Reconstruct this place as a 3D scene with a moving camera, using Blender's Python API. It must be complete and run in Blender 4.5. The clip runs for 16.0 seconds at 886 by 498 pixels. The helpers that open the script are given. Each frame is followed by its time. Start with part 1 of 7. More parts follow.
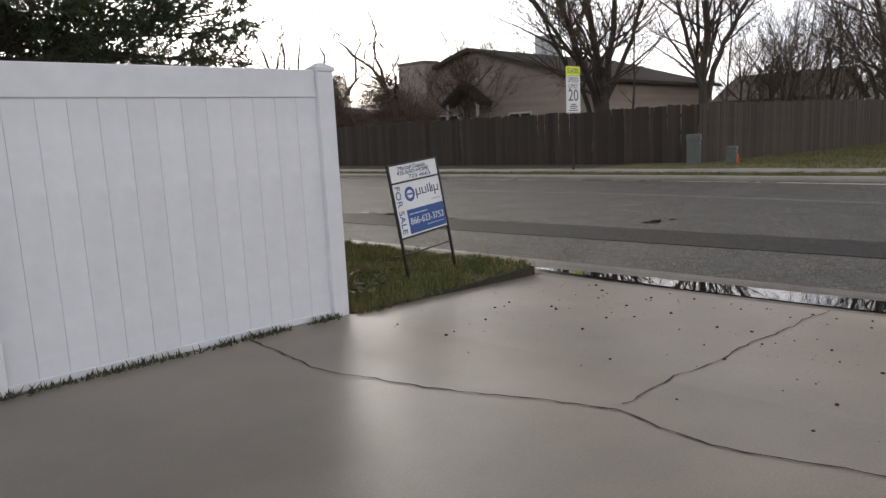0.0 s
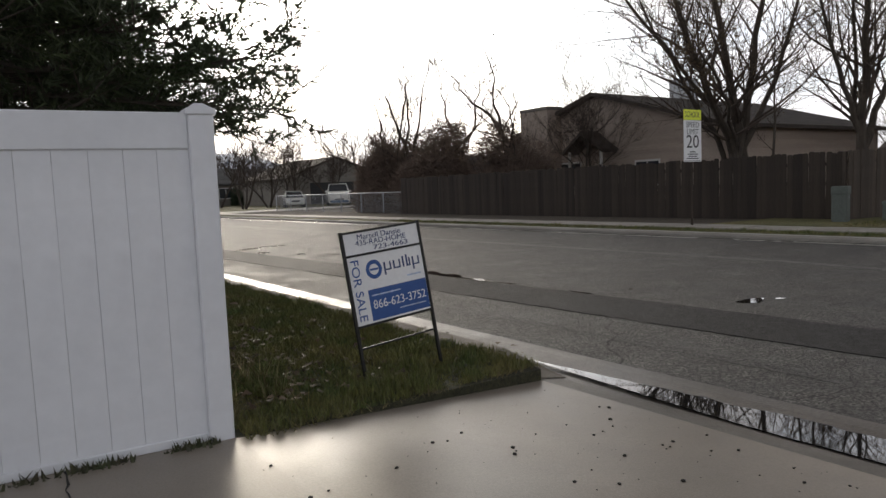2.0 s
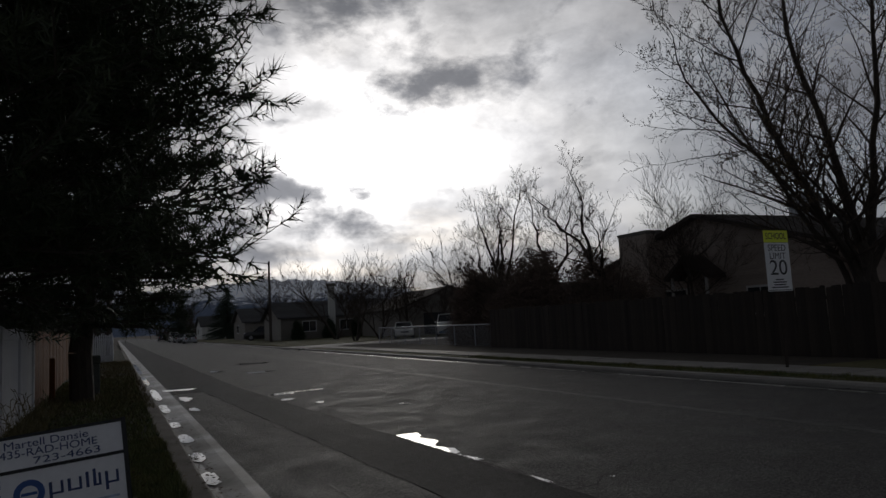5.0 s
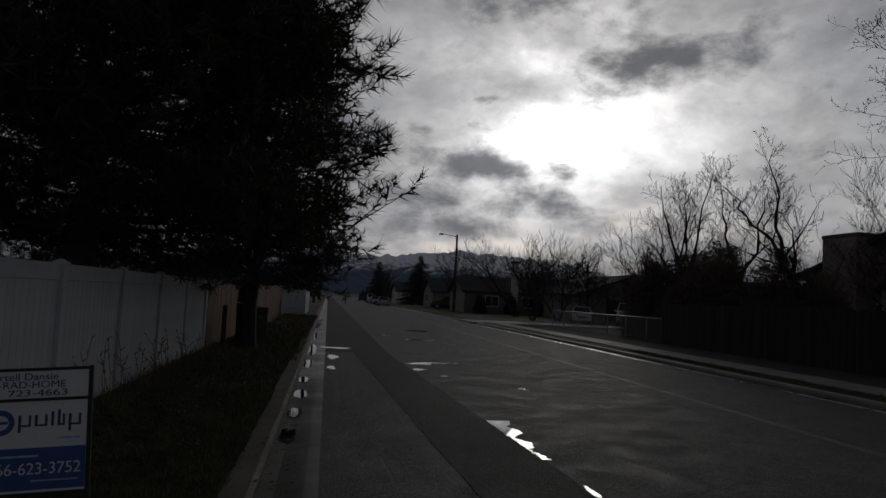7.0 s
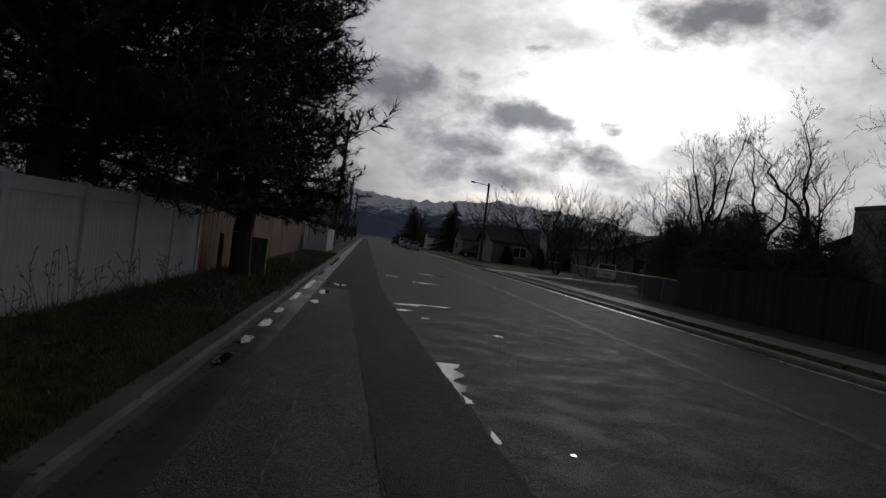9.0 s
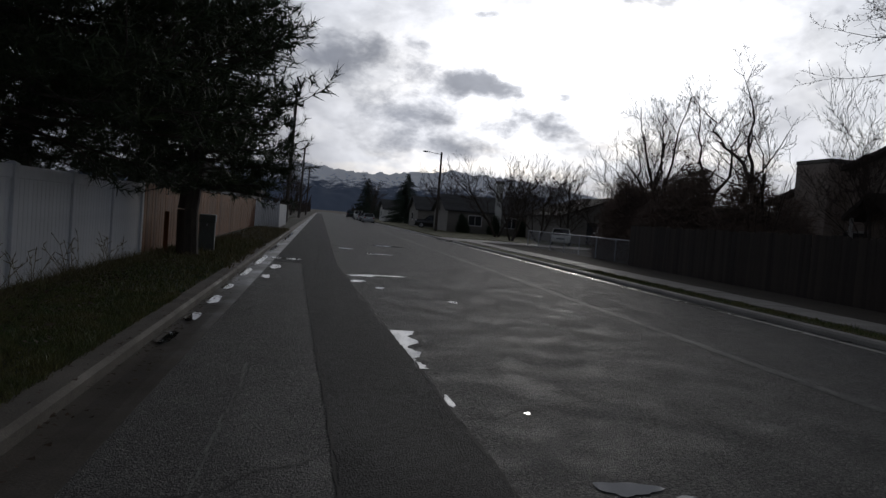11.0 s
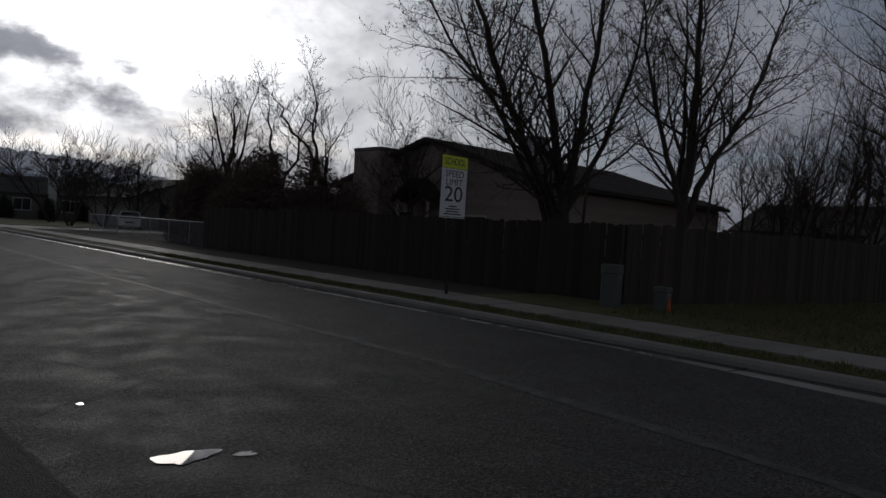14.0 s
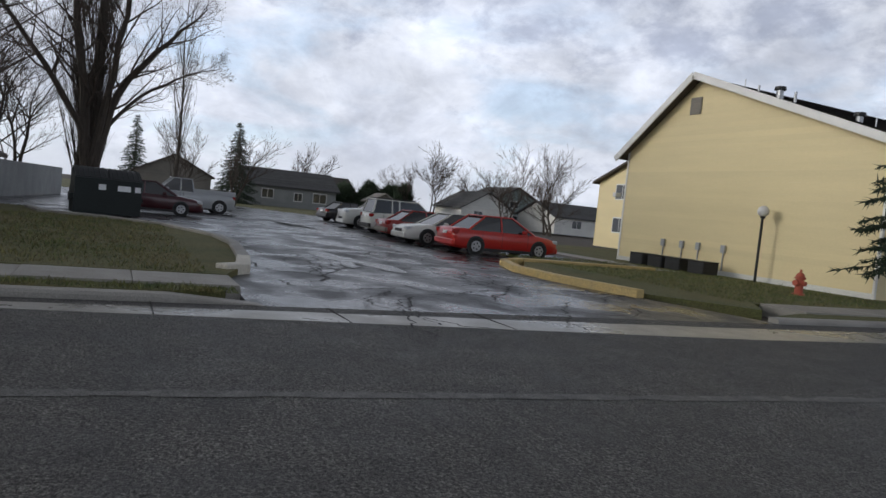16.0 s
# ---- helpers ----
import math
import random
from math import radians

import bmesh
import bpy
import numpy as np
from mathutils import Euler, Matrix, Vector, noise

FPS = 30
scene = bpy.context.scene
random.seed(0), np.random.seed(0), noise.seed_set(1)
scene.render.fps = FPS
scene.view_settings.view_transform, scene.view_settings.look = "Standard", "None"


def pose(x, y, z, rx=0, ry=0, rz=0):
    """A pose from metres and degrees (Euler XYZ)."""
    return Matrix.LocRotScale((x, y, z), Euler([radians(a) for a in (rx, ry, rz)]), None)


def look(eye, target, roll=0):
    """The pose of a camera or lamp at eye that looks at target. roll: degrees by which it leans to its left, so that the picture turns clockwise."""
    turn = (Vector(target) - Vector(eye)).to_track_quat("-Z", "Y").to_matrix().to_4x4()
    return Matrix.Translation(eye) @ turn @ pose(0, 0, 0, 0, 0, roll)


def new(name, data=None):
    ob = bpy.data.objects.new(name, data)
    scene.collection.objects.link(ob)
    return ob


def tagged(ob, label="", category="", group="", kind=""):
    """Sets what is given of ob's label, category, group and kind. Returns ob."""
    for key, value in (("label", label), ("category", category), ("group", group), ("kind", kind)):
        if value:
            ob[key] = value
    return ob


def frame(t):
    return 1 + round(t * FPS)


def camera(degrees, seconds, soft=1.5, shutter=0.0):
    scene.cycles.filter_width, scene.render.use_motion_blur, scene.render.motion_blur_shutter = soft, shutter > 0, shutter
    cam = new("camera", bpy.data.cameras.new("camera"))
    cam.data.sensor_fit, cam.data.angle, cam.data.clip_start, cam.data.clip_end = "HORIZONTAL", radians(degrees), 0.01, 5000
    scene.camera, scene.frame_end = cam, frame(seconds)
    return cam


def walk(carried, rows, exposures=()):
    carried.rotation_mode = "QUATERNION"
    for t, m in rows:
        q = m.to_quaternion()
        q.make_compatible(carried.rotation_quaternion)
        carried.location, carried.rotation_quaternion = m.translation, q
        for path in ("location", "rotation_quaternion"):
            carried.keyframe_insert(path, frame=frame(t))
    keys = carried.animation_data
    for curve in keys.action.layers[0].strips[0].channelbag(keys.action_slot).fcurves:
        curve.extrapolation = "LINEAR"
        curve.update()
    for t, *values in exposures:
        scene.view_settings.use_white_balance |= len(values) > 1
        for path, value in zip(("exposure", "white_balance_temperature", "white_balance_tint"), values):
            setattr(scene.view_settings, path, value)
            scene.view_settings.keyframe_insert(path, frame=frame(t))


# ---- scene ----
cam = camera(64.7, 16.0, 1.5)
PATH = [
    (0, (-6.058, -3.863, 1.355), (-4.608, -2.524, 1.031), -2.7),
    (0.5, (-5.685, -3.806, 1.362), (-4.354, -2.35, 1.034), 0.1),
    (1, (-5.153, -3.76, 1.398), (-3.718, -2.383, 1.186), -1.9),
    (1.5, (-4.602, -3.777, 1.383), (-3.157, -2.404, 1.224), -1.7),
    (2, (-4.113, -3.64, 1.397), (-2.946, -2.026, 1.219), -2.3),
    (2.5, (-3.679, -3.56, 1.392), (-2.807, -1.781, 1.121), 0.7),
    (3, (-3.039, -3.485, 1.433), (-2.015, -1.776, 1.254), -6.9),
    (3.5, (-2.512, -3.407, 1.478), (-1.658, -1.604, 1.346), -6.0),
    (4, (-2.032, -3.342, 1.57), (-1.167, -1.543, 1.696), -0.5),
    (4.2, (-1.835, -3.351, 1.565), (-0.951, -1.568, 1.767), -1.0),
    (6.3, (-0.571, -3.524, 1.646), (0.179, -1.68, 1.838), -6.6),
    (6.5, (-0.39, -3.523, 1.671), (0.322, -1.674, 1.944), -5.1),
    (7, (-0.022, -3.526, 1.621), (0.295, -1.556, 1.762), 2.9),
    (7.5, (0.303, -3.438, 1.576), (0.375, -1.445, 1.72), 1.9),
    (8, (0.674, -3.409, 1.611), (0.649, -1.413, 1.741), 5.0),
    (8.5, (0.971, -3.402, 1.598), (0.987, -1.403, 1.679), 4.7),
    (9, (1.081, -3.371, 1.579), (1.303, -1.383, 1.564), 6.9),
    (9.5, (1.188, -3.294, 1.55), (1.538, -1.325, 1.499), 4.7),
    (12, (1.196, -3.263, 1.513), (1.55, -1.297, 1.419), 4.4),
    (12.5, (1.226, -3.286, 1.522), (1.679, -1.338, 1.478), 4.6),
    (13, (1.292, -3.31, 1.503), (1.969, -1.429, 1.45), 3.5),
    (13.5, (1.288, -3.406, 1.497), (2.231, -1.642, 1.461), 4.0),
    (14, (1.255, -3.535, 1.476), (2.635, -2.088, 1.426), 3.6),
    (14.5, (1.334, -3.644, 1.461), (3.008, -2.55, 1.459), 3.4),
    (15, (1.384, -3.725, 1.499), (3.312, -3.192, 1.481), 4.6),
    (15.5, (1.204, -3.763, 1.406), (3.2, -3.868, 1.337), 3.6),
    (16, (0.894, -4.007, 1.458), (2.698, -4.864, 1.355), 5.9),
]
EXPOSURES = [(0, 0.95, 7100, 12), (1.0, 0.95, 7150, 12), (1.5, 0.6, 7100, 12), (2.0, 0.25, 7050, 12), (2.5, 0.25, 7000, 12), (3.5, -0.15, 6900, 12), (4.2, -1.35, 6500, 12), (6.3, -2.85, 6350, 12), (7.0, -3.0, 6350, 12), (7.5, -2.85, 6350, 12), (8.5, -2.6, 6350, 12),
             (9.5, -2.2, 6250, 12), (12.0, -1.8, 6150, 12), (13.0, -1.95, 6150, 12), (14.0, -2.25, 6200, 12), (14.5, -1.65, 6350, 12), (15.0, -0.9, 6600, 11), (15.5, -0.1, 6400, 10), (16.0, -0.08, 6350, 10)]
walk(cam, [(t, look(eye, target, roll)) for t, eye, target, roll in PATH], EXPOSURES)
scene.view_settings.exposure = 0.0
SUN_AZ, SUN_EL = 20.0, 14.0
SUN_DIR = Vector((math.sin(radians(SUN_AZ)) * math.cos(radians(SUN_EL)), math.cos(radians(SUN_AZ)) * math.cos(radians(SUN_EL)), math.sin(radians(SUN_EL))))


# ---- world and sun ----
def nodes_of(tree):
    return tree.nodes, tree.links


def toward(az, el):
    a, e = radians(az), radians(el)
    return (math.sin(a) * math.cos(e), math.cos(a) * math.cos(e), math.sin(e))


def build_world():
    w = bpy.data.worlds.new("overcast_sky")
    scene.world = w
    w.use_nodes = True
    N, L = nodes_of(w.node_tree)
    N.clear()

    def math_node(op, a, b=None, clamp=False):
        n = N.new("ShaderNodeMath")
        n.operation, n.use_clamp = op, clamp
        for i, v in enumerate((a, b)):
            if v is None:
                continue
            if isinstance(v, (int, float)):
                n.inputs[i].default_value = v
            else:
                L.new(v, n.inputs[i])
        return n.outputs[0]

    def mix(fac, a, b, kind="MIX"):
        n = N.new("ShaderNodeMix")
        n.data_type, n.blend_type = "RGBA", kind
        for s, v in (("Factor", fac), ("A", a), ("B", b)):
            sock = [i for i in n.inputs if i.name == s and (i.type == ("VALUE" if s == "Factor" else "RGBA"))][0]
            if isinstance(v, (int, float)):
                sock.default_value = v
            elif isinstance(v, tuple):
                sock.default_value = (*v, 1)
            else:
                L.new(v, sock)
        return [o for o in n.outputs if o.type == "RGBA"][0]

    def ramp(v, lo, hi):
        n = N.new("ShaderNodeMapRange")
        n.interpolation_type = "SMOOTHSTEP"
        L.new(v, n.inputs[0])
        n.inputs[1].default_value, n.inputs[2].default_value = lo, hi
        return n.outputs[0]

    tc = N.new("ShaderNodeTexCoord")
    sep = N.new("ShaderNodeSeparateXYZ")
    L.new(tc.outputs["Generated"], sep.inputs[0])
    # project the sky's direction on a cloud deck
    deck = N.new("ShaderNodeVectorMath")
    deck.operation = "DIVIDE"
    L.new(tc.outputs["Generated"], deck.inputs[0])
    den = math_node("ADD", math_node("MAXIMUM", sep.outputs[2], 0.0), 0.22)
    comb = N.new("ShaderNodeCombineXYZ")
    for i in range(3):
        L.new(den, comb.inputs[i])
    L.new(comb.outputs[0], deck.inputs[1])

    def noise_tex(vec, scale, detail, rough, seed, distort=0.0):
        m = N.new("ShaderNodeMapping")
        m.inputs["Location"].default_value = (seed, seed * 0.7, 0)
        L.new(vec, m.inputs[0])
        n = N.new("ShaderNodeTexNoise")
        n.inputs["Scale"].default_value, n.inputs["Detail"].default_value = scale, detail
        n.inputs["Roughness"].default_value, n.inputs["Distortion"].default_value = rough, distort
        L.new(m.outputs[0], n.inputs["Vector"])
        return n.outputs["Fac"]

    big = noise_tex(deck.outputs[0], 1.5, 9, 0.55, 3.1, 0.25)

    def blob(az, el, width, wide=1.0):
        """1 at a direction, falling to 0 away from it."""
        n = N.new("ShaderNodeVectorMath")
        n.operation = "SUBTRACT"
        L.new(tc.outputs["Generated"], n.inputs[0])
        n.inputs[1].default_value = toward(az, el)
        s = N.new("ShaderNodeVectorMath")
        s.operation = "MULTIPLY"
        L.new(n.outputs[0], s.inputs[0])
        s.inputs[1].default_value = (1 / wide, 1 / wide, 1)
        ln = N.new("ShaderNodeVectorMath")
        ln.operation = "LENGTH"
        L.new(s.outputs[0], ln.inputs[0])
        d = math_node("DIVIDE", ln.outputs["Value"], width)
        return math_node("POWER", 2.718, math_node("MULTIPLY", math_node("MULTIPLY", d, d), -1.0))

    def total(items):
        out = items[0]
        for i in items[1:]:
            out = math_node("ADD", out, i)
        return out

    # grey lumps of low cloud with billowing, ragged edges
    flat = N.new("ShaderNodeMapping")
    flat.inputs["Scale"].default_value = (1, 1, 1.7)
    L.new(tc.outputs["Generated"], flat.inputs[0])
    billow_edge = noise_tex(flat.outputs[0], 11.0, 12, 0.58, 2.3, 0.2)
    wisp = noise_tex(flat.outputs[0], 26.0, 10, 0.62, 6.1, 0.3)
    lumps = total([math_node("MULTIPLY", blob(az, el, wd, wide_), amp) for az, el, wd, wide_, amp in (
        (27.5, 19.2, 0.034, 3.0, 0.85), (17, 25.5, 0.06, 3.4, 0.8), (2.2, 12.4, 0.04, 2.6, 1.0), (12.3, 10.9, 0.022, 2.8, 0.85), (18.8, 10.7, 0.014, 1.8, 0.75),
        (7, 8.2, 0.018, 4.0, 0.6), (18, 7.9, 0.022, 4.5, 0.65), (12, 5.8, 0.022, 9.0, 0.5), (10, 16.6, 0.014, 4.5, 0.4), (128, 17, 0.075, 4.6, 0.75), (96, 16, 0.05, 3.0, 0.35))])
    cover = math_node("ADD", lumps, math_node("ADD", math_node("MULTIPLY", math_node("SUBTRACT", billow_edge, 0.5), 2.4), math_node("MULTIPLY", math_node("SUBTRACT", wisp, 0.5), 0.9)))
    drift = noise_tex(flat.outputs[0], 4.0, 12, 0.58, 4.4, 0.3)
    veiled = math_node("MULTIPLY", ramp(math_node("ADD", drift, math_node("MULTIPLY", wisp, 0.25)), 0.4, 0.84), 0.7)
    dark = math_node("MAXIMUM", ramp(cover, -0.15, 1.0), veiled)
    thin = ramp(big, 0.36, 0.56)
    # light that the veiled sun spreads through the thin cloud
    dot = N.new("ShaderNodeVectorMath")
    dot.operation = "DOT_PRODUCT"
    L.new(tc.outputs["Generated"], dot.inputs[0])
    dot.inputs[1].default_value = SUN_DIR
    d = math_node("MAXIMUM", dot.outputs["Value"], 0.0)
    wide = math_node("POWER", d, 14.0)
    mid = math_node("POWER", d, 70.0)
    core = math_node("ADD", blob(18.3, 13.6, 0.042, 2.1), math_node("MULTIPLY", blob(15.5, 19.2, 0.018, 2.2), 0.45))
    glow = math_node("MULTIPLY", math_node("POWER", d, 4.0), 0.6)
    light = total([glow, math_node("MULTIPLY", wide, 2.35), math_node("MULTIPLY", mid, 3.1), math_node("MULTIPLY", core, 11.0)])

    sky = N.new("ShaderNodeTexSky")
    sky.sky_type, sky.sun_disc = "NISHITA", False
    sky.sun_elevation, sky.sun_rotation = radians(SUN_EL), radians(SUN_AZ)
    blue = mix(1.0, sky.outputs[0], (0.16, 0.16, 0.16), "MULTIPLY")
    veil = mix(thin, mix(0.7, blue, (0.58, 0.68, 0.84)), (0.70, 0.725, 0.79))
    lit = N.new("ShaderNodeVectorMath")
    lit.operation = "SCALE"
    lit.inputs[0].default_value = (1.0, 0.975, 0.925)
    L.new(light, lit.inputs["Scale"])
    bright = mix(1.0, veil, lit.outputs[0], "ADD")
    under = N.new("ShaderNodeVectorMath")
    under.operation = "SCALE"
    under.inputs[0].default_value = (0.185, 0.185, 0.18)
    L.new(math_node("MINIMUM", light, 2.2), under.inputs["Scale"])
    grey = mix(1.0, (0.32, 0.35, 0.435), under.outputs[0], "ADD")
    puff = noise_tex(flat.outputs[0], 15.0, 10, 0.62, 5.2, 0.5)
    soft = noise_tex(flat.outputs[0], 5.0, 8, 0.55, 1.3, 0.3)
    relief = math_node("ADD", math_node("MULTIPLY", ramp(puff, 0.3, 0.7), 0.16), math_node("MULTIPLY", ramp(soft, 0.3, 0.7), 0.34))
    shade = math_node("ADD", relief, 0.76)
    billow = N.new("ShaderNodeCombineXYZ")
    for i in range(3):
        L.new(shade, billow.inputs[i])
    clouds = mix(1.0, mix(math_node("MULTIPLY", dark, 0.95), bright, grey), billow.outputs[0], "MULTIPLY")
    haze = ramp(sep.outputs[2], 0.0, 0.10)
    final = mix(haze, mix(0.75, clouds, (0.50, 0.52, 0.57)), clouds)
    # overhead sky, unseen, is dimmed and the low sky lifted to darken the ground
    over = N.new("ShaderNodeMapRange")
    over.interpolation_type = "SMOOTHSTEP"
    L.new(sep.outputs[2], over.inputs[0])
    for i, v in enumerate((0.28, 0.62, 1.35, 0.32)):
        over.inputs[i + 1].default_value = v
    top = N.new("ShaderNodeVectorMath")
    top.operation = "SCALE"
    L.new(final, top.inputs[0])
    L.new(over.outputs[0], top.inputs["Scale"])
    final = top.outputs[0]
    bg = N.new("ShaderNodeBackground")
    L.new(final, bg.inputs["Color"])
    bg.inputs["Strength"].default_value = 1.0
    out = N.new("ShaderNodeOutputWorld")
    L.new(bg.outputs[0], out.inputs[0])


build_world()
sun_data = bpy.data.lights.new("sun", "SUN")
sun_data.energy, sun_data.angle, sun_data.color = 0.7, radians(12), (1.0, 0.93, 0.8)
sun = new("sun", sun_data)
sun.matrix_world = look(SUN_DIR * 50, (0, 0, 0))

# ---- materials ----
MATS = {}


def surf(name, c1, c2=None, rough=0.7, rough2=None, scale=4.0, fine=60.0, bump=0.15, metal=0.0, vary=0.0, stretch=(1, 1, 1), spec=0.5, wet=None, detail=6.0, islands=0.0, speck=0.25, stones=None):
    """A surface whose colour runs from c1 to c2 by a coarse noise, with fine grain, relief and a roughness that varies with it.
    vary: how much single pieces differ; wet: (scale, low, high) of damp patches with a smooth film of water;
    stones: (scale, contrast) of rounded aggregate that shows in the surface."""
    if name in MATS:
        return MATS[name]
    m = bpy.data.materials.new(name)
    MATS[name] = m
    m.use_nodes = True
    N, L = nodes_of(m.node_tree)
    p = N["Principled BSDF"]
    c2 = c2 or tuple(c * 0.75 for c in c1)
    rough2 = rough if rough2 is None else rough2
    tc = N.new("ShaderNodeTexCoord")
    mp = N.new("ShaderNodeMapping")
    mp.inputs["Scale"].default_value = stretch
    L.new(tc.outputs["Object"], mp.inputs[0])

    def tex(s, d, r=0.6):
        n = N.new("ShaderNodeTexNoise")
        n.inputs["Scale"].default_value, n.inputs["Detail"].default_value, n.inputs["Roughness"].default_value = s, d, r
        L.new(mp.outputs[0], n.inputs["Vector"])
        return n.outputs["Fac"]

    def mix(fac, a, b, kind="MIX"):
        n = N.new("ShaderNodeMix")
        n.data_type, n.blend_type = "RGBA", kind
        ins = {(i.name, i.type): i for i in n.inputs}
        for key, v in ((("Factor", "VALUE"), fac), (("A", "RGBA"), a), (("B", "RGBA"), b)):
            if isinstance(v, (int, float)):
                ins[key].default_value = v
            elif isinstance(v, tuple):
                ins[key].default_value = (*v, 1)
            else:
                L.new(v, ins[key])
        return [o for o in n.outputs if o.type == "RGBA"][0]

    def rng(v, a, b, c, d):
        n = N.new("ShaderNodeMapRange")
        L.new(v, n.inputs[0])
        for i, x in enumerate((a, b, c, d)):
            n.inputs[i + 1].default_value = x
        return n.outputs[0]

    coarse, grain = tex(scale, detail), tex(fine, 8.0 if speck > 0.4 else 3.0, 0.8 if speck > 0.4 else 0.6)
    col = mix(rng(coarse, 0.3, 0.7, 0, 1), c1, c2)
    col = mix(1.0, col, mix(rng(grain, 0.42 if speck > 0.4 else 0.3, 0.58 if speck > 0.4 else 0.7, 0, 1), (1 - speck,) * 3, (1 + speck,) * 3), "MULTIPLY")
    if vary or islands:
        src = N.new("ShaderNodeObjectInfo").outputs["Random"] if vary else N.new("ShaderNodeNewGeometry").outputs["Random Per Island"]
        v = vary or islands
        col = mix(1.0, col, mix(src, (1 - v,) * 3, (1 + v,) * 3), "MULTIPLY")
    chips = None
    if stones:
        vor = N.new("ShaderNodeTexVoronoi")
        vor.inputs["Scale"].default_value = stones[0]
        L.new(mp.outputs[0], vor.inputs["Vector"])
        tone = N.new("ShaderNodeSeparateColor")
        L.new(vor.outputs["Color"], tone.inputs[0])
        col = mix(1.0, col, mix(tone.outputs[0], (1 - stones[1],) * 3, (1 + stones[1],) * 3), "MULTIPLY")
        chips = rng(vor.outputs["Distance"], 0.0, 0.7, 1.1, 0.0)
        # blotches put the low sun's glint on the wet road into the colour
        glint_blotch = tex(9.0, 6.0, 0.7)
        col = mix(1.0, col, mix(rng(glint_blotch, 0.35, 0.65, 0, 1), (0.72,) * 3, (1.3,) * 3), "MULTIPLY")
    r_out = rng(coarse, 0.3, 0.7, rough, rough2)
    if wet:
        damp = rng(tex(wet[0], 5.0), wet[1], wet[2], 0, 1)
        mr = N.new("ShaderNodeMix")
        L.new(damp, mr.inputs[0])
        L.new(r_out, mr.inputs[2])
        mr.inputs[3].default_value = wet[3] if len(wet) > 3 else 0.12
        r_out = mr.outputs[0]
        col = mix(damp, col, mix(1.0, col, (0.62, 0.62, 0.62), "MULTIPLY"))
    L.new(col, p.inputs["Base Color"])
    L.new(r_out, p.inputs["Roughness"])
    p.inputs["Metallic"].default_value = metal
    p.inputs["Specular IOR Level"].default_value = spec
    if bump:
        b = N.new("ShaderNodeBump")
        b.inputs["Strength"].default_value, b.inputs["Distance"].default_value = bump, 0.01
        h = N.new("ShaderNodeMath")
        h.operation = "ADD"
        L.new(coarse, h.inputs[0])
        L.new(grain, h.inputs[1])
        if chips:
            h2 = N.new("ShaderNodeMath")
            h2.operation = "ADD"
            L.new(h.outputs[0], h2.inputs[0])
            L.new(chips, h2.inputs[1])
            h = h2
        L.new(h.outputs[0], b.inputs["Height"])
        L.new(b.outputs[0], p.inputs["Normal"])
    return m


def glass_mat(name, col, rough=0.05):
    m = bpy.data.materials.new(name)
    m.use_nodes = True
    p = m.node_tree.nodes["Principled BSDF"]
    p.inputs["Base Color"].default_value = (*col, 1)
    p.inputs["Roughness"].default_value = rough
    p.inputs["Specular IOR Level"].default_value = 0.8
    return m


asphalt = surf("asphalt", (0.046, 0.044, 0.042), (0.112, 0.107, 0.1), 0.62, 0.8, 1.3, 38, 0.9, wet=(1.7, 0.45, 0.8, 0.46), speck=0.85, spec=0.42, stones=(80, 0.6))
asphalt_new = surf("asphalt_patch", (0.026, 0.026, 0.027), (0.038, 0.037, 0.037), 0.66, 0.78, 0.8, 48, 0.8, speck=0.55, spec=0.25, stones=(75, 0.3))
asphalt_lot = surf("asphalt_lot", (0.026, 0.026, 0.029), (0.05, 0.05, 0.052), 0.36, 0.6, 0.5, 30, 0.35, wet=(0.55, 0.42, 0.6, 0.15), speck=0.45)
concrete_wet = surf("driveway_concrete", (0.30, 0.255, 0.205), (0.24, 0.203, 0.165), 0.36, 0.48, 0.7, 90, 0.12, wet=(0.45, 0.4, 0.65, 0.29), speck=0.12)
concrete = surf("concrete", (0.34, 0.32, 0.28), (0.24, 0.225, 0.20), 0.55, 0.75, 1.2, 70, 0.25, wet=(0.5, 0.5, 0.75, 0.3), vary=0.08)
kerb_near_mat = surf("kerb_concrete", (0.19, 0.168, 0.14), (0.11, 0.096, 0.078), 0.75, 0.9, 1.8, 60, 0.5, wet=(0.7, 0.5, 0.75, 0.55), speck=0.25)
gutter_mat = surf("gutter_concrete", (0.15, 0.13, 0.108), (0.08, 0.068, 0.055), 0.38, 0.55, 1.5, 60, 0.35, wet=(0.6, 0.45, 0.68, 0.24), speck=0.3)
pavement_mat = surf("pavement_concrete", (0.34, 0.32, 0.285), (0.25, 0.235, 0.21), 0.55, 0.75, 1.2, 70, 0.25, vary=0.12)
crack_mat = surf("crack_filler", (0.02, 0.018, 0.016), None, 0.8, fine=80)
water = glass_mat("standing_water", (0.012, 0.012, 0.012), 0.02)
film = surf("wet_film", (0.075, 0.07, 0.062), (0.05, 0.048, 0.045), 0.20, 0.36, 3.0, 60, 0.25, speck=0.4)
paint_line = surf("worn_road_paint", (0.14, 0.136, 0.127), (0.07, 0.068, 0.065), 0.6, 0.75, 5, 55, 0.4, speck=0.5)
soil = surf("soil", (0.085, 0.065, 0.045), (0.05, 0.04, 0.03), 0.9, None, 2, 40, 0.8)
lawn_mat = surf("lawn_soil", (0.045, 0.04, 0.02), (0.024, 0.028, 0.012), 0.9, None, 0.8, 45, 0.9, speck=0.5)
lawn_far = surf("lawn_yellowed", (0.15, 0.125, 0.046), (0.07, 0.085, 0.026), 0.9, None, 0.35, 35, 0.9, speck=0.5)
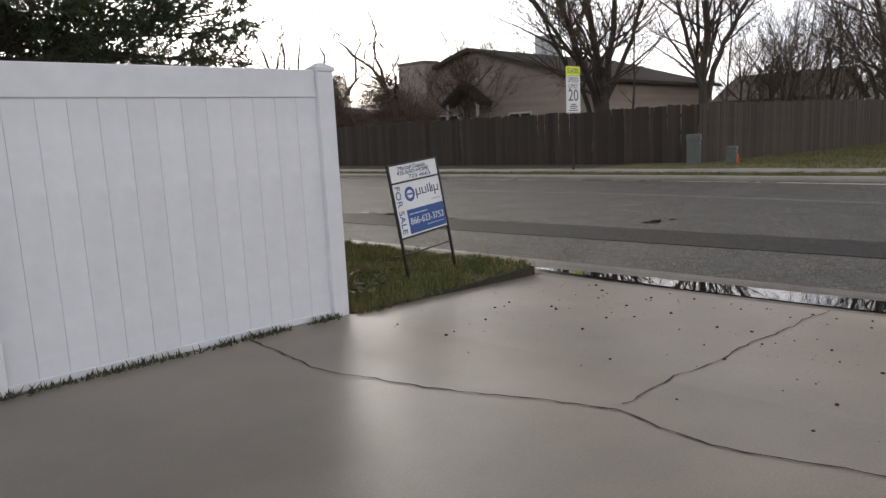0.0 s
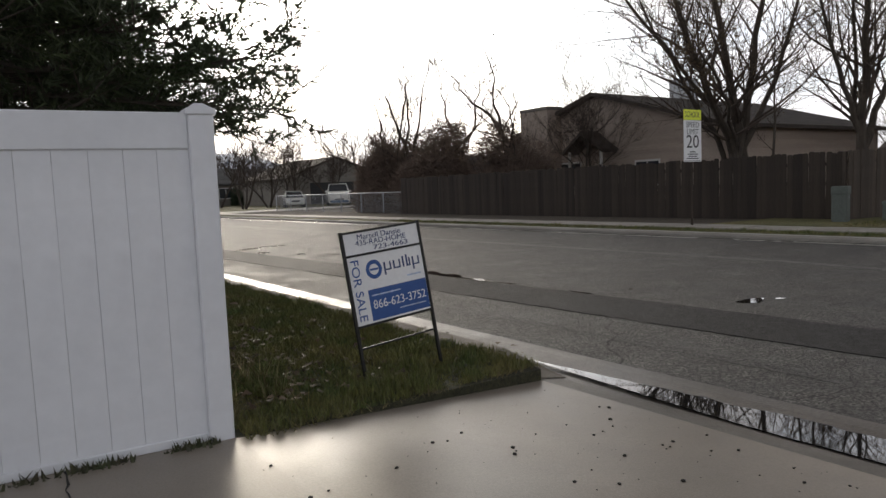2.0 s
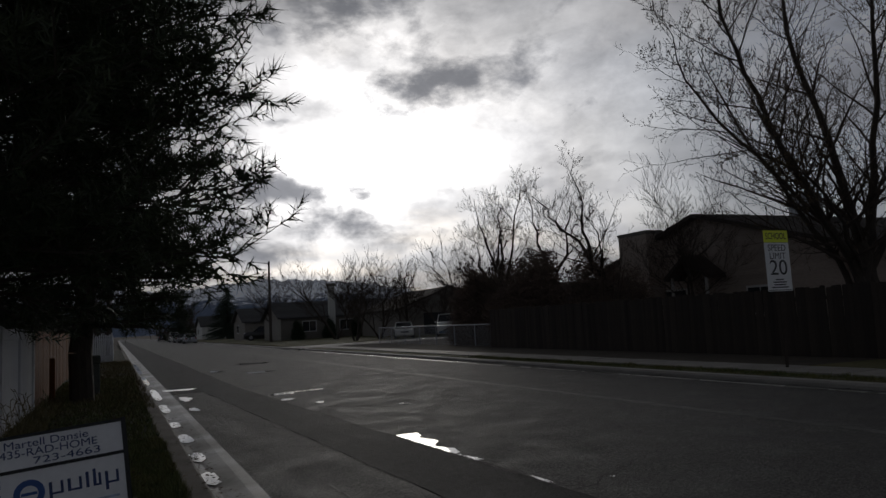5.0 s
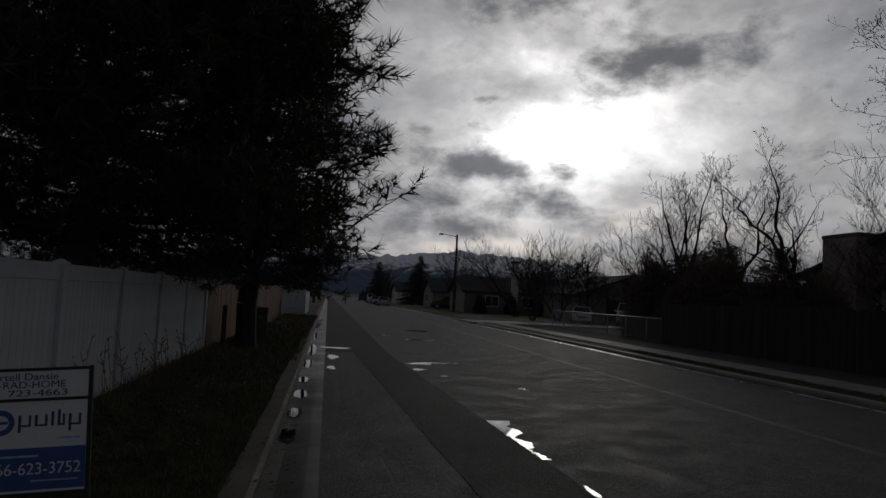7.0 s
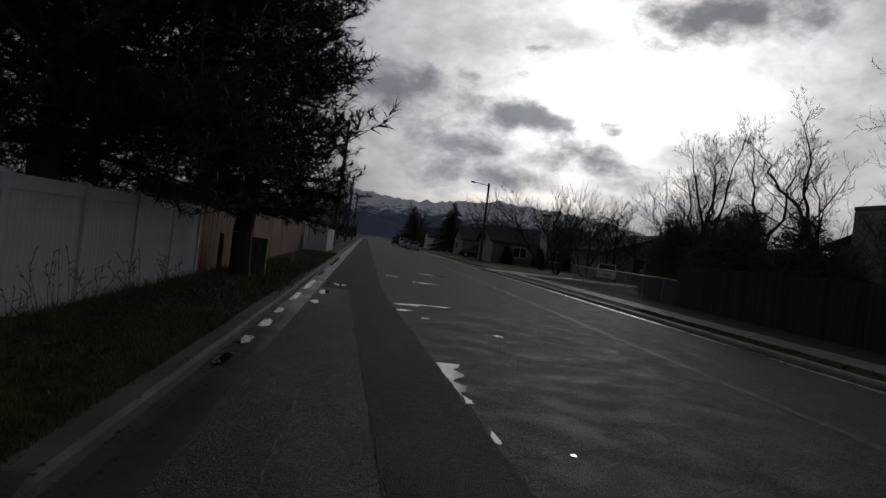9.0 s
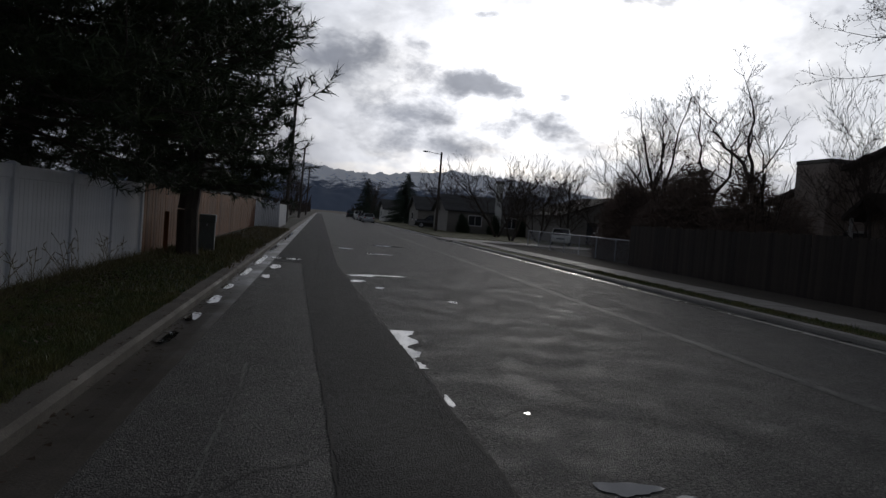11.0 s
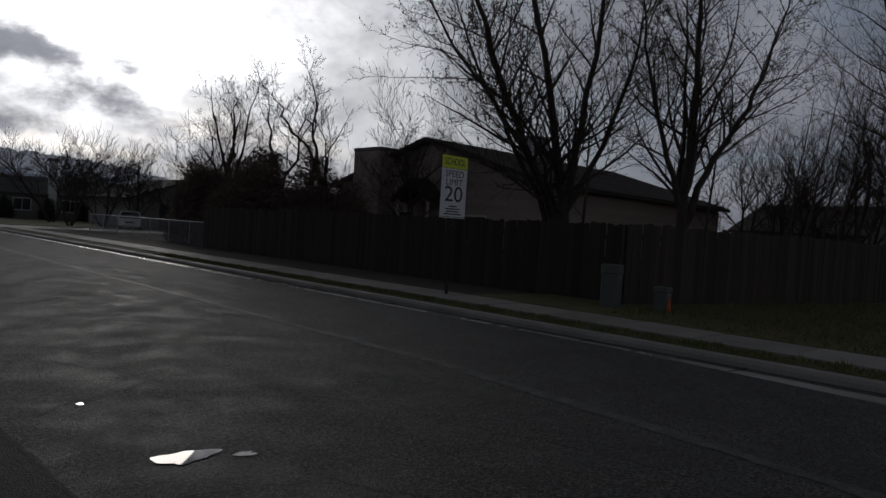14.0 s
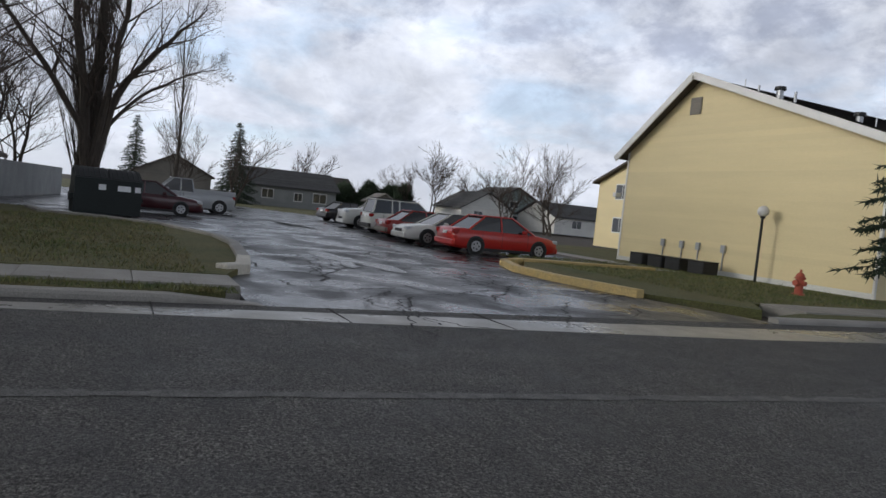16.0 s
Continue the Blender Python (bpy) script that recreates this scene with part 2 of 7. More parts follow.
blade_mat = surf("grass_blade", (0.058, 0.105, 0.022), (0.19, 0.16, 0.055), 0.6, None, 2.6, 20, 0, islands=0.5)
blade_dry = surf("dry_grass", (0.22, 0.175, 0.085), (0.13, 0.12, 0.045), 0.7, None, 1.0, 20, 0, islands=0.4)
vinyl = surf("white_vinyl", (0.74, 0.75, 0.77), (0.66, 0.67, 0.69), 0.38, 0.5, 1.2, 8, 0.04, vary=0.03, speck=0.04)
cedar = surf("cedar_boards", (0.22, 0.085, 0.024), (0.13, 0.052, 0.018), 0.75, None, 1.5, 25, 0.4, stretch=(6, 6, 0.6), vary=0.25)
brownwood = surf("brown_boards", (0.085, 0.064, 0.049), (0.042, 0.033, 0.026), 0.85, None, 1.2, 22, 0.5, stretch=(7, 7, 0.5), vary=0.3)
oldwood = surf("weathered_boards", (0.056, 0.041, 0.031), (0.024, 0.019, 0.0155), 0.85, None, 1.2, 22, 0.5, stretch=(7, 7, 0.5), vary=0.35)
bark = surf("bark", (0.085, 0.068, 0.052), (0.045, 0.036, 0.03), 0.9, None, 3, 25, 0.8, stretch=(3, 3, 0.6))
bark_pale = surf("pale_bark", (0.13, 0.108, 0.086), (0.07, 0.058, 0.047), 0.9, None, 3, 25, 0.8, stretch=(3, 3, 0.6))
twig = surf("twigs", (0.085, 0.062, 0.048), (0.055, 0.042, 0.034), 0.85, None, 1, 10, 0, islands=0.2)
bud_mat = surf("buds", (0.17, 0.12, 0.06), (0.11, 0.08, 0.04), 0.7, None, 1, 10, 0, islands=0.3)
needle = surf("pine_needles", (0.028, 0.045, 0.016), (0.045, 0.058, 0.02), 0.55, None, 0.6, 12, 0, islands=0.35)
needle_blue = surf("spruce_needles", (0.025, 0.045, 0.022), (0.018, 0.032, 0.016), 0.6, None, 0.6, 12, 0, islands=0.35)
shrub_mat = surf("bare_shrub", (0.21, 0.15, 0.115), (0.13, 0.095, 0.075), 0.9, None, 0.8, 10, 0, islands=0.3)
evergreen = surf("evergreen_shrub", (0.022, 0.04, 0.016), (0.03, 0.05, 0.02), 0.7, None, 0.8, 10, 0, islands=0.3)
black_steel = surf("black_steel", (0.018, 0.018, 0.018), None, 0.45, None, 5, 40, 0.1, metal=0.3)
steel = surf("galvanised_steel", (0.42, 0.43, 0.44), (0.34, 0.35, 0.36), 0.42, None, 5, 40, 0.1, metal=0.8)
white_plate = surf("white_sign_plate", (0.80, 0.80, 0.80), (0.74, 0.74, 0.75), 0.35, None, 3, 30, 0, speck=0.04)
blue_ink = surf("blue_print", (0.018, 0.085, 0.29), (0.016, 0.075, 0.26), 0.4, None, 3, 30, 0, speck=0.05)
navy_ink = surf("navy_print", (0.02, 0.045, 0.15), None, 0.4, None, 3, 30, 0)
pale_ink = surf("pale_print", (0.45, 0.55, 0.72), None, 0.4, None, 3, 30, 0)
red_ink = surf("red_print", (0.28, 0.06, 0.06), None, 0.4, None, 3, 30, 0)
white_ink = surf("white_print", (0.82, 0.83, 0.85), None, 0.4, None, 3, 30, 0, speck=0.03)
black_ink = surf("black_print", (0.02, 0.02, 0.022), None, 0.4, None, 3, 30, 0)
lime_plate = surf("fluorescent_plate", (0.78, 0.86, 0.03), (0.72, 0.80, 0.03), 0.4, None, 3, 30, 0, speck=0.03)
box_green = surf("pedestal_green", (0.12, 0.14, 0.125), (0.09, 0.105, 0.095), 0.55, None, 3, 40, 0.1)
orange_tag = surf("orange_plastic", (0.65, 0.13, 0.03), None, 0.5, None, 3, 30, 0)
yellow_siding = surf("yellow_siding", (0.72, 0.60, 0.33), (0.66, 0.55, 0.30), 0.5, None, 0.6, 30, 0.08, vary=0.03, stretch=(0.4, 0.4, 3), speck=0.05)
white_trim = surf("white_trim", (0.74, 0.73, 0.70), (0.66, 0.65, 0.62), 0.5, None, 2, 40, 0.05, speck=0.06)
beige_siding = surf("beige_siding", (0.44, 0.36, 0.30), (0.36, 0.29, 0.24), 0.65, None, 0.8, 30, 0.1, islands=0.06, stretch=(0.4, 0.4, 3))
tan_siding = surf("tan_siding", (0.23, 0.205, 0.175), (0.18, 0.165, 0.14), 0.65, None, 0.8, 30, 0.1, islands=0.05)
grey_siding = surf("grey_siding", (0.24, 0.245, 0.235), (0.20, 0.205, 0.2), 0.65, None, 0.8, 30, 0.1, islands=0.05)
green_siding = surf("green_grey_siding", (0.17, 0.215, 0.20), (0.14, 0.18, 0.17), 0.65, None, 0.8, 30, 0.1, islands=0.05)
white_siding = surf("white_siding", (0.66, 0.65, 0.60), (0.58, 0.57, 0.53), 0.6, None, 0.8, 30, 0.1, islands=0.04)
shingle = surf("roof_shingles", (0.105, 0.085, 0.072), (0.07, 0.058, 0.05), 0.85, None, 1.5, 18, 0.6, islands=0.2, speck=0.35)
shingle_grey = surf("grey_shingles", (0.095, 0.093, 0.092), (0.065, 0.064, 0.064), 0.85, None, 1.5, 18, 0.6, islands=0.2, speck=0.35)
window_glass = glass_mat("window_glass", (0.03, 0.035, 0.04), 0.05)
car_glass = glass_mat("car_glass", (0.012, 0.014, 0.016), 0.04)
rubber = surf("tyre_rubber", (0.018, 0.018, 0.018), None, 0.8, None, 4, 50, 0.2)
alloy = surf("alloy_rim", (0.42, 0.42, 0.43), None, 0.35, None, 5, 40, 0, metal=0.7)
lamp_clear = glass_mat("clear_lens", (0.62, 0.63, 0.64), 0.1)
lamp_red = glass_mat("red_lens", (0.30, 0.012, 0.01), 0.12)
dark_plastic = surf("dark_plastic", (0.025, 0.025, 0.026), None, 0.6, None, 4, 40, 0.1)
dumpster_green = surf("dumpster_green", (0.010, 0.016, 0.015), (0.007, 0.012, 0.011), 0.6, None, 1.5, 20, 0.3)
globe_mat = surf("opal_globe", (0.78, 0.77, 0.74), None, 0.3, None, 3, 20, 0, speck=0.02)
hydrant_mat = surf("hydrant_paint", (0.48, 0.10, 0.05), (0.38, 0.08, 0.045), 0.5, None, 4, 30, 0.2)
curb_yellow = surf("yellow_curb_paint", (0.60, 0.43, 0.16), (0.45, 0.34, 0.15), 0.6, None, 3, 30, 0.3)
curb_white = surf("white_curb_paint", (0.62, 0.58, 0.50), (0.50, 0.46, 0.38), 0.6, None, 3, 30, 0.3)
fence_concrete = surf("whitewashed_wall", (0.34, 0.345, 0.34), (0.25, 0.255, 0.25), 0.7, None, 1, 30, 0.2)
pole_wood = surf("pole_wood", (0.085, 0.068, 0.055), (0.055, 0.045, 0.038), 0.85, None, 2, 25, 0.4, stretch=(4, 4, 0.4))


def paint(name, c, rough=0.28):
    m = surf(name, c, tuple(v * 0.9 for v in c), rough, None, 1.0, 30, 0, speck=0.03)
    m.node_tree.nodes["Principled BSDF"].inputs["Coat Weight"].default_value = 0.5
    return m


# ---- mesh helpers ----
def link_mesh(name, me, material, parent=None, label=""):
    ob = new(name, me)
    if material and not me.materials:
        me.materials.append(material)
    if parent:
        ob.parent = parent
    if label:
        ob["label"] = label
    return ob


def part(name, bm, material, parent=None, label="", smooth=False):
    me = bpy.data.meshes.new(name)
    bm.normal_update()
    bm.to_mesh(me)
    bm.free()
    if smooth:
        for f in me.polygons:
            f.use_smooth = True
    return link_mesh(name, me, material, parent, label)


def thing(name, m, label, category, group="", kind=""):
    return_ob = new(name)
    return_ob.empty_display_size = 0.2
    return_ob.matrix_world = m
    return tagged(return_ob, label, category, group, kind)


def box(bm, x0, x1, y0, y1, z0, z1, bevel=0.0, m=None):
    mat = Matrix.Translation(((x0 + x1) / 2, (y0 + y1) / 2, (z0 + z1) / 2)) @ Matrix.Diagonal((x1 - x0, y1 - y0, z1 - z0, 1))
    vs = bmesh.ops.create_cube(bm, size=1, matrix=(m @ mat) if m else mat)["verts"]
    if bevel:
        es = {e for v in vs for e in v.link_edges}
        bmesh.ops.bevel(bm, geom=list(es), offset=bevel, segments=1, affect="EDGES", profile=0.5)
    return bm


def cube(x0, x1, y0, y1, z0, z1, bevel=0.0, m=None):
    return box(bmesh.new(), x0, x1, y0, y1, z0, z1, bevel, m)


def rod(bm, a, b, r0, r1=None, n=10, caps=True):
    a, b = Vector(a), Vector(b)
    r1 = r0 if r1 is None else r1
    q = (b - a).to_track_quat("Z", "Y").to_matrix().to_4x4()
    bmesh.ops.create_cone(bm, cap_ends=caps, segments=n, radius1=r0, radius2=r1, depth=(b - a).length, matrix=Matrix.Translation((a + b) / 2) @ q)
    return bm


def prism(bm, pts, z0, z1, m=None):
    """A plan outline raised from z0 to z1; z may be a function of x and y."""
    f0 = z0 if callable(z0) else (lambda x, y: z0)
    f1 = z1 if callable(z1) else (lambda x, y: z1)
    lo = [bm.verts.new((m @ Vector((x, y, f0(x, y)))) if m else (x, y, f0(x, y))) for x, y in pts]
    hi = [bm.verts.new((m @ Vector((x, y, f1(x, y)))) if m else (x, y, f1(x, y))) for x, y in pts]
    n = len(pts)
    bm.faces.new(hi)
    bm.faces.new(lo[::-1])
    for i in range(n):
        bm.faces.new((lo[i], lo[(i + 1) % n], hi[(i + 1) % n], hi[i]))
    bmesh.ops.recalc_face_normals(bm, faces=bm.faces[:])
    return bm


def profile_along_y(bm, pts, y0, y1, steps=1):
    """A closed outline of (x, z) swept from y0 to y1."""
    rows = []
    for s in range(steps + 1):
        y = y0 + (y1 - y0) * s / steps
        rows.append([bm.verts.new((x, y, z)) for x, z in pts])
    n = len(pts)
    for a, b in zip(rows, rows[1:]):
        for i in range(n):
            bm.faces.new((a[i], a[(i + 1) % n], b[(i + 1) % n], b[i]))
    bm.faces.new(rows[0])
    bm.faces.new(rows[-1][::-1])
    bmesh.ops.recalc_face_normals(bm, faces=bm.faces[:])
    return bm


def raw(name, verts, faces, material, parent=None, label=""):
    me = bpy.data.meshes.new(name)
    me.from_pydata(verts, [], faces)
    me.update()
    return link_mesh(name, me, material, parent, label)


def tri_mesh(name, tri, material, parent=None, label=""):
    """Loose triangles from an array of shape (n, 3, 3)."""
    tri = np.asarray(tri, dtype=np.float32)
    n = len(tri)
    me = bpy.data.meshes.new(name)
    me.vertices.add(n * 3)
    me.vertices.foreach_set("co", tri.reshape(-1))
    me.loops.add(n * 3)
    me.loops.foreach_set("vertex_index", np.arange(n * 3, dtype=np.int32))
    me.polygons.add(n)
    me.polygons.foreach_set("loop_start", np.arange(0, n * 3, 3, dtype=np.int32))
    me.polygons.foreach_set("loop_total", np.full(n, 3, dtype=np.int32))
    me.update(calc_edges=True)
    return link_mesh(name, me, material, parent, label)


def words(name, text, size, material, parent, m, squeeze=1.0, label="", width=None):
    """Letters of the built-in font as a flat mesh, centred; they face the local +z."""
    cu = bpy.data.curves.new(name, "FONT")
    cu.body, cu.size, cu.align_x, cu.align_y, cu.extrude = text, size, "CENTER", "CENTER", 0.001
    tmp = bpy.data.objects.new(name, cu)
    me = bpy.data.meshes.new_from_object(tmp)
    bpy.data.objects.remove(tmp)
    bpy.data.curves.remove(cu)
    me.name = name
    xs = [v.co.x for v in me.vertices]
    if width:
        squeeze = width / (max(xs) - min(xs))
    me.transform(Matrix.Diagonal((squeeze, 1, 1, 1)))
    me.materials.clear()
    ob = link_mesh(name, me, material, parent, label)
    ob.matrix_basis = m
    return ob


# ---- ground, road, kerbs ----
ROAD_L, ROAD_R = 0.0, 10.1


def jag(y0, y1, xf, amp, step=0.25, seed=1):
    rnd = random.Random(seed)
    n = max(2, int((y1 - y0) / step))
    return [(xf(y0 + (y1 - y0) * i / n) + rnd.uniform(-amp, amp), y0 + (y1 - y0) * i / n) for i in range(n + 1)]


def slab(name, pts, z0, z1, material, label, category, parent=None):
    ob = part(name, prism(bmesh.new(), pts, z0, z1), material, parent)
    return tagged(ob, label, category, kind="structure") if not parent else ob


def rect(x0, x1, y0, y1):
    return [(x0, y0), (x1, y0), (x1, y1), (x0, y1)]


ground = raw("ground", [(-4000, -4000, -0.14), (4000, -4000, -0.14), (4000, 4400, -0.14), (-4000, 4400, -0.14)], [(0, 1, 2, 3)], soil)
tagged(ground, "brown bare earth and winter ground out to the horizon", "ground", kind="structure")
road = slab("road", rect(ROAD_L, ROAD_R, -90, 420), -0.13, 0.0, asphalt, "worn damp grey asphalt street with cracks and patches", "road")

# near kerb and gutter: dropped along the driveway
bm = bmesh.new()
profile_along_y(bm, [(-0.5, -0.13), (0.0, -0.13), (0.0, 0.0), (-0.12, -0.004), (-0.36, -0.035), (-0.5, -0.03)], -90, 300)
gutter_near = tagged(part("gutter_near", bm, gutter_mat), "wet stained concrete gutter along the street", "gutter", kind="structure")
bm = bmesh.new()
profile_along_y(bm, [(-0.75, -0.13), (-0.5, -0.13), (-0.49, 0.06), (-0.53, 0.1), (-0.75, 0.105)], 0.55, 300)
for v in [bm.verts.new(p) for p in ((-0.75, 0.55, 0.105), (-0.53, 0.55, 0.1), (-0.49, 0.55, 0.06), (-0.5, 0.55, -0.13), (-0.75, 0.55, -0.13), (-0.76, -0.1, 0.03), (-0.5, -0.1, -0.02), (-0.5, -0.1, -0.13), (-0.76, -0.1, -0.13))]:
    pass
bm.verts.ensure_lookup_table()
k = len(bm.verts) - 9
for f in ((0, 1, 6, 5), (1, 2, 6), (2, 3, 7, 6), (5, 6, 7, 8)):
    bm.faces.new([bm.verts[k + i] for i in f])
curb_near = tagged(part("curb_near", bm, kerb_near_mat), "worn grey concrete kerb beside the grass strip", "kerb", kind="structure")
bm = bmesh.new()
profile_along_y(bm, [(-0.78, -0.13), (-0.5, -0.13), (-0.5, -0.028), (-0.78, 0.02)], -12, 0.0)
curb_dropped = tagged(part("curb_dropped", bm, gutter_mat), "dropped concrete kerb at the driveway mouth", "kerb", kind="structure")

# far kerb and gutter, open at the car park entrance
# the pan widens towards the car park entrance, bent to fit the camera's view
lip = lambda y: 9.75 if y > 2 else max(8.4, 9.75 + (y - 2) * 0.085)
vs, fs = [], []
ys = [-90, -40, -20, -16, -13, -11, -9, -7, -5, -3, -1, 1, 2, 4, 10, 50, 300]
for y in ys:
    vs += [(lip(y), y, -0.1), (lip(y), y, 0.006), (lip(y) + 0.12, y, 0.0085), (9.95, y, -0.004), (10.1, y, -0.004), (10.1, y, -0.1)]
for i in range(len(ys) - 1):
    for k in range(5):
        fs.append((6 * i + k, 6 * i + k + 1, 6 * i + 7 + k, 6 * i + 6 + k))
gutter_far = raw("gutter_far", vs, [f[::-1] for f in fs], surf("pale_gutter", (0.37, 0.35, 0.31), (0.27, 0.255, 0.225), 0.3, 0.5, 1.5, 60, 0.2, wet=(0.5, 0.4, 0.65, 0.16)))
tagged(gutter_far, "pale wet concrete gutter across the street", "gutter", kind="structure")
bm = bmesh.new()
for y0, y1 in ((-90, -15.6), (-4.7, 43.5), (50.5, 300)):
    profile_along_y(bm, [(10.1, -0.13), (10.35, -0.13), (10.35, 0.105), (10.14, 0.1), (10.11, 0.06)], y0, y1)
end = [bm.verts.new(p) for p in ((10.11, -4.7, 0.06), (10.14, -4.7, 0.1), (10.35, -4.7, 0.105), (10.35, -4.7, -0.13), (10.11, -5.9, 0.0), (10.35, -5.9, 0.0), (10.1, -4.7, -0.13), (10.1, -5.9, -0.1))]
for f in ((0, 1, 4), (1, 2, 5, 4), (2, 3, 5), (6, 0, 4, 7)):
    bm.faces.new([end[i] for i in f])
curb_far = tagged(part("curb_far", bm, pavement_mat), "low grey concrete kerb on the far side", "kerb", kind="structure")
rnd = random.Random(4)
for k, y in enumerate([-6.73 - 2.24, -6.73, -4.49, -2.2, 0.1, 2.4, 4.7, 7.0, 9.3, 11.6]):
    bm = cube(lip(y) + 0.005, 10.09, y - 0.008, y + 0.008, -0.05, 0.012)
    part("joint", bm, crack_mat, gutter_far)

# driveway with its fall to the gutter
drive_z = lambda x, y: 0.1 if x < -2.9 else 0.1 - (x + 2.9) / 2.12 * 0.08
bm = bmesh.new()
xs = [-14.0, -9.0, -5.2, -2.9, -0.78]
edge = lambda x: 1.2 if x < -5 else 0.02 - max(0.0, (x + 2.9)) * 0.06
lo = [[bm.verts.new((x, y, -0.13)) for x in xs] for y in (-12,)]
top0 = [bm.verts.new((x, -12, drive_z(x, 0))) for x in xs]
top1 = [bm.verts.new((x, edge(x), drive_z(x, 0))) for x in xs]
low1 = [bm.verts.new((x, edge(x), -0.13)) for x in xs]
for i in range(len(xs) - 1):
    bm.faces.new((top0[i], top0[i + 1], top1[i + 1], top1[i]))
    bm.faces.new((top1[i], top1[i + 1], low1[i + 1], low1[i]))
    bm.faces.new((lo[0][i], lo[0][i + 1], top0[i + 1], top0[i]))
driveway = tagged(part("driveway", bm, concrete_wet), "smooth wet tan concrete driveway with jagged cracks", "driveway", kind="structure")


def crack(pts, width, zf, parent, seed, amp=0.03, name="crack"):
    """A ragged dark fissure that follows a line of plan points."""
    rnd = random.Random(seed)
    line = []
    for (x0, y0), (x1, y1) in zip(pts, pts[1:]):
        d = math.hypot(x1 - x0, y1 - y0)
        n = max(1, int(d / 0.06))
        for i in range(n):
            t = i / n
            line.append((x0 + (x1 - x0) * t, y0 + (y1 - y0) * t))
    line.append(pts[-1])
    vs, fs, ox, oy = [], [], 0.0, 0.0
    for i, (x, y) in enumerate(line):
        x1, y1 = line[min(i + 1, len(line) - 1)]
        x0, y0 = line[max(i - 1, 0)]
        dx, dy = x1 - x0, y1 - y0
        d = math.hypot(dx, dy) or 1
        ox = ox * 0.8 + rnd.uniform(-1, 1) * amp * 0.5
        px, py = x - dy / d * ox, y + dx / d * ox
        w = width * rnd.uniform(0.25, 1.0)
        for s in (-1, 1):
            qx, qy = px - dy / d * w * s / 2, py + dx / d * w * s / 2
            vs.append((qx, qy, zf(qx, qy) + 0.004))
    for i in range(len(line) - 1):
        fs.append((2 * i, 2 * i + 1, 2 * i + 3, 2 * i + 2))
    return raw(name, vs, fs, crack_mat, parent)


crack([(-3.7, 0.1), (-3.8, -0.73), (-3.69, -1.5), (-3.45, -2.09), (-3.38, -2.39), (-3.51, -2.86), (-3.35, -3.43), (-3.6, -5.2), (-3.4, -8)], 0.016, drive_z, driveway, 1)
crack([(-3.3, -2.4), (-2.34, -2.48), (-1.0, -2.63), (-0.8, -2.66)], 0.012, drive_z, driveway, 2, 0.04)
crack([(-5.2, -3.0), (-4.9, -2.9)], 0.004, drive_z, driveway, 3)

# grit on the driveway
rnd = random.Random(7)
bm = bmesh.new()
for i in range(700):
    x, y = rnd.uniform(-3.2, -0.85), rnd.uniform(-6.5, -0.3)
    if rnd.random() > (x + 3.6) / 2.7:
        continue
    s = 0.0025 + 0.010 * rnd.random() ** 3
    bmesh.ops.create_icosphere(bm, subdivisions=1, radius=s, matrix=Matrix.Translation((x, y, drive_z(x, y) + s * 0.3)) @ Matrix.Diagonal((1, rnd.uniform(0.6, 1.3), 0.6, 1)))
grit = tagged(part("grit", bm, crack_mat), "dark bits of grit and leaf scattered on the wet driveway", "grit", kind="stuff")

# road repairs, seams and puddles
left = lambda y: 1.42 - 0.0395 * y
right = lambda y: 2.41 - 0.0405 * y
a = jag(-60, 16.3, left, 0.014, 0.3, 11)
b = jag(-60, 16.3, right, 0.03, 0.22, 12)
slab("tar_patch", a + b[::-1], -0.02, 0.005, asphalt_new, "", "", road)
b = jag(16.3, 240, lambda y: 1.75, 0.03, 0.8, 13)
slab("tar_patch", [(0.02, 16.3), (0.02, 240)] + b[::-1], -0.02, 0.005, asphalt_new, "", "", road)
flat = lambda x, y: 0.0
up = lambda x, y: 0.003
crack(jag(-60, 16.2, left, 0.01, 1.0, 21), 0.03, up, road, 21, 0.012)
crack(jag(-60, 16.2, right, 0.02, 1.0, 22), 0.035, up, road, 22, 0.02)
crack([(0.05, 16.35), (1.75, 16.35), (5.0, 16.3), (7.4, 16.1)], 0.07, up, road, 23, 0.03)
crack([(2.4, 1.9), (3.2, 2.3), (4.13, 2.78), (4.4, 2.5)], 0.018, flat, road, 24, 0.08)
crack([(3.1, 3.9), (4.1, 2.75), (4.9, 1.0), (5.6, -1.5)], 0.012, flat, road, 25, 0.08)
crack([(0.0, -0.2), (0.55, 0.35), (1.38, 1.1)], 0.022, flat, road, 26, 0.06)
crack([(4.2, 7.6), (5.3, 7.0), (6.3, 6.9)], 0.014, flat, road, 27, 0.06)
crack([(2.3, 0.2), (3.6, -0.2), (4.2, -1.3)], 0.014, flat, road, 28, 0.06)
crack([(1.3, -1.2), (0.6, -1.6), (0.02, -1.5)], 0.012, flat, road, 29, 0.06)
crack([(0.78, -8), (0.72, -2), (0.62, 3.2)], 0.008, flat, road, 30, 0.02)
crack([(4.55, -7.0), (4.5, 2), (4.3, 14), (4.2, 40)], 0.006, flat, road, 31, 0.03)


def stripe(xf, y0, y1, w, seed):
    rnd = random.Random(seed)
    vs, fs = [], []
    y = y0
    while y < y1:
        ln = rnd.uniform(0.12, 0.5)
        w0, o = w * rnd.uniform(0.55, 1.0), rnd.uniform(-0.015, 0.015)
        k = len(vs)
        for yy in (y, y + ln):
            vs += [(xf(yy) - w0 / 2 + o, yy, 0.004), (xf(yy) + w0 / 2 + o, yy, 0.004)]
        fs.append((k, k + 1, k + 3, k + 2))
        y += ln
    return raw("worn_line", vs, fs, paint_line, road)


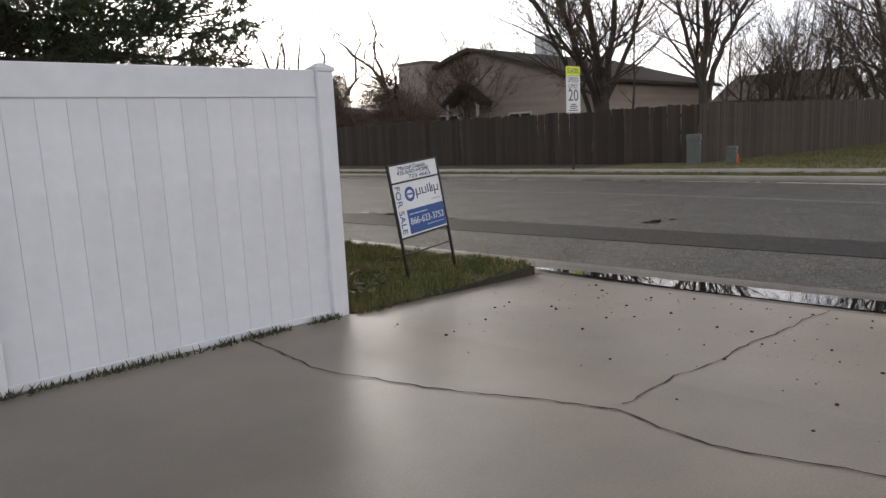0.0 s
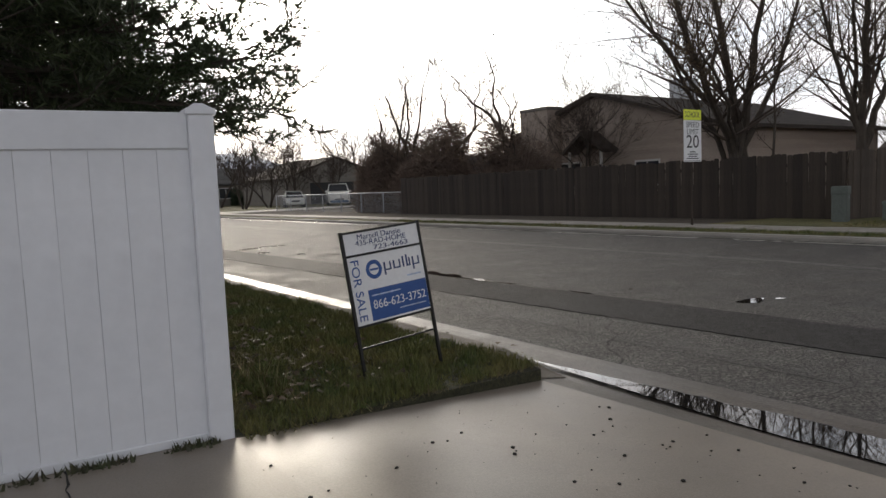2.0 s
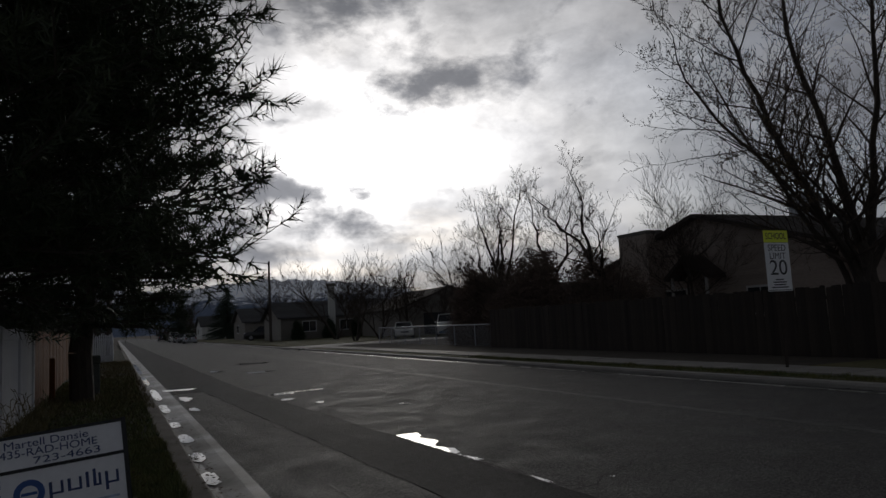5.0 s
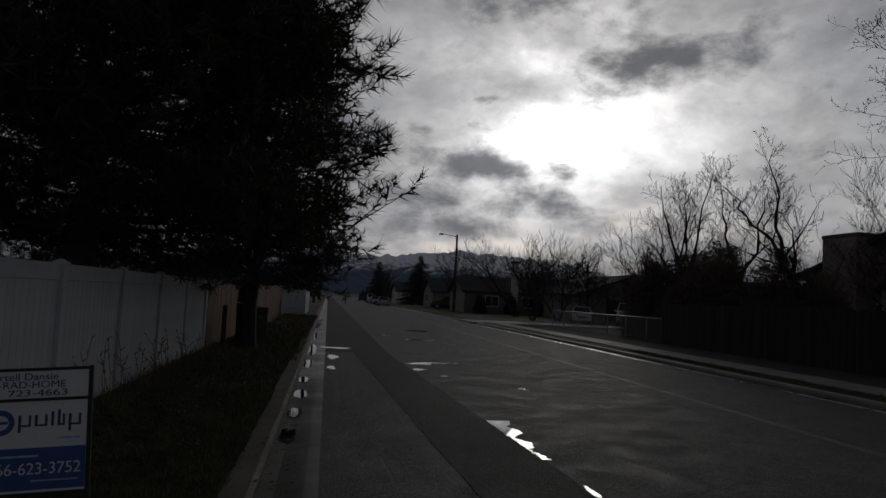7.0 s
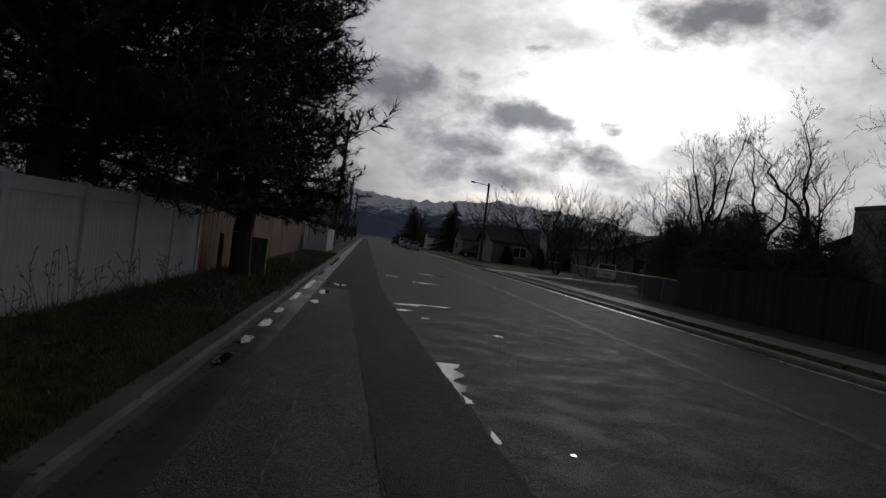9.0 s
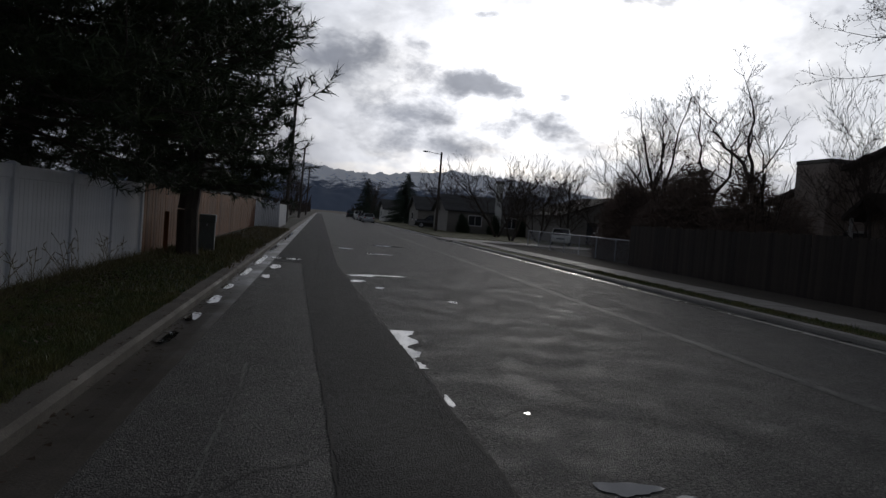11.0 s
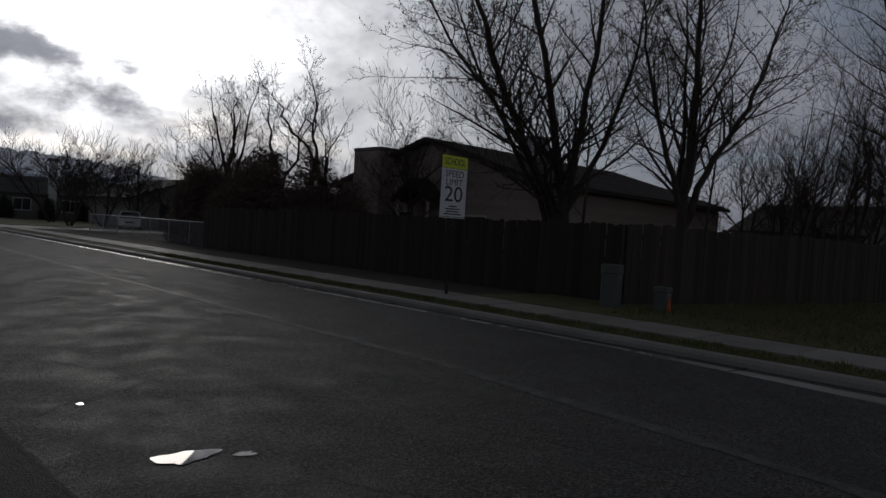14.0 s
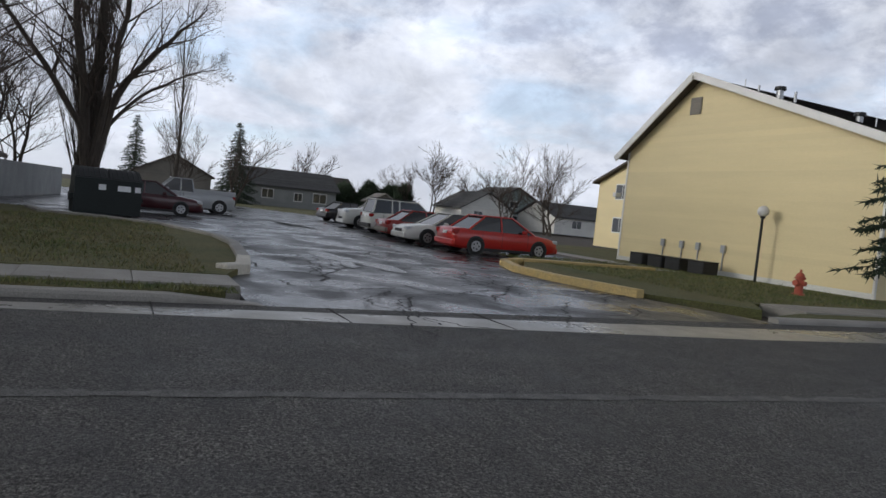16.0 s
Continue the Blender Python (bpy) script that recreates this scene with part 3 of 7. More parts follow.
stripe(lambda y: 6.68 if y > 2 else 6.68 + 0.1 * (y - 2), -25, 70, 0.2, 5)
stripe(lambda y: 0.62, -1.5, 3.4, 0.025, 6)


def pool(name, cx, cy, rx, ry, seed, material, parent, z=0.006, skew=0.0, n=30, rough=0.35):
    rnd = random.Random(seed)
    ph = [rnd.uniform(0, 6.28) for _ in range(6)]
    pts = []
    for i in range(n):
        t = i / n * 2 * math.pi
        r = 1 + rough * sum(math.sin((k + 2) * t + ph[k]) / (k + 2) for k in range(6)) + rnd.uniform(-0.06, 0.06)
        x, y = cx + rx * r * math.cos(t), cy + ry * r * math.sin(t)
        pts.append((x + skew * (y - cy), y, z))
    return raw(name, pts, [tuple(range(n))], material, parent)


edge_l = jag(3.6, 5.85, lambda y: right(y) + 0.015, 0.015, 0.07, 51)
edge_r = jag(3.6, 5.85, lambda y: right(y) + 0.04 + 0.11 * (y - 3.6) + 0.06 * math.sin(y * 9), 0.035, 0.07, 52)
raw("puddle", [(x, y, 0.006) for x, y in edge_l + edge_r[::-1]], [tuple(range(len(edge_l) * 2))], water, road)
pool("puddle", 2.36, 2.4, 0.025, 0.22, 3, water, road)
pool("puddle", 3.1, 0.56, 0.17, 0.12, 4, water, road)
pool("puddle", 3.42, 0.42, 0.07, 0.04, 5, water, road)
pool("puddle", 2.95, 2.1, 0.03, 0.03, 6, water, road)
for i, (x, y, rx, ry) in enumerate(((2.3, 13.6, 0.35, 0.2), (2.9, 13.9, 0.45, 0.12), (2.1, 12.2, 0.16, 0.2), (2.5, 11.0, 0.1, 0.15), (3.7, 9.3, 0.1, 0.12),
                                     (0.3, 17.6, 0.4, 0.3), (0.2, 14.6, 0.16, 0.5), (0.15, 12, 0.1, 0.3), (3.5, 23, 0.5, 0.25), (4.4, 30, 0.7, 0.5), (2.3, 25.5, 0.3, 0.3))):
    pool("puddle", x, y, rx, ry, 20 + i, water, road)



def strip_water(y0, y1, xl, xr, seed, z):
    rnd = random.Random(seed)
    n = int((y1 - y0) / 0.12)
    vs, fs = [], []
    for i in range(n + 1):
        y = y0 + (y1 - y0) * i / n
        end = min(1.0, 6 * min(i, n - i) / n)
        c = (xl + xr) / 2
        vs += [(c + (xl - c) * end * rnd.uniform(0.95, 1.0), y, z), (c + (xr - c) * end * rnd.uniform(0.72, 1.0), y, z)]
    fs = [(2 * i, 2 * i + 1, 2 * i + 3, 2 * i + 2) for i in range(n)]
    return raw("standing_water", vs, fs, water, gutter_near)


strip_water(-12, 0.5, -0.53, -0.17, 1, -0.0125)
for i, (a, b) in enumerate(((4.4, 5.2), (5.9, 6.7), (7.6, 8.6), (9.5, 10.4), (12, 14), (15, 19), (21, 26), (28, 40))):
    strip_water(a, b, -0.46, -0.28 + 0.02 * (i % 3), 3 + i, -0.02)

# leaf litter in the gutter
rnd = random.Random(9)
tri = []
for i in range(700):
    y = rnd.uniform(3.5, 24) if i % 8 else rnd.uniform(0.2, 3.5)
    x, s, t = rnd.gauss(-0.42, 0.13), rnd.uniform(0.012, 0.035), rnd.uniform(0, 6.28)
    z = -0.012 if x > -0.49 else 0.112
    tri.append([(x + s * math.cos(t + k * 2.1), y + s * math.sin(t + k * 2.1), z + rnd.uniform(0, 0.014)) for k in range(3)])
for i in range(2600):
    x, y, s, t = -2.85 + abs(rnd.gauss(0, 0.75)), rnd.uniform(0.3, 13), rnd.uniform(0.015, 0.04), rnd.uniform(0, 6.28)
    if x < -0.8:
        tri.append([(x + s * math.cos(t + k * 2.1), y + s * math.sin(t + k * 2.1), 0.125 + rnd.uniform(0, 0.035)) for k in range(3)])
litter = tagged(tri_mesh("leaf_litter", tri, surf("dead_leaves", (0.09, 0.055, 0.03), (0.05, 0.035, 0.02), 0.8, None, 2, 20, 0, islands=0.4)), "brown dead leaves lying in gutter and grass", "leaves", kind="stuff")

# verges and lawns
lawn_near = slab("lawn_near", [(-2.9, -0.02), (-0.78, -0.14), (-0.75, 0.0), (-0.75, 80), (-2.9, 80)], -0.13, 0.1, lawn_mat, "damp green grass strip between fence and kerb", "lawn")
yard_near = slab("yard_near", [(-40, 1.6), (-5.3, 0.6), (-2.95, 0.1), (-2.95, 120), (-40, 120)], -0.13, 0.08, lawn_mat, "garden ground behind the white fence", "lawn")
strip_far = slab("park_strip_far", [(10.35, -4.7), (10.9, -5.5), (10.9, 43), (10.35, 43)], -0.13, 0.115, lawn_far, "thin yellowing grass strip beside the far kerb", "lawn")
slab("park_strip_end", [(10.35, -60), (10.9, -60), (10.9, -17.2), (10.35, -15.8)], -0.13, 0.115, lawn_far, "thin grass strip by the car park entrance", "lawn")
sidewalk_far = slab("sidewalk_far", rect(10.9, 12.1, -5.7, 43.4), -0.13, 0.10, pavement_mat, "pale grey concrete pavement across the street", "pavement")
sidewalk_end = slab("sidewalk_end", rect(10.9, 12.1, -60, -17.4), -0.13, 0.10, concrete, "pale concrete pavement beside the apartment lawn", "pavement")
flag = prism(bmesh.new(), rect(0.0, 1.2, 0.006, 1.38), 0.09, 0.15)
flag_me = bpy.data.meshes.new("paving_slab")
flag.to_mesh(flag_me)
flag.free()
for parent, ys in ((sidewalk_far, [-5.69 + 1.39 * i for i in range(35)]), (sidewalk_end, [-18.8 - 1.39 * i for i in range(20)])):
    for y in ys:
        ob = link_mesh("paving_slab", flag_me, pavement_mat, parent)
        ob.matrix_basis = Matrix.Translation((10.9, y, rnd.uniform(-0.006, 0.006)))
lawn_corner = slab("lawn_corner", [(12.1, -5.65), (13.2, -6.05), (14.6, -6.3), (18.5, -6.6), (21, -6.5), (24.5, -5.4), (26.2, -3.6), (27, -1.8), (30.5, -1.2), (30.5, 4), (12.1, 7)], -0.13, 0.16, lawn_far,
                   "yellow-green winter lawn beside the board fence", "lawn")
verge_fence = slab("verge_far", rect(12.1, 14.5, 4.5, 43), -0.13, 0.13, soil, "bare brown verge at the foot of the dark fence", "verge")
lot_z = lambda x, y: 0.0 if x < 10.5 else 0.055
lot = slab("parking_lot", [(10.1, -5.7), (10.1, -15.7), (12.7, -14.5), (17.3, -14.1), (21, -16), (21, -22), (60, -24), (90, -24), (90, 6), (27, 6), (27, -1.8), (12, -5.7)], -0.13, lot_z, asphalt_lot,
           "wet cracked asphalt car park reflecting the sky", "car park")
rnd = random.Random(31)
zl = lambda x, y: 0.058
for k in range(80):
    x, y = rnd.uniform(11.0, 23), rnd.uniform(-13.6, -7.2)
    pts = [(x, y)]
    a = rnd.uniform(0, 6.28)
    for j in range(5):
        a += rnd.uniform(-0.8, 0.8)
        pts.append((pts[-1][0] + 0.7 * math.cos(a), max(-15.4, min(-6.6, pts[-1][1] + 0.7 * math.sin(a)))))
    crack(pts, 0.05, zl, lot, 100 + k, 0.09)
for k in range(2):
    pool("wet_sheet", rnd.uniform(15.5, 38), rnd.uniform(-13.0, -8.4), rnd.uniform(0.8, 2.0), rnd.uniform(0.4, 0.9), 200 + k, film if k % 3 == 0 else water, lot, 0.065 + 0.0006 * k, n=36, rough=0.8)
lawn_apartment = slab("lawn_apartment", [(12.1, -17.2), (11.0, -16.2), (12.8, -14.7), (17.3, -14.3), (20.6, -16.4), (20.7, -22), (40, -24.2), (40, -60), (12.1, -60)], -0.13, 0.14, lawn_far, "damp lawn in front of the yellow apartments", "lawn")
slab("path_apartment", rect(20.8, 40, -23.4, -22.0), -0.1, 0.155, concrete, "concrete footpath beside parked cars", "path")
lawn_back = slab("lawn_back", [(52, -24.2), (240, -120), (240, 20), (92, 6), (80, -6), (72, -14), (62, -20)], -0.13, 0.1, lawn_far, "strip of lawn behind the car park", "lawn")
lawn_north = slab("lawn_north", rect(10.9, 80, 51, 200), -0.13, 0.12, lawn_far, "front lawns of the houses down the street", "lawn")
yard_far = slab("yard_far", rect(14.6, 80, 5.2, 43), -0.13, 0.12, soil, "back yard ground behind the board fence", "yard")
apron = slab("side_drive", [(9.9, 43.5), (9.9, 50.5), (12, 50), (45, 50), (45, 44), (12, 44)], -0.13, 0.12, concrete, "wide pale concrete driveway opening on the street", "driveway")

for pts, mat, nm, lab in (([(12.95, -5.72), (13.3, -6.1), (14.85, -6.36)], curb_white, "painted_kerb", "white-painted concrete kerb end at the car park"),
                          ([(14.9, -6.37), (18.5, -6.72), (21, -6.62), (24.6, -5.5), (26.35, -3.65), (27.1, -1.9), (29.5, -1.3)], concrete, "island_kerb", "grey concrete kerb round the corner lawn"),
                          ([(12.74, -14.45), (15.2, -14.0), (17.25, -14.05)], curb_yellow, "yellow_kerb", "yellow-painted concrete kerb of a car park island"),
                          ([(17.3, -14.08), (19.4, -14.9), (20.6, -16.2), (20.75, -22)], curb_yellow, "yellow_kerb", "yellow-painted concrete kerb of a car park island")):
    bm = bmesh.new()
    for (x0, y0), (x1, y1) in zip(pts, pts[1:]):
        d = math.hypot(x1 - x0, y1 - y0)
        mm = Matrix.Translation((x0, y0, 0)) @ Matrix.Rotation(math.atan2(y1 - y0, x1 - x0), 4, "Z")
        box(bm, -0.04, d + 0.04, -0.13, 0.13, -0.1, 0.24, 0.02, mm)
    tagged(part(nm, bm, mat), lab, "kerb", kind="structure")


def blades(name, n, region, h, material, seed, label, zf, lean=0.4, w=0.006, clump=None):
    rnd = np.random.default_rng(seed)
    x0, x1, y0, y1 = region
    x, y = rnd.uniform(x0, x1, n), rnd.uniform(y0, y1, n)
    if clump:
        keep = np.array([noise.noise((a * clump, b * clump, 3.0)) > rnd.uniform(-0.5, 0.3) for a, b in zip(x, y)])
        x, y = x[keep], y[keep]
        n = len(x)
    tuft = np.array([noise.noise((a * 3.1, b * 3.1, 8.0)) + 0.6 * noise.noise((a * 9.0, b * 9.0, 2.0)) for a, b in zip(x, y)])
    a, hh = rnd.uniform(0, 2 * np.pi, n), h * rnd.uniform(0.4, 1.2, n) * np.clip(0.95 + 1.1 * tuft, 0.25, 2.0)
    lx, ly = rnd.normal(0, lean, n) * hh, rnd.normal(0, lean, n) * hh
    z = np.full(n, zf) if not callable(zf) else zf(x, y)
    dx, dy = np.cos(a) * w, np.sin(a) * w
    t = np.empty((n, 3, 3))
    t[:, 0] = np.stack([x - dx, y - dy, z - 0.005], 1)
    t[:, 1] = np.stack([x + dx, y + dy, z - 0.005], 1)
    t[:, 2] = np.stack([x + lx, y + ly, z + hh], 1)
    return tagged(tri_mesh(name, t, material), label, "grass", kind="stuff")


blades("grass", 95000, (-2.86, -0.72, -0.07, 7.5), 0.062, blade_mat, 1, "short wet green grass beside the yard sign", 0.1, w=0.0045)
blades("grass", 26000, (-2.86, -0.74, 7.5, 24), 0.085, blade_mat, 2, "damp green grass along the street", 0.1, w=0.008)
blades("dry_grass", 26000, (-2.86, -0.70, -0.12, 7), 0.05, blade_dry, 3, "tufts of dead straw-coloured grass", 0.1, 0.8, 0.004, 1.9)
blades("dry_grass", 9000, (-2.86, -2.35, 0.1, 16), 0.2, blade_dry, 4, "dead weeds and straw at the foot of the fence", 0.1, 0.5, 0.005, 0.9)
blades("dry_grass", 16000, (-2.6, -0.6, 12, 42), 0.14, blade_dry, 5, "rough brown weeds on the verge", 0.1, 0.5, 0.01, 0.6)
blades("grass", 30000, (12.15, 26, -5.4, 3.8), 0.07, blade_mat, 6, "winter lawn grass at the corner", 0.155, 0.5, 0.012, 0.5)
blades("dry_grass", 24000, (12.15, 26, -5.4, 3.8), 0.06, blade_dry, 7, "yellowed patches in the corner lawn", 0.155, 0.6, 0.012, 0.4)
blades("grass", 12000, (10.36, 10.88, -5.6, 20), 0.06, blade_mat, 8, "grass of the narrow street-side strip", 0.112, 0.5, 0.01)
blades("grass", 20000, (12.2, 24, -25, -17), 0.06, blade_mat, 9, "lawn grass near the apartments", 0.135, 0.5, 0.015)

tri = []
rnd = random.Random(63)
for i in range(700):
    t = rnd.random()
    if noise.noise((t * 9, 1.0, 0)) < rnd.uniform(-0.5, 0.5):
        continue
    x, y = -3.0 - 2.1 * t, -0.005 + 0.213 * t - abs(rnd.gauss(0, 0.022))
    a, s, h = rnd.uniform(0, 6.28), rnd.uniform(0.004, 0.012), rnd.uniform(0.01, 0.06)
    tri.append(((x - s, y, 0.098), (x + s, y, 0.098), (x + rnd.gauss(0, 0.02), y + rnd.gauss(0, 0.015), 0.1 + h)))
tagged(tri_mesh("weeds", tri, surf("weed_leaf", (0.045, 0.06, 0.02), (0.05, 0.04, 0.025), 0.7, None, 8, 20, 0, islands=0.4)), "small weeds and dirt along the fence foot", "weeds", kind="stuff")

# ---- mountains ----
def mountains():
    rnd = random.Random(3)
    vs, fs = [], []
    na, nr = 340, 56
    for i in range(na + 1):
        az = -24 + 66 * i / na
        env = 1.0 / (1 + math.exp((az - 25) / 3.0)) / (1 + math.exp((-16 - az) / 4.0))
        for j in range(nr + 1):
            r = 2400 + 1500 * j / nr
            f = j / nr
            x, y = r * math.sin(radians(az)), r * math.cos(radians(az))
            base = 262 * env * min(1.0, f * 1.35) ** 0.9
            broad = noise.noise((x / 420, y / 420, 1.7)) * 0.16
            spur = 1 - abs(noise.noise((x / 190, y / 260, 9.0))) * 2
            rib = 1 - abs(noise.noise((x / 70, y / 90, 4.0))) * 2
            vs.append((x, y, max(-10, base * (0.72 + broad + 0.15 * spur + 0.07 * rib + 0.03 * noise.noise((x / 22, y / 22, 5))) - 6)))
    for i in range(na):
        for j in range(nr):
            a = i * (nr + 1) + j
            fs.append((a, a + 1, a + nr + 2, a + nr + 1))
    m = bpy.data.materials.new("snowy_rock_haze_glow")
    m.use_nodes = True
    N, L = nodes_of(m.node_tree)
    p = N["Principled BSDF"]
    tc = N.new("ShaderNodeTexCoord")
    sep = N.new("ShaderNodeSeparateXYZ")
    L.new(tc.outputs["Object"], sep.inputs[0])
    nz = N.new("ShaderNodeTexNoise")
    nz.inputs["Scale"].default_value, nz.inputs["Detail"].default_value, nz.inputs["Roughness"].default_value = 0.02, 12, 0.75
    L.new(tc.outputs["Object"], nz.inputs["Vector"])
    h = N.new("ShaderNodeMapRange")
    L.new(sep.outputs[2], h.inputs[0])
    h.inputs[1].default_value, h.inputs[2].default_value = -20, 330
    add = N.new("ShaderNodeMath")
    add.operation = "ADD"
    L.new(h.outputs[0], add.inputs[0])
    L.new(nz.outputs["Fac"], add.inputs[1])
    # haze painted in: bluish rock tone, and emission that lifts the backlit slopes
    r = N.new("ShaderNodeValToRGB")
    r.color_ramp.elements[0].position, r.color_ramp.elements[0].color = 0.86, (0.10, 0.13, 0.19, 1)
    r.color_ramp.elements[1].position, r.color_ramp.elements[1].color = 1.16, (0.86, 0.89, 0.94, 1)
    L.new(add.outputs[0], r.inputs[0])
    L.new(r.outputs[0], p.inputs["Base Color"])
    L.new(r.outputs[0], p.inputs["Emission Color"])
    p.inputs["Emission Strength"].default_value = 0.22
    p.inputs["Roughness"].default_value = 0.95
    p.inputs["Specular IOR Level"].default_value = 0.1
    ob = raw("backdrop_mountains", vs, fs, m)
    for f in ob.data.polygons:
        f.use_smooth = True
    tagged(ob, "distant snow-covered mountain range under low cloud", "mountains", kind="structure")


mountains()

# ---- far woods ----
def far_woods():
    rnd = random.Random(77)
    tri = []
    for i in range(9000):
        x = rnd.uniform(-150, 190)
        if -3 < x < 13:
            continue
        y = rnd.uniform(215, 300)
        h = (3.5 + 4.5 * abs(noise.noise((x / 14, y / 30, 2)))) * rnd.uniform(0.5, 1.15)
        z0 = rnd.uniform(0, h * 0.6)
        w = rnd.uniform(0.05, 0.5)
        d = rnd.uniform(-1.2, 1.2)
        tri.append(((x - w, y, z0), (x + w, y, z0), (x + d, y, z0 + h * 0.6)))
    tagged(tri_mesh("far_woods", tri, twig), "distant brown line of bare trees", "woods", kind="stuff")


far_woods()

# ---- fences ----
def white_post(parent, x, y, z0, h, s=0.127):
    bm = cube(x - s / 2, x + s / 2, y - s / 2, y + s / 2, z0, h - 0.055, 0.006)
    post = part("post", bm, vinyl, parent)
    bm = cube(x - s / 2 - 0.012, x + s / 2 + 0.012, y - s / 2 - 0.012, y + s / 2 + 0.012, h - 0.06, h - 0.025, 0.006)
    bmesh.ops.create_cone(bm, cap_ends=True, segments=4, radius1=s * 0.72, radius2=0.03, depth=0.03, matrix=Matrix.Translation((x, y, h - 0.011)) @ Matrix.Rotation(radians(45), 4, "Z"))
    part("cap", bm, vinyl, post)


def vinyl_fence(name, a, b, n_sec, z0, h, label, group):
    """A privacy fence from a to b: posts, rails and upright tongued boards."""
    a, b = Vector((*a, 0)), Vector((*b, 0))
    d = b - a
    ang = math.atan2(d.y, d.x)
    root = thing(name, Matrix.Translation((a.x, a.y, z0)) @ Matrix.Rotation(ang, 4, "Z"), label, "fence", group)
    sec = d.length / n_sec
    n_b = max(1, round((sec - 0.127) / 0.152))
    w = (sec - 0.127) / n_b
    me = bpy.data.meshes.new("board")
    bm = bmesh.new()
    prism(bm, [(0.0008, -0.012), (0.006, -0.019), (w - 0.006, -0.019), (w - 0.0008, -0.012), (w - 0.0008, 0.019), (0.0008, 0.019)], 0.03, h - 0.15)
    bm.to_mesh(me)
    bm.free()
    for i in range(n_sec + 1):
        white_post(root, i * sec, 0, -0.02, h + 0.04)
    for i in range(n_sec):
        x0, x1 = i * sec + 0.0635, (i + 1) * sec - 0.0635
        part("top_rail", cube(x0, x1, -0.034, 0.034, h - 0.19, h - 0.005, 0.006), vinyl, root)
        part("bottom_rail", cube(x0, x1, -0.03, 0.03, 0.0, 0.045, 0.004), vinyl, root)
        for k in range(n_b):
            ob = link_mesh("board", me, vinyl, root)
            ob.matrix_basis = Matrix.Translation((x0 + k * w, 0, 0))
    return root


vinyl_fence("vinyl_fence", (-2.965, 0.063), (-5.1, 0.28), 1, 0.1, 1.73, "white vinyl privacy fence panel along the driveway", "white fences")
vinyl_fence("vinyl_fence", (-5.1, 0.28), (-11.5, 0.96), 3, 0.1, 1.73, "white vinyl privacy fence beside the driveway", "white fences")
vinyl_fence("vinyl_fence", (-2.965, 0.19), (-2.95, 14.1), 6, 0.1, 1.70, "long white vinyl fence along the grass strip", "white fences")


def board_fence(name, pts, z0, h, material, label, group, pitch=0.142, cap=None, seed=1):
    """Upright boards on rails between posts, along a line of points."""
    rnd = random.Random(seed)
    root = thing(name, Matrix.Translation((*pts[0], z0)), label, "fence", group)
    meshes = []
    for k in range(5):
        me = bpy.data.meshes.new("board")
        bm = bmesh.new()
        hh, w = h + rnd.uniform(-0.03, 0.025), pitch * rnd.uniform(0.97, 1.0)
        t = 0.018
        vs = [(-w / 2, 0), (w / 2, 0), (w / 2, hh - 0.03), (w / 2 - 0.03, hh), (-w / 2 + 0.03, hh), (-w / 2, hh - 0.03)]
        f0 = [bm.verts.new((x, -t / 2, z)) for x, z in vs]
        f1 = [bm.verts.new((x, t / 2, z)) for x, z in vs]
        bm.faces.new(f0)
        bm.faces.new(f1[::-1])
        for i in range(6):
            bm.faces.new((f0[i], f1[i], f1[(i + 1) % 6], f0[(i + 1) % 6]))
        bmesh.ops.recalc_face_normals(bm, faces=bm.faces[:])
        bm.to_mesh(me)
        bm.free()
        meshes.append(me)
    o = Vector((*pts[0], 0))
    for p, q in zip(pts, pts[1:]):
        p, q = Vector((*p, 0)) - o, Vector((*q, 0)) - o
        d = (q - p).length
        rot = Matrix.Rotation(math.atan2(q.y - p.y, q.x - p.x), 4, "Z")
        for z in (0.3, h * 0.55, h - 0.3):
            part("rail", cube(0, d, 0.012, 0.05, z - 0.045, z + 0.045, 0, Matrix.Translation(p) @ rot), material, root)
        for k in range(int(d / 2.4) + 1):
            part("post", cube(k * 2.4 - 0.045, k * 2.4 + 0.045, 0.05, 0.14, -0.1, h - 0.05, 0.005, Matrix.Translation(p) @ rot), material, root)
        n = int(d / pitch)
        for k in range(n):
            ob = link_mesh("board", rnd.choice(meshes), material, root)
            ob.matrix_basis = Matrix.Translation(p) @ rot @ Matrix.Translation(((k + 0.5) * pitch, rnd.uniform(-0.006, 0.004), rnd.uniform(-0.02, 0.02))) @ Matrix.Rotation(rnd.uniform(-0.012, 0.012), 4, "Y")
    return root


board_fence("board_fence", [(14.75, 25.8), (14.55, 4.7)], 0.1, 1.78, oldwood, "dark weathered board fence facing the street", "board fences", 0.145, seed=2)
board_fence("board_fence", [(14.48, 4.62), (21, 3.1), (34.5, 0.9)], 0.12, 1.80, brownwood, "weathered grey-brown board fence behind the lawn", "board fences", 0.145, seed=3)
board_fence("cedar_fence", [(-2.95, 14.25), (-2.95, 43.5)], 0.08, 1.75, cedar, "orange-stained cedar board fence along the street", "board fences", 0.145, seed=4)
board_fence("board_fence", [(34.7, 6), (34.5, 0.9)], 0.12, 1.8, oldwood, "short return of weathered board fence", "board fences", 0.145, seed=5)


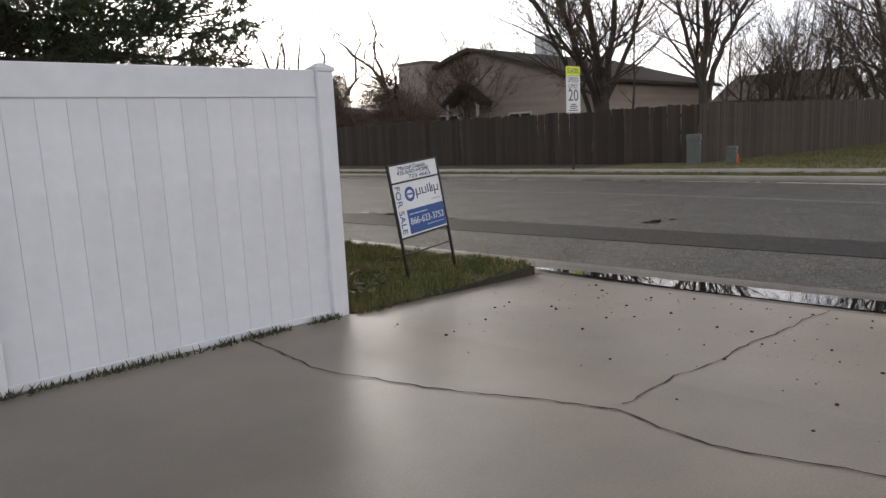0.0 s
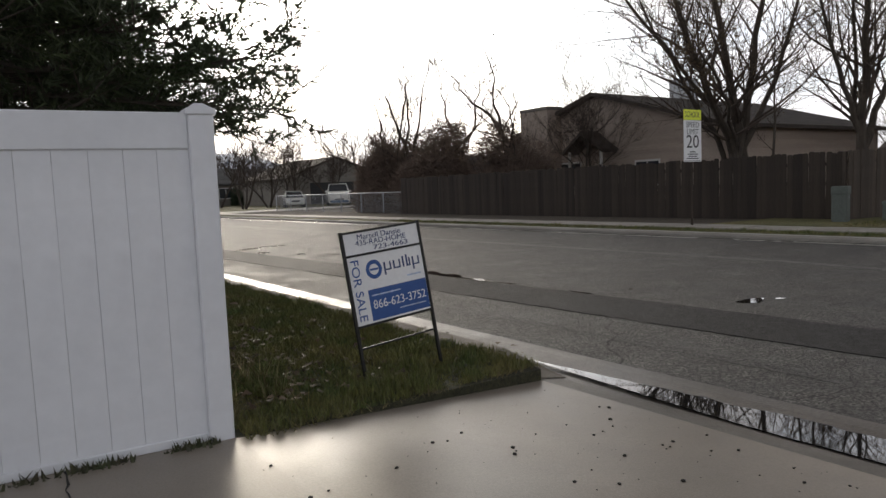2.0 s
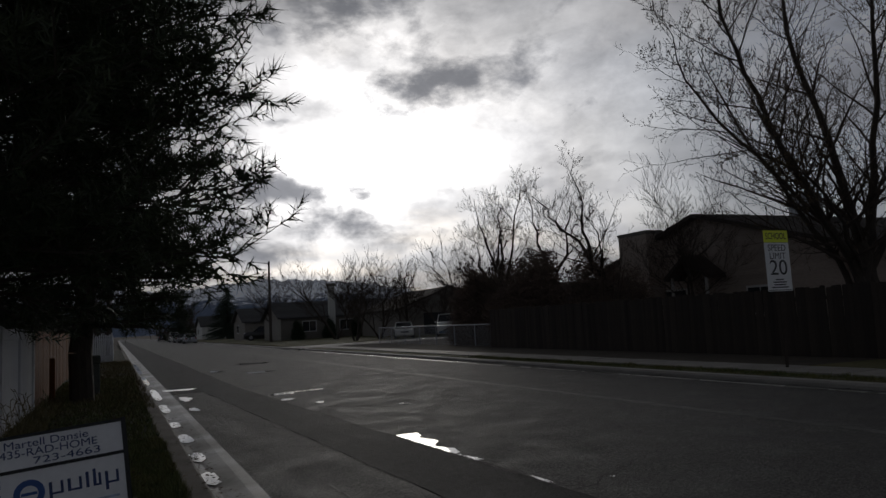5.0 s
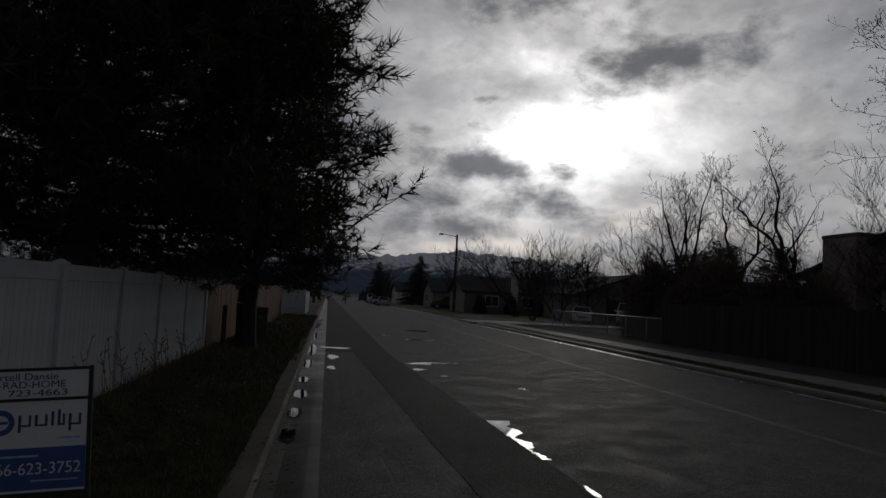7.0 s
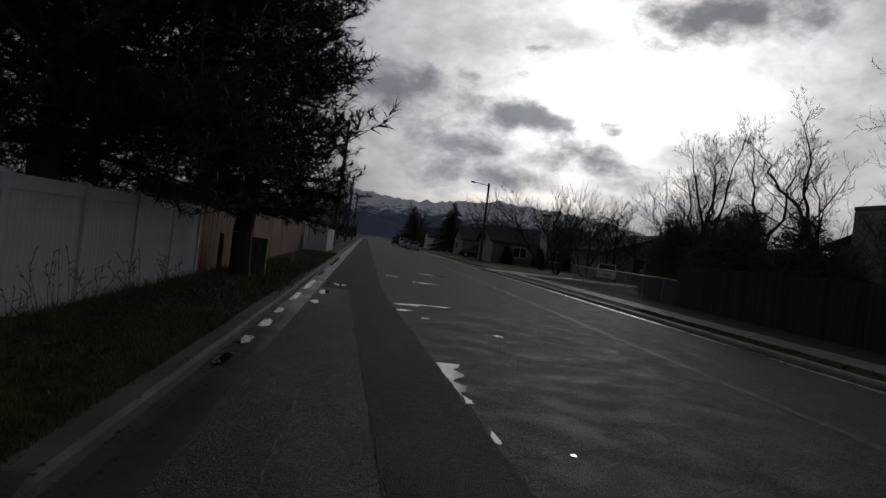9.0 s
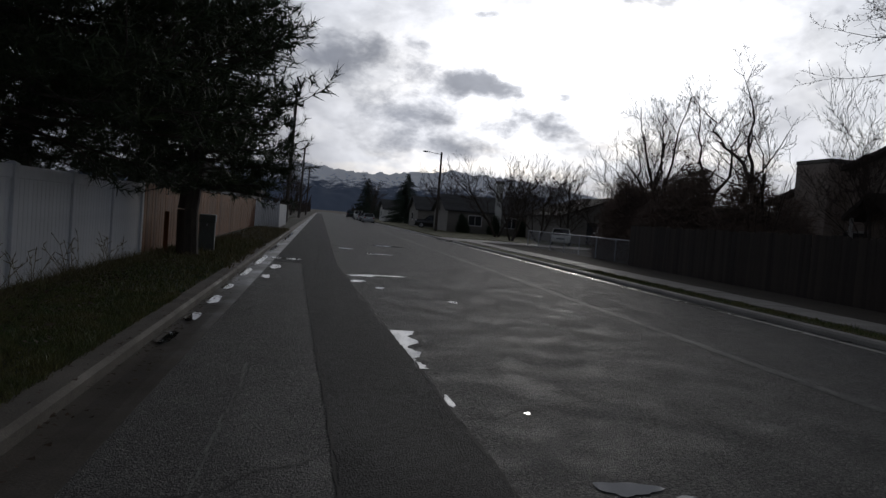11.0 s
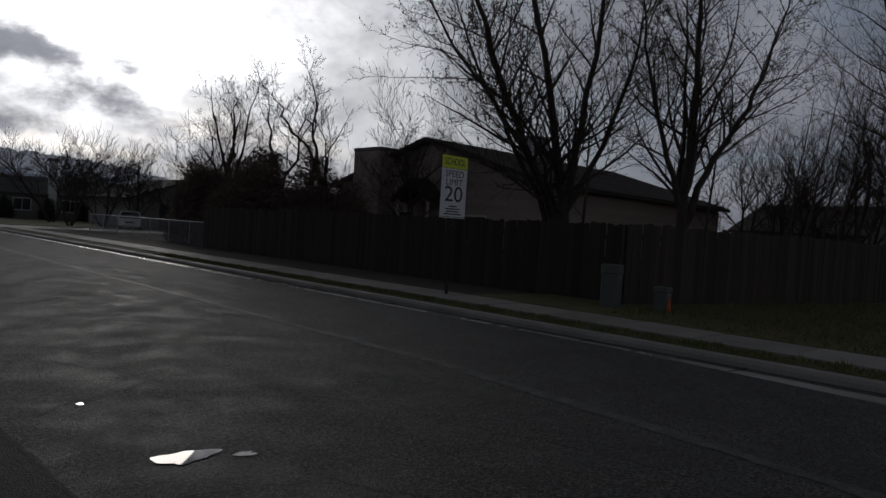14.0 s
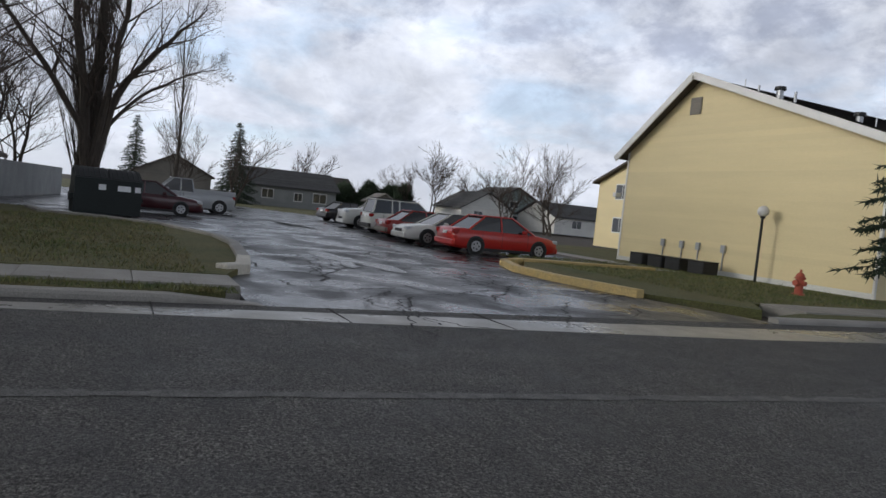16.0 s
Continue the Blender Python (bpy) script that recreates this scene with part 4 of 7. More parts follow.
def picket_fence():
    root = thing("picket_fence", Matrix.Translation((-2.9, 43.8, 0.1)), "white vinyl picket fence beside a house", "fence", "white fences")
    for i in range(26):
        x = i * 0.11 - 1.4
        part("picket", cube(x, x + 0.085, -0.01, 0.01, -0.03, 1.65 + 0.08 * math.sin(i * 1.3), 0.004), vinyl, root)
    for i in range(60):
        y = 0.1 + i * 0.16
        part("picket", cube(1.44, 1.46, y, y + 0.14, -0.03, 1.55, 0.004), vinyl, root)
    for z in (0.35, 1.3):
        part("rail", cube(-1.4, 1.46, 0.012, 0.05, z, z + 0.08), vinyl, root)
        part("rail", cube(1.40, 1.438, 0.05, 9.8, z, z + 0.08), vinyl, root)
    return root


picket_fence()


def chain_link():
    root = thing("chain_link_fence", Matrix.Translation((15.2, 42.6, 0.12)), "low galvanised chain-link fence with a top rail", "fence")
    L = 16.7
    for i in range(8):
        bm = bmesh.new()
        rod(bm, (0, -i * L / 7, -0.1), (0, -i * L / 7, 1.12), 0.03, n=8)
        part("post", bm, steel, root)
    bm = bmesh.new()
    rod(bm, (0, 0, 1.08), (0, -L, 1.08), 0.025, n=8)
    part("top_rail", bm, steel, root)
    bm = bmesh.new()
    for k in range(-11, 170):
        for s in (-1, 1):
            y0, z0, y1, z1 = -k * 0.1, 0.02, -(k + s * 10.5) * 0.1, 1.07
            if max(y0, y1) > 0.02 or min(y0, y1) < -L:
                continue
            rod(bm, (0, y0, z0), (0, y1, z1), 0.003, n=3, caps=False)
    part("wire_mesh", bm, steel, root)


chain_link()
bm = prism(bmesh.new(), [(37.0, 1.25), (56.0, -0.65), (56.0, -0.45), (37.0, 1.45)], 0.0, 1.85)
tagged(part("garden_wall", bm, fence_concrete), "pale whitewashed boundary wall beside the car park", "wall", kind="structure")


# ---- signs ----
def yard_sign():
    bl, br, tl = Vector((-1.865, 0.501, 0.463)), Vector((-1.236, 0.527, 0.500)), Vector((-1.93, 0.575, 1.092))
    r = (br - bl).normalized()
    u = (tl - bl) - r * (tl - bl).dot(r) * 0.3
    u.normalize()
    n = u.cross(r).normalized() * -1
    n = r.cross(u) * -1
    m = Matrix((( *r, 0), (*n, 0), (*u, 0), (0, 0, 0, 1))).transposed()
    m.translation = bl
    root = thing("yard_sign", m, "leaning for-sale yard sign in a black steel frame on the grass", "sign")
    W, H, R = 0.645, 0.645, 0.485
    t = 0.011
    for x in (0.0, W):
        part("leg", cube(x - t, x + t, -t, t, -0.43, H + 0.012, 0.002), black_steel, root)
    for z in (0.0, R, H):
        part("cross_bar", cube(t, W - t, -t, t, z - 0.008, z + 0.008, 0.002), black_steel, root)
    part("cross_bar", cube(t, W - t, -0.007, 0.007, -0.155, -0.142, 0.002), black_steel, root)
    part("foot_peg", cube(t, 0.07, -0.008, 0.008, -0.345, -0.33, 0.002), black_steel, root)
    main = part("main_panel", cube(t, W - t, -0.004, 0.004, 0.008, R - 0.008), white_plate, root, "white and blue printed panel")
    rider = part("rider_panel", cube(t, W - t, -0.004, 0.004, R + 0.008, H - 0.008), white_plate, root, "white printed rider panel")
    f = -0.0065
    P = lambda x, z, turn=0: pose(x, f, z, 90, 0, 0) @ Matrix.Rotation(radians(turn), 4, "Z")
    words("lettering", "Martell Dansie", 0.052, navy_ink, rider, P(0.30, 0.605), width=0.36)
    words("lettering", "435-RAD-HOME", 0.052, navy_ink, rider, P(0.31, 0.563), width=0.42)
    words("lettering", "723-4663", 0.048, navy_ink, rider, P(0.385, 0.519), width=0.29)
    words("lettering", "FOR SALE", 0.09, blue_ink, main, P(0.062, 0.245, -90), width=0.42)
    part("blue_field", cube(0.135, W - 0.014, -0.0056, -0.004, 0.02, 0.235), blue_ink, main)
    words("lettering", "866-623-3752", 0.085, white_ink, main, P(0.385, 0.125), width=0.45)
    for x0, x1, z0, z1 in ((0.16, 0.40, 0.188, 0.198), (0.37, 0.60, 0.062, 0.07)):
        part("small_print", cube(x0, x1, -0.0068, -0.0056, z0, z1), pale_ink, main)
    bm = bmesh.new()
    bmesh.ops.create_circle(bm, cap_ends=True, segments=40, radius=0.066, matrix=pose(0.212, -0.0052, 0.37, 90))
    logo = part("logo_disc", bm, blue_ink, main)
    bm = bmesh.new()
    bmesh.ops.create_circle(bm, cap_ends=True, segments=32, radius=0.038, matrix=pose(0.212, -0.0064, 0.37, 90))
    part("logo_ring", bm, white_ink, logo)
    part("logo_bar", cube(0.178, 0.246, -0.0078, -0.0070, 0.363, 0.377), blue_ink, logo)
    x = 0.295
    for w, z0, z1 in ((0.062, 0.315, 0.405), (0.062, 0.345, 0.405), (0.014, 0.345, 0.42), (0.036, 0.345, 0.428), (0.062, 0.315, 0.405)):
        part("logo_stroke", cube(x, x + 0.014, -0.0056, -0.004, z0, z1), navy_ink, main)
        if w > 0.02:
            part("logo_stroke", cube(x + w - 0.012, x + w, -0.0056, -0.004, 0.345, min(z1, 0.405)), navy_ink, main)
            part("logo_stroke", cube(x + 0.014, x + w - 0.012, -0.0056, -0.004, 0.345, 0.355), navy_ink, main)
        x += w + 0.018
    part("small_print", cube(0.48, 0.6, -0.0056, -0.004, 0.275, 0.285), pale_ink, main)


yard_sign()


def speed_sign():
    root = thing("speed_limit_sign", Matrix.Translation((11.6, 7.1, 0.13)), "white school speed limit sign with a lime header on a post", "sign")
    part("post", cube(-0.03, 0.03, 0.01, 0.05, -0.2, 2.9, 0.004), oldwood, root)
    W, z0, z1 = 0.745, 1.64, 2.95

    def plate(a, b, mat, name):
        bm = cube(-W / 2, W / 2, -0.004, 0.0, a, b)
        return part(name, bm, mat, root)

    top = plate(z1 - 0.26, z1, lime_plate, "school_plate")
    body = plate(z0, z1 - 0.268, white_plate, "speed_plate")
    f = -0.0065
    words("lettering", "SCHOOL", 0.20, black_ink, top, pose(0, f, z1 - 0.13, 90), width=0.62)
    words("lettering", "SPEED", 0.20, black_ink, body, pose(0, f, z1 - 0.385, 90), width=0.54)
    words("lettering", "LIMIT", 0.20, black_ink, body, pose(0, f, z1 - 0.56, 90), width=0.48)
    words("lettering", "20", 0.46, black_ink, body, pose(0, f, z1 - 0.82, 90), width=0.52)
    for i, w in enumerate((0.24, 0.42, 0.36, 0.5)):
        part("small_print", cube(-w / 2, w / 2, -0.0055, -0.004, z0 + 0.235 - i * 0.055, z0 + 0.26 - i * 0.055), black_ink, body)
    part("border", cube(-W / 2 + 0.02, W / 2 - 0.02, -0.0048, -0.004, z0 + 0.018, z0 + 0.03), black_ink, body)


speed_sign()


# ---- street furniture ----
def pedestal(x, y, h, w, name, label, turn=0.0, tag=False):
    root = thing(name, pose(x, y, 0.12, 0, 0, turn), label, "utility box", "utility boxes")
    bm = cube(-w / 2, w / 2, -w / 2, w / 2, -0.05, h * 0.8, 0.015)
    part("body", bm, box_green, root)
    part("cap", cube(-w / 2 - 0.015, w / 2 + 0.015, -w / 2 - 0.015, w / 2 + 0.015, h * 0.78, h, 0.02), box_green, root)
    part("latch", cube(-0.02, 0.02, -w / 2 - 0.02, -w / 2, h * 0.68, h * 0.74, 0.003), steel, root)
    if tag:
        bm = bmesh.new()
        rod(bm, (-0.12, -w / 2 - 0.05, -0.02), (-0.12, -w / 2 - 0.05, 0.32), 0.05, 0.02, 10)
        part("marker_cap", bm, orange_tag, root, "orange plastic marker")


pedestal(13.72, 4.45, 0.90, 0.34, "utility_pedestal", "tall pale green utility pedestal by the fence corner", 12)
pedestal(14.2, 3.55, 0.52, 0.26, "utility_pedestal", "short green utility pedestal with an orange marker", 8, True)
pedestal(-1.9, 17.3, 1.0, 0.42, "meter_pedestal", "grey-green meter pedestal beside a tree trunk", 5)
bm = cube(-2.72, -2.60, 15.6, 15.72, 0.0, 1.15, 0.01)
tagged(part("gate_post", bm, cedar), "short weathered brown wooden post in the verge", "post")


def street_lamp(x, y, h, arm=1.6):
    root = thing("street_lamp", Matrix.Translation((x, y, 0.1)), "wooden street lamp pole with a short arm", "street lamp")
    bm = bmesh.new()
    rod(bm, (0, 0, -0.2), (0, 0, h), 0.17, 0.11, 12)
    part("pole", bm, pole_wood, root)
    bm = bmesh.new()
    rod(bm, (0, 0, h - 0.25), (-arm, 0, h - 0.05), 0.04, 0.03, 8)
    part("arm", bm, steel, root)
    bm = bmesh.new()
    bmesh.ops.create_uvsphere(bm, u_segments=12, v_segments=8, radius=0.2, matrix=Matrix.Translation((-arm - 0.2, 0, h - 0.06)) @ Matrix.Diagonal((1.6, 0.8, 0.5, 1)))
    part("lamp_head", bm, steel, root)


street_lamp(14.0, 74, 8.8)


def utility_pole(x, y, h):
    root = thing("utility_pole", Matrix.Translation((x, y, 0.08)), "tall brown wooden utility pole beside the street", "utility pole", "utility poles")
    bm = bmesh.new()
    rod(bm, (0, 0, -0.2), (0.25, 0, h), 0.2, 0.13, 12)
    part("pole", bm, pole_wood, root)
    bm = cube(-0.1, 0.95, -0.06, 0.06, h - 0.95, h - 0.83)
    part("crossarm", bm, pole_wood, root)
    for dx in (0.25, 0.9):
        bm = bmesh.new()
        rod(bm, (dx, 0, h - 0.84), (dx, 0, h - 0.6), 0.05, 0.04, 8)
        part("insulator", bm, steel, root)
    bm = bmesh.new()
    rod(bm, (0.02, -0.2, h * 0.72), (0.02, -0.2, h * 0.82), 0.16, 0.16, 10)
    part("transformer", bm, steel, root)


utility_pole(-1.9, 62, 11.6)
utility_pole(-2.2, 112, 11)
utility_pole(-2.2, 165, 11)
bm = bmesh.new()
for y0, y1, h0, h1 in ((62, 112, 11.1, 10.5), (112, 165, 10.5, 10.5), (10, 62, 10.4, 11.1)):
    for dx in (0.25, 0.9):
        last = None
        for i in range(13):
            t = i / 12
            p = (-1.9 - 0.3 * (y1 > 100) * t + dx, y0 + (y1 - y0) * t, h0 - 0.1 + (h1 - h0) * t - 1.0 * 4 * t * (1 - t) * 0.5)
            if last:
                rod(bm, last, p, 0.012, n=4, caps=False)
            last = p
wires = tagged(part("overhead_wires", bm, black_steel), "thin overhead wires between utility poles", "wires")


def globe_lamp(x, y):
    root = thing("globe_lamp", Matrix.Translation((x, y, 0.14)), "black post lamp with a white glass globe", "lamp")
    bm = bmesh.new()
    rod(bm, (0, 0, -0.1), (0, 0, 2.3), 0.05, 0.045, 12)
    part("post", bm, black_steel, root)
    bm = bmesh.new()
    rod(bm, (0, 0, 2.28), (0, 0, 2.38), 0.08, 0.1, 12)
    part("collar", bm, black_steel, root)
    bm = bmesh.new()
    bmesh.ops.create_uvsphere(bm, u_segments=20, v_segments=12, radius=0.2, matrix=Matrix.Translation((0, 0, 2.54)))
    part("globe", bm, globe_mat, root, smooth=True)


globe_lamp(18.7, -24.9)


def hydrant(x, y):
    root = thing("fire_hydrant", Matrix.Translation((x, y, 0.13)), "faded orange-red fire hydrant on the lawn", "fire hydrant")
    bm = bmesh.new()
    rod(bm, (0, 0, -0.05), (0, 0, 0.06), 0.17, 0.17, 16)
    rod(bm, (0, 0, 0.05), (0, 0, 0.5), 0.115, 0.115, 16)
    part("barrel", bm, hydrant_mat, root)
    bm = bmesh.new()
    rod(bm, (0, 0, 0.48), (0, 0, 0.53), 0.16, 0.16, 16)
    bmesh.ops.create_uvsphere(bm, u_segments=16, v_segments=8, radius=0.125, matrix=Matrix.Translation((0, 0, 0.55)))
    part("bonnet", bm, hydrant_mat, root, smooth=False)
    bm = bmesh.new()
    rod(bm, (0, 0, 0.64), (0, 0, 0.76), 0.035, 0.035, 5)
    part("operating_nut", bm, hydrant_mat, root)
    for a, r in ((0, 0.07), (180, 0.07), (90, 0.09)):
        bm = bmesh.new()
        c, s = math.cos(radians(a)), math.sin(radians(a))
        rod(bm, (0.1 * c, 0.1 * s, 0.36), (0.2 * c, 0.2 * s, 0.36), r, r, 10)
        part("outlet_cap", bm, hydrant_mat, root)


hydrant(14.75, -22.1)


def ac_unit(x, y):
    root = thing("air_conditioner", Matrix.Translation((x, y, 0.13)), "dark square air-conditioning unit against the yellow wall", "air conditioner", "air conditioners by the wall")
    part("casing", cube(-0.4, 0.4, -0.4, 0.4, 0.0, 0.47, 0.03), dark_plastic, root)
    part("top_plate", cube(-0.41, 0.41, -0.41, 0.41, 0.47, 0.51, 0.01), black_steel, root)
    for k in range(5):
        part("grille_slat", cube(-0.36, 0.36, 0.4, 0.412, 0.06 + k * 0.08, 0.09 + k * 0.08), black_steel, root)


for x in (24.1, 23.0, 22.0, 20.75):
    ac_unit(x, -24.45)


# ---- trees ----
def tube_tree(seed, height, trunk_r, spread, stems, levels, bend=0.12, first=0.22, kids=(3, 4), thin=0.62, up=0.35, twig_len=0.7, buds=0, trunk_split=0.3, narrow=1.0):
    """A bare tree: limbs that taper and fork. Returns the segments (p, q, r0, r1, level) and the tips."""
    rnd = random.Random(seed)
    segs, tips = [], []

    def limb(p, d, length, r, level):
        n = 4 if level < 2 else (3 if level < 4 else 2)
        for i in range(n):
            d = (d + Vector((rnd.gauss(0, bend), rnd.gauss(0, bend), rnd.gauss(0, bend * 0.6) + up * 0.06 * level))).normalized()
            q = p + d * length / n
            r1 = r * (0.86 if i < n - 1 else 0.78)
            segs.append((p, q, r, r1, level))
            if level < levels:
                for _ in range(rnd.randint(0, 1) + (1 if level or i else 0)):
                    side = Vector((rnd.gauss(0, 1), rnd.gauss(0, 1), rnd.gauss(0.25, 0.5) * 0.7)).normalized()
                    nd = (d * rnd.uniform(0.6, 1.0) * narrow + side * spread).normalized()
                    limb(q, nd, length * rnd.uniform(0.45, 0.72) * (1 - 0.12 * i), r1 * rnd.uniform(0.42, thin), level + 1)
            p, r = q, r1
        if level < levels:
            for _ in range(rnd.randint(*kids) - 1):
                side = Vector((rnd.gauss(0, 1), rnd.gauss(0, 1), rnd.gauss(0.2, 0.4))).normalized()
                nd = (d * narrow + side * spread * 0.8).normalized()
                limb(p, nd, length * rnd.uniform(0.5, 0.75), r * rnd.uniform(0.55, 0.85), level + 1)
        else:
            tips.append((p, d))

    base = Vector((0, 0, -0.1))
    for s in range(stems):
        a = s / stems * 6.28 + rnd.uniform(0, 1)
        lean = trunk_split * (1 if stems > 1 else 0.25)
        d = Vector((math.cos(a) * lean, math.sin(a) * lean, 1)).normalized()
        limb(base + Vector((math.cos(a), math.sin(a), 0)) * trunk_r * 0.6 * (stems > 1), d, height * rnd.uniform(0.42, 0.5), trunk_r * rnd.uniform(0.75, 1.0), 0)
    return segs, tips


def tubes(name, segs, material, parent, sides):
    vs, fs = [], []
    for p, q, r0, r1, lv in segs:
        n = sides(lv)
        d = (q - p).normalized()
        a = d.orthogonal().normalized()
        b = d.cross(a)
        k = len(vs)
        for c, r in ((p, r0), (q, r1)):
            for i in range(n):
                t = i / n * 6.2832
                vs.append(c + (a * math.cos(t) + b * math.sin(t)) * r)
        for i in range(n):
            fs.append((k + i, k + (i + 1) % n, k + n + (i + 1) % n, k + n + i))
    return raw(name, [tuple(v) for v in vs], fs, material, parent)


def bare_tree(x, y, label, seed, height, trunk_r, spread=0.75, stems=1, levels=4, z=0.1, bark_m=None, buds=0, turn=0, **kw):
    segs, tips = tube_tree(seed, height, trunk_r, spread, stems, levels, **kw)
    root = thing("tree", pose(x, y, z, 0, 0, turn), label, "tree", "bare trees")
    # every fourth of the finest twigs is left out to thin the crown
    keep, run, ln_run = [], 0, (2 if levels >= 4 else 3)
    for s in segs:
        if s[4] == levels:
            run += 1
            if (run - 1) // ln_run % 4 == 1:
                continue
        keep.append(s)
    segs = keep
    big = [s for s in segs if s[4] <= 1]
    small = [s for s in segs if s[4] > 1]
    m = bark_m or bark
    tubes("trunk", big, m, root, lambda lv: 8 if lv == 0 else 6)
    # twigs thicken away from the origin so they still show in the camera's view
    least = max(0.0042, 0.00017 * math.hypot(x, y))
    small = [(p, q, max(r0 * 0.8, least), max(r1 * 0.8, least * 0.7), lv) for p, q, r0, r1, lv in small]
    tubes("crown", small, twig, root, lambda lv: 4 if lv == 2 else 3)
    if buds:
        rnd = random.Random(seed + 1)
        tri = []
        pool_ = [s for s in segs if s[4] >= levels - 1]
        for _ in range(buds):
            p, q = rnd.choice(pool_)[:2]
            c = p.lerp(q, rnd.random())
            s = rnd.uniform(0.025, 0.055)
            d = Vector((rnd.gauss(0, 1), rnd.gauss(0, 1), rnd.gauss(0.4, 1))).normalized()
            e = d.orthogonal().normalized() * s * 0.35
            tri.append([c - e, c + e, c + d * s * 1.5])
            e2 = d.cross(e)
            tri.append([c - e2, c + e2, c + d * s * 1.5])
        tri_mesh("bud_cover", [[tuple(v) for v in t] for t in tri], bud_mat, root)
    return root


def limb_tree(x, y, label, seed, limbs, z=0.1, reach=0.42, buds=0, depth=3, turn=0, twiggy=1.0, bark_m=None, name="tree", bow=0.06):
    """A bare tree along given main limbs [(points, radius)]; side branches fork off them in turn down to twigs."""
    rnd = random.Random(seed)
    segs = []

    def run(pts, r0, level, length):
        n = len(pts) - 1
        ang = rnd.uniform(0, 6.28)
        for i in range(n):
            p, q = pts[i], pts[i + 1]
            f = i / n
            ra, rb = max(0.005, r0 * (1 - 0.9 * f)), max(0.004, r0 * (1 - 0.9 * (i + 1) / n))
            segs.append((p, q, ra, rb, level))
            if level >= depth or (level == 0 and f < 0.2) or (level and i == 0):
                continue
            d = (q - p).normalized()
            a, b = d.orthogonal().normalized(), None
            b = d.cross(a)
            for _ in range((3, 2, 1)[level] if rnd.random() < (0.8, 0.45, 1)[level] * twiggy else 1):
                ang += 2.4 + rnd.uniform(-0.5, 0.5)
                side = a * math.cos(ang) + b * math.sin(ang)
                nd = (d * rnd.uniform(0.55, 1.0) + side * rnd.uniform(0.55, 1.15) + Vector((0, 0, 0.16))).normalized()
                ln = length * reach * (1.05, 1.2, 1.35)[level] * rnd.uniform(0.5, 1.15) * (1.1 - 0.6 * f)
                grow(p.lerp(q, rnd.random()), nd, ln, max(0.0065, min(0.07, ra * rnd.uniform(0.3, 0.48))), level + 1)

    def grow(p, d, ln, r, level):
        n = (0, 8, 6, 3)[level]
        pts = [p]
        for i in range(n):
            d = (d + Vector((rnd.gauss(0, 0.11), rnd.gauss(0, 0.11), rnd.gauss(0.035, 0.08)))).normalized()
            pts.append(pts[-1] + d * ln / n)
        run(pts, r, level, ln)

    for pts, r in limbs:
        ctrl = [Vector(q) for q in pts]
        ctrl = [ctrl[0] * 2 - ctrl[1]] + ctrl + [ctrl[-1] * 2 - ctrl[-2]]
        fine = []
        for k in range(1, len(ctrl) - 2):
            p0, p1, p2, p3 = ctrl[k - 1:k + 3]
            for t in (0, 0.25, 0.5, 0.75):
                fine.append(0.5 * (2 * p1 + (p2 - p0) * t + (2 * p0 - 5 * p1 + 4 * p2 - p3) * t * t + (3 * p1 - p0 - 3 * p2 + p3) * t ** 3))
        fine.append(ctrl[-2])
        fine = [q + Vector((rnd.gauss(0, bow), rnd.gauss(0, bow), 0)) if 0 < i else q - Vector((0, 0, 0.1)) for i, q in enumerate(fine)]
        run(fine, r, 0, sum((b - a).length for a, b in zip(fine, fine[1:])))
    root = thing(name, pose(x, y, z, 0, 0, turn), label, "tree", "bare trees")
    tubes("trunk", [q for q in segs if q[4] == 0], bark_m or bark, root, lambda lv: 8)
    tubes("crown", [q for q in segs if q[4] > 0], twig, root, lambda lv: 5 if lv == 1 else 3)
    if buds:
        tips = [q for q in segs if q[4] >= depth - 1]
        tri = []
        for _ in range(buds):
            p, q = rnd.choice(tips)[:2]
            c = p.lerp(q, rnd.random())
            size = rnd.uniform(0.022, 0.05)
            d = ((q - p).normalized() * 0.6 + Vector((rnd.gauss(0, 1), rnd.gauss(0, 1), rnd.gauss(0.3, 1))).normalized()).normalized()
            e = d.orthogonal().normalized() * size * 0.4
            e2 = d.cross(e)
            for w in (e, e2):
                tri.append([tuple(c - w), tuple(c + w), tuple(c + d * size * 1.5)])
        tri_mesh("bud_cover", tri, bud_mat, root)
    return root


limb_tree(21.8, 11.9, "large budding bare tree with several spreading trunks", 11, [
    ([(0, 0, 0), (-0.5, 0, 2.2), (-2.8, -0.3, 4.5), (-4.5, -0.6, 6.4), (-6.3, -1.0, 8.9), (-7.6, -1.2, 11)], 0.2),
    ([(0, 0, 0), (-0.1, 0.1, 2.8), (-0.6, 0.3, 6), (-1.5, 0.8, 10), (-2.0, 1.0, 14)], 0.24),
    ([(0.1, 0, 0), (0.2, 0, 2.8), (0.6, -0.2, 5.5), (1.2, -0.4, 10.8), (1.6, -0.3, 14.5)], 0.22),
    ([(0, 0.2, 0), (-0.3, 1, 3), (-2.0, 2.5, 7), (-3.2, 3.5, 11)], 0.14),
    ([(-0.3, 0, 2.3), (-3.0, -1.2, 4.2), (-5.4, -1.8, 5.4), (-7.2, -2.2, 6.6)], 0.075),
    ([(-0.2, 0, 2.5), (-2.2, 1.2, 5.6), (-4.6, 2.2, 8.6), (-5.8, 2.4, 11.5)], 0.1),
    ([(0.2, 0, 2.5), (1.6, -0.5, 5), (3, -0.8, 9), (3.6, -1, 12)], 0.13)], buds=22000, reach=0.36)
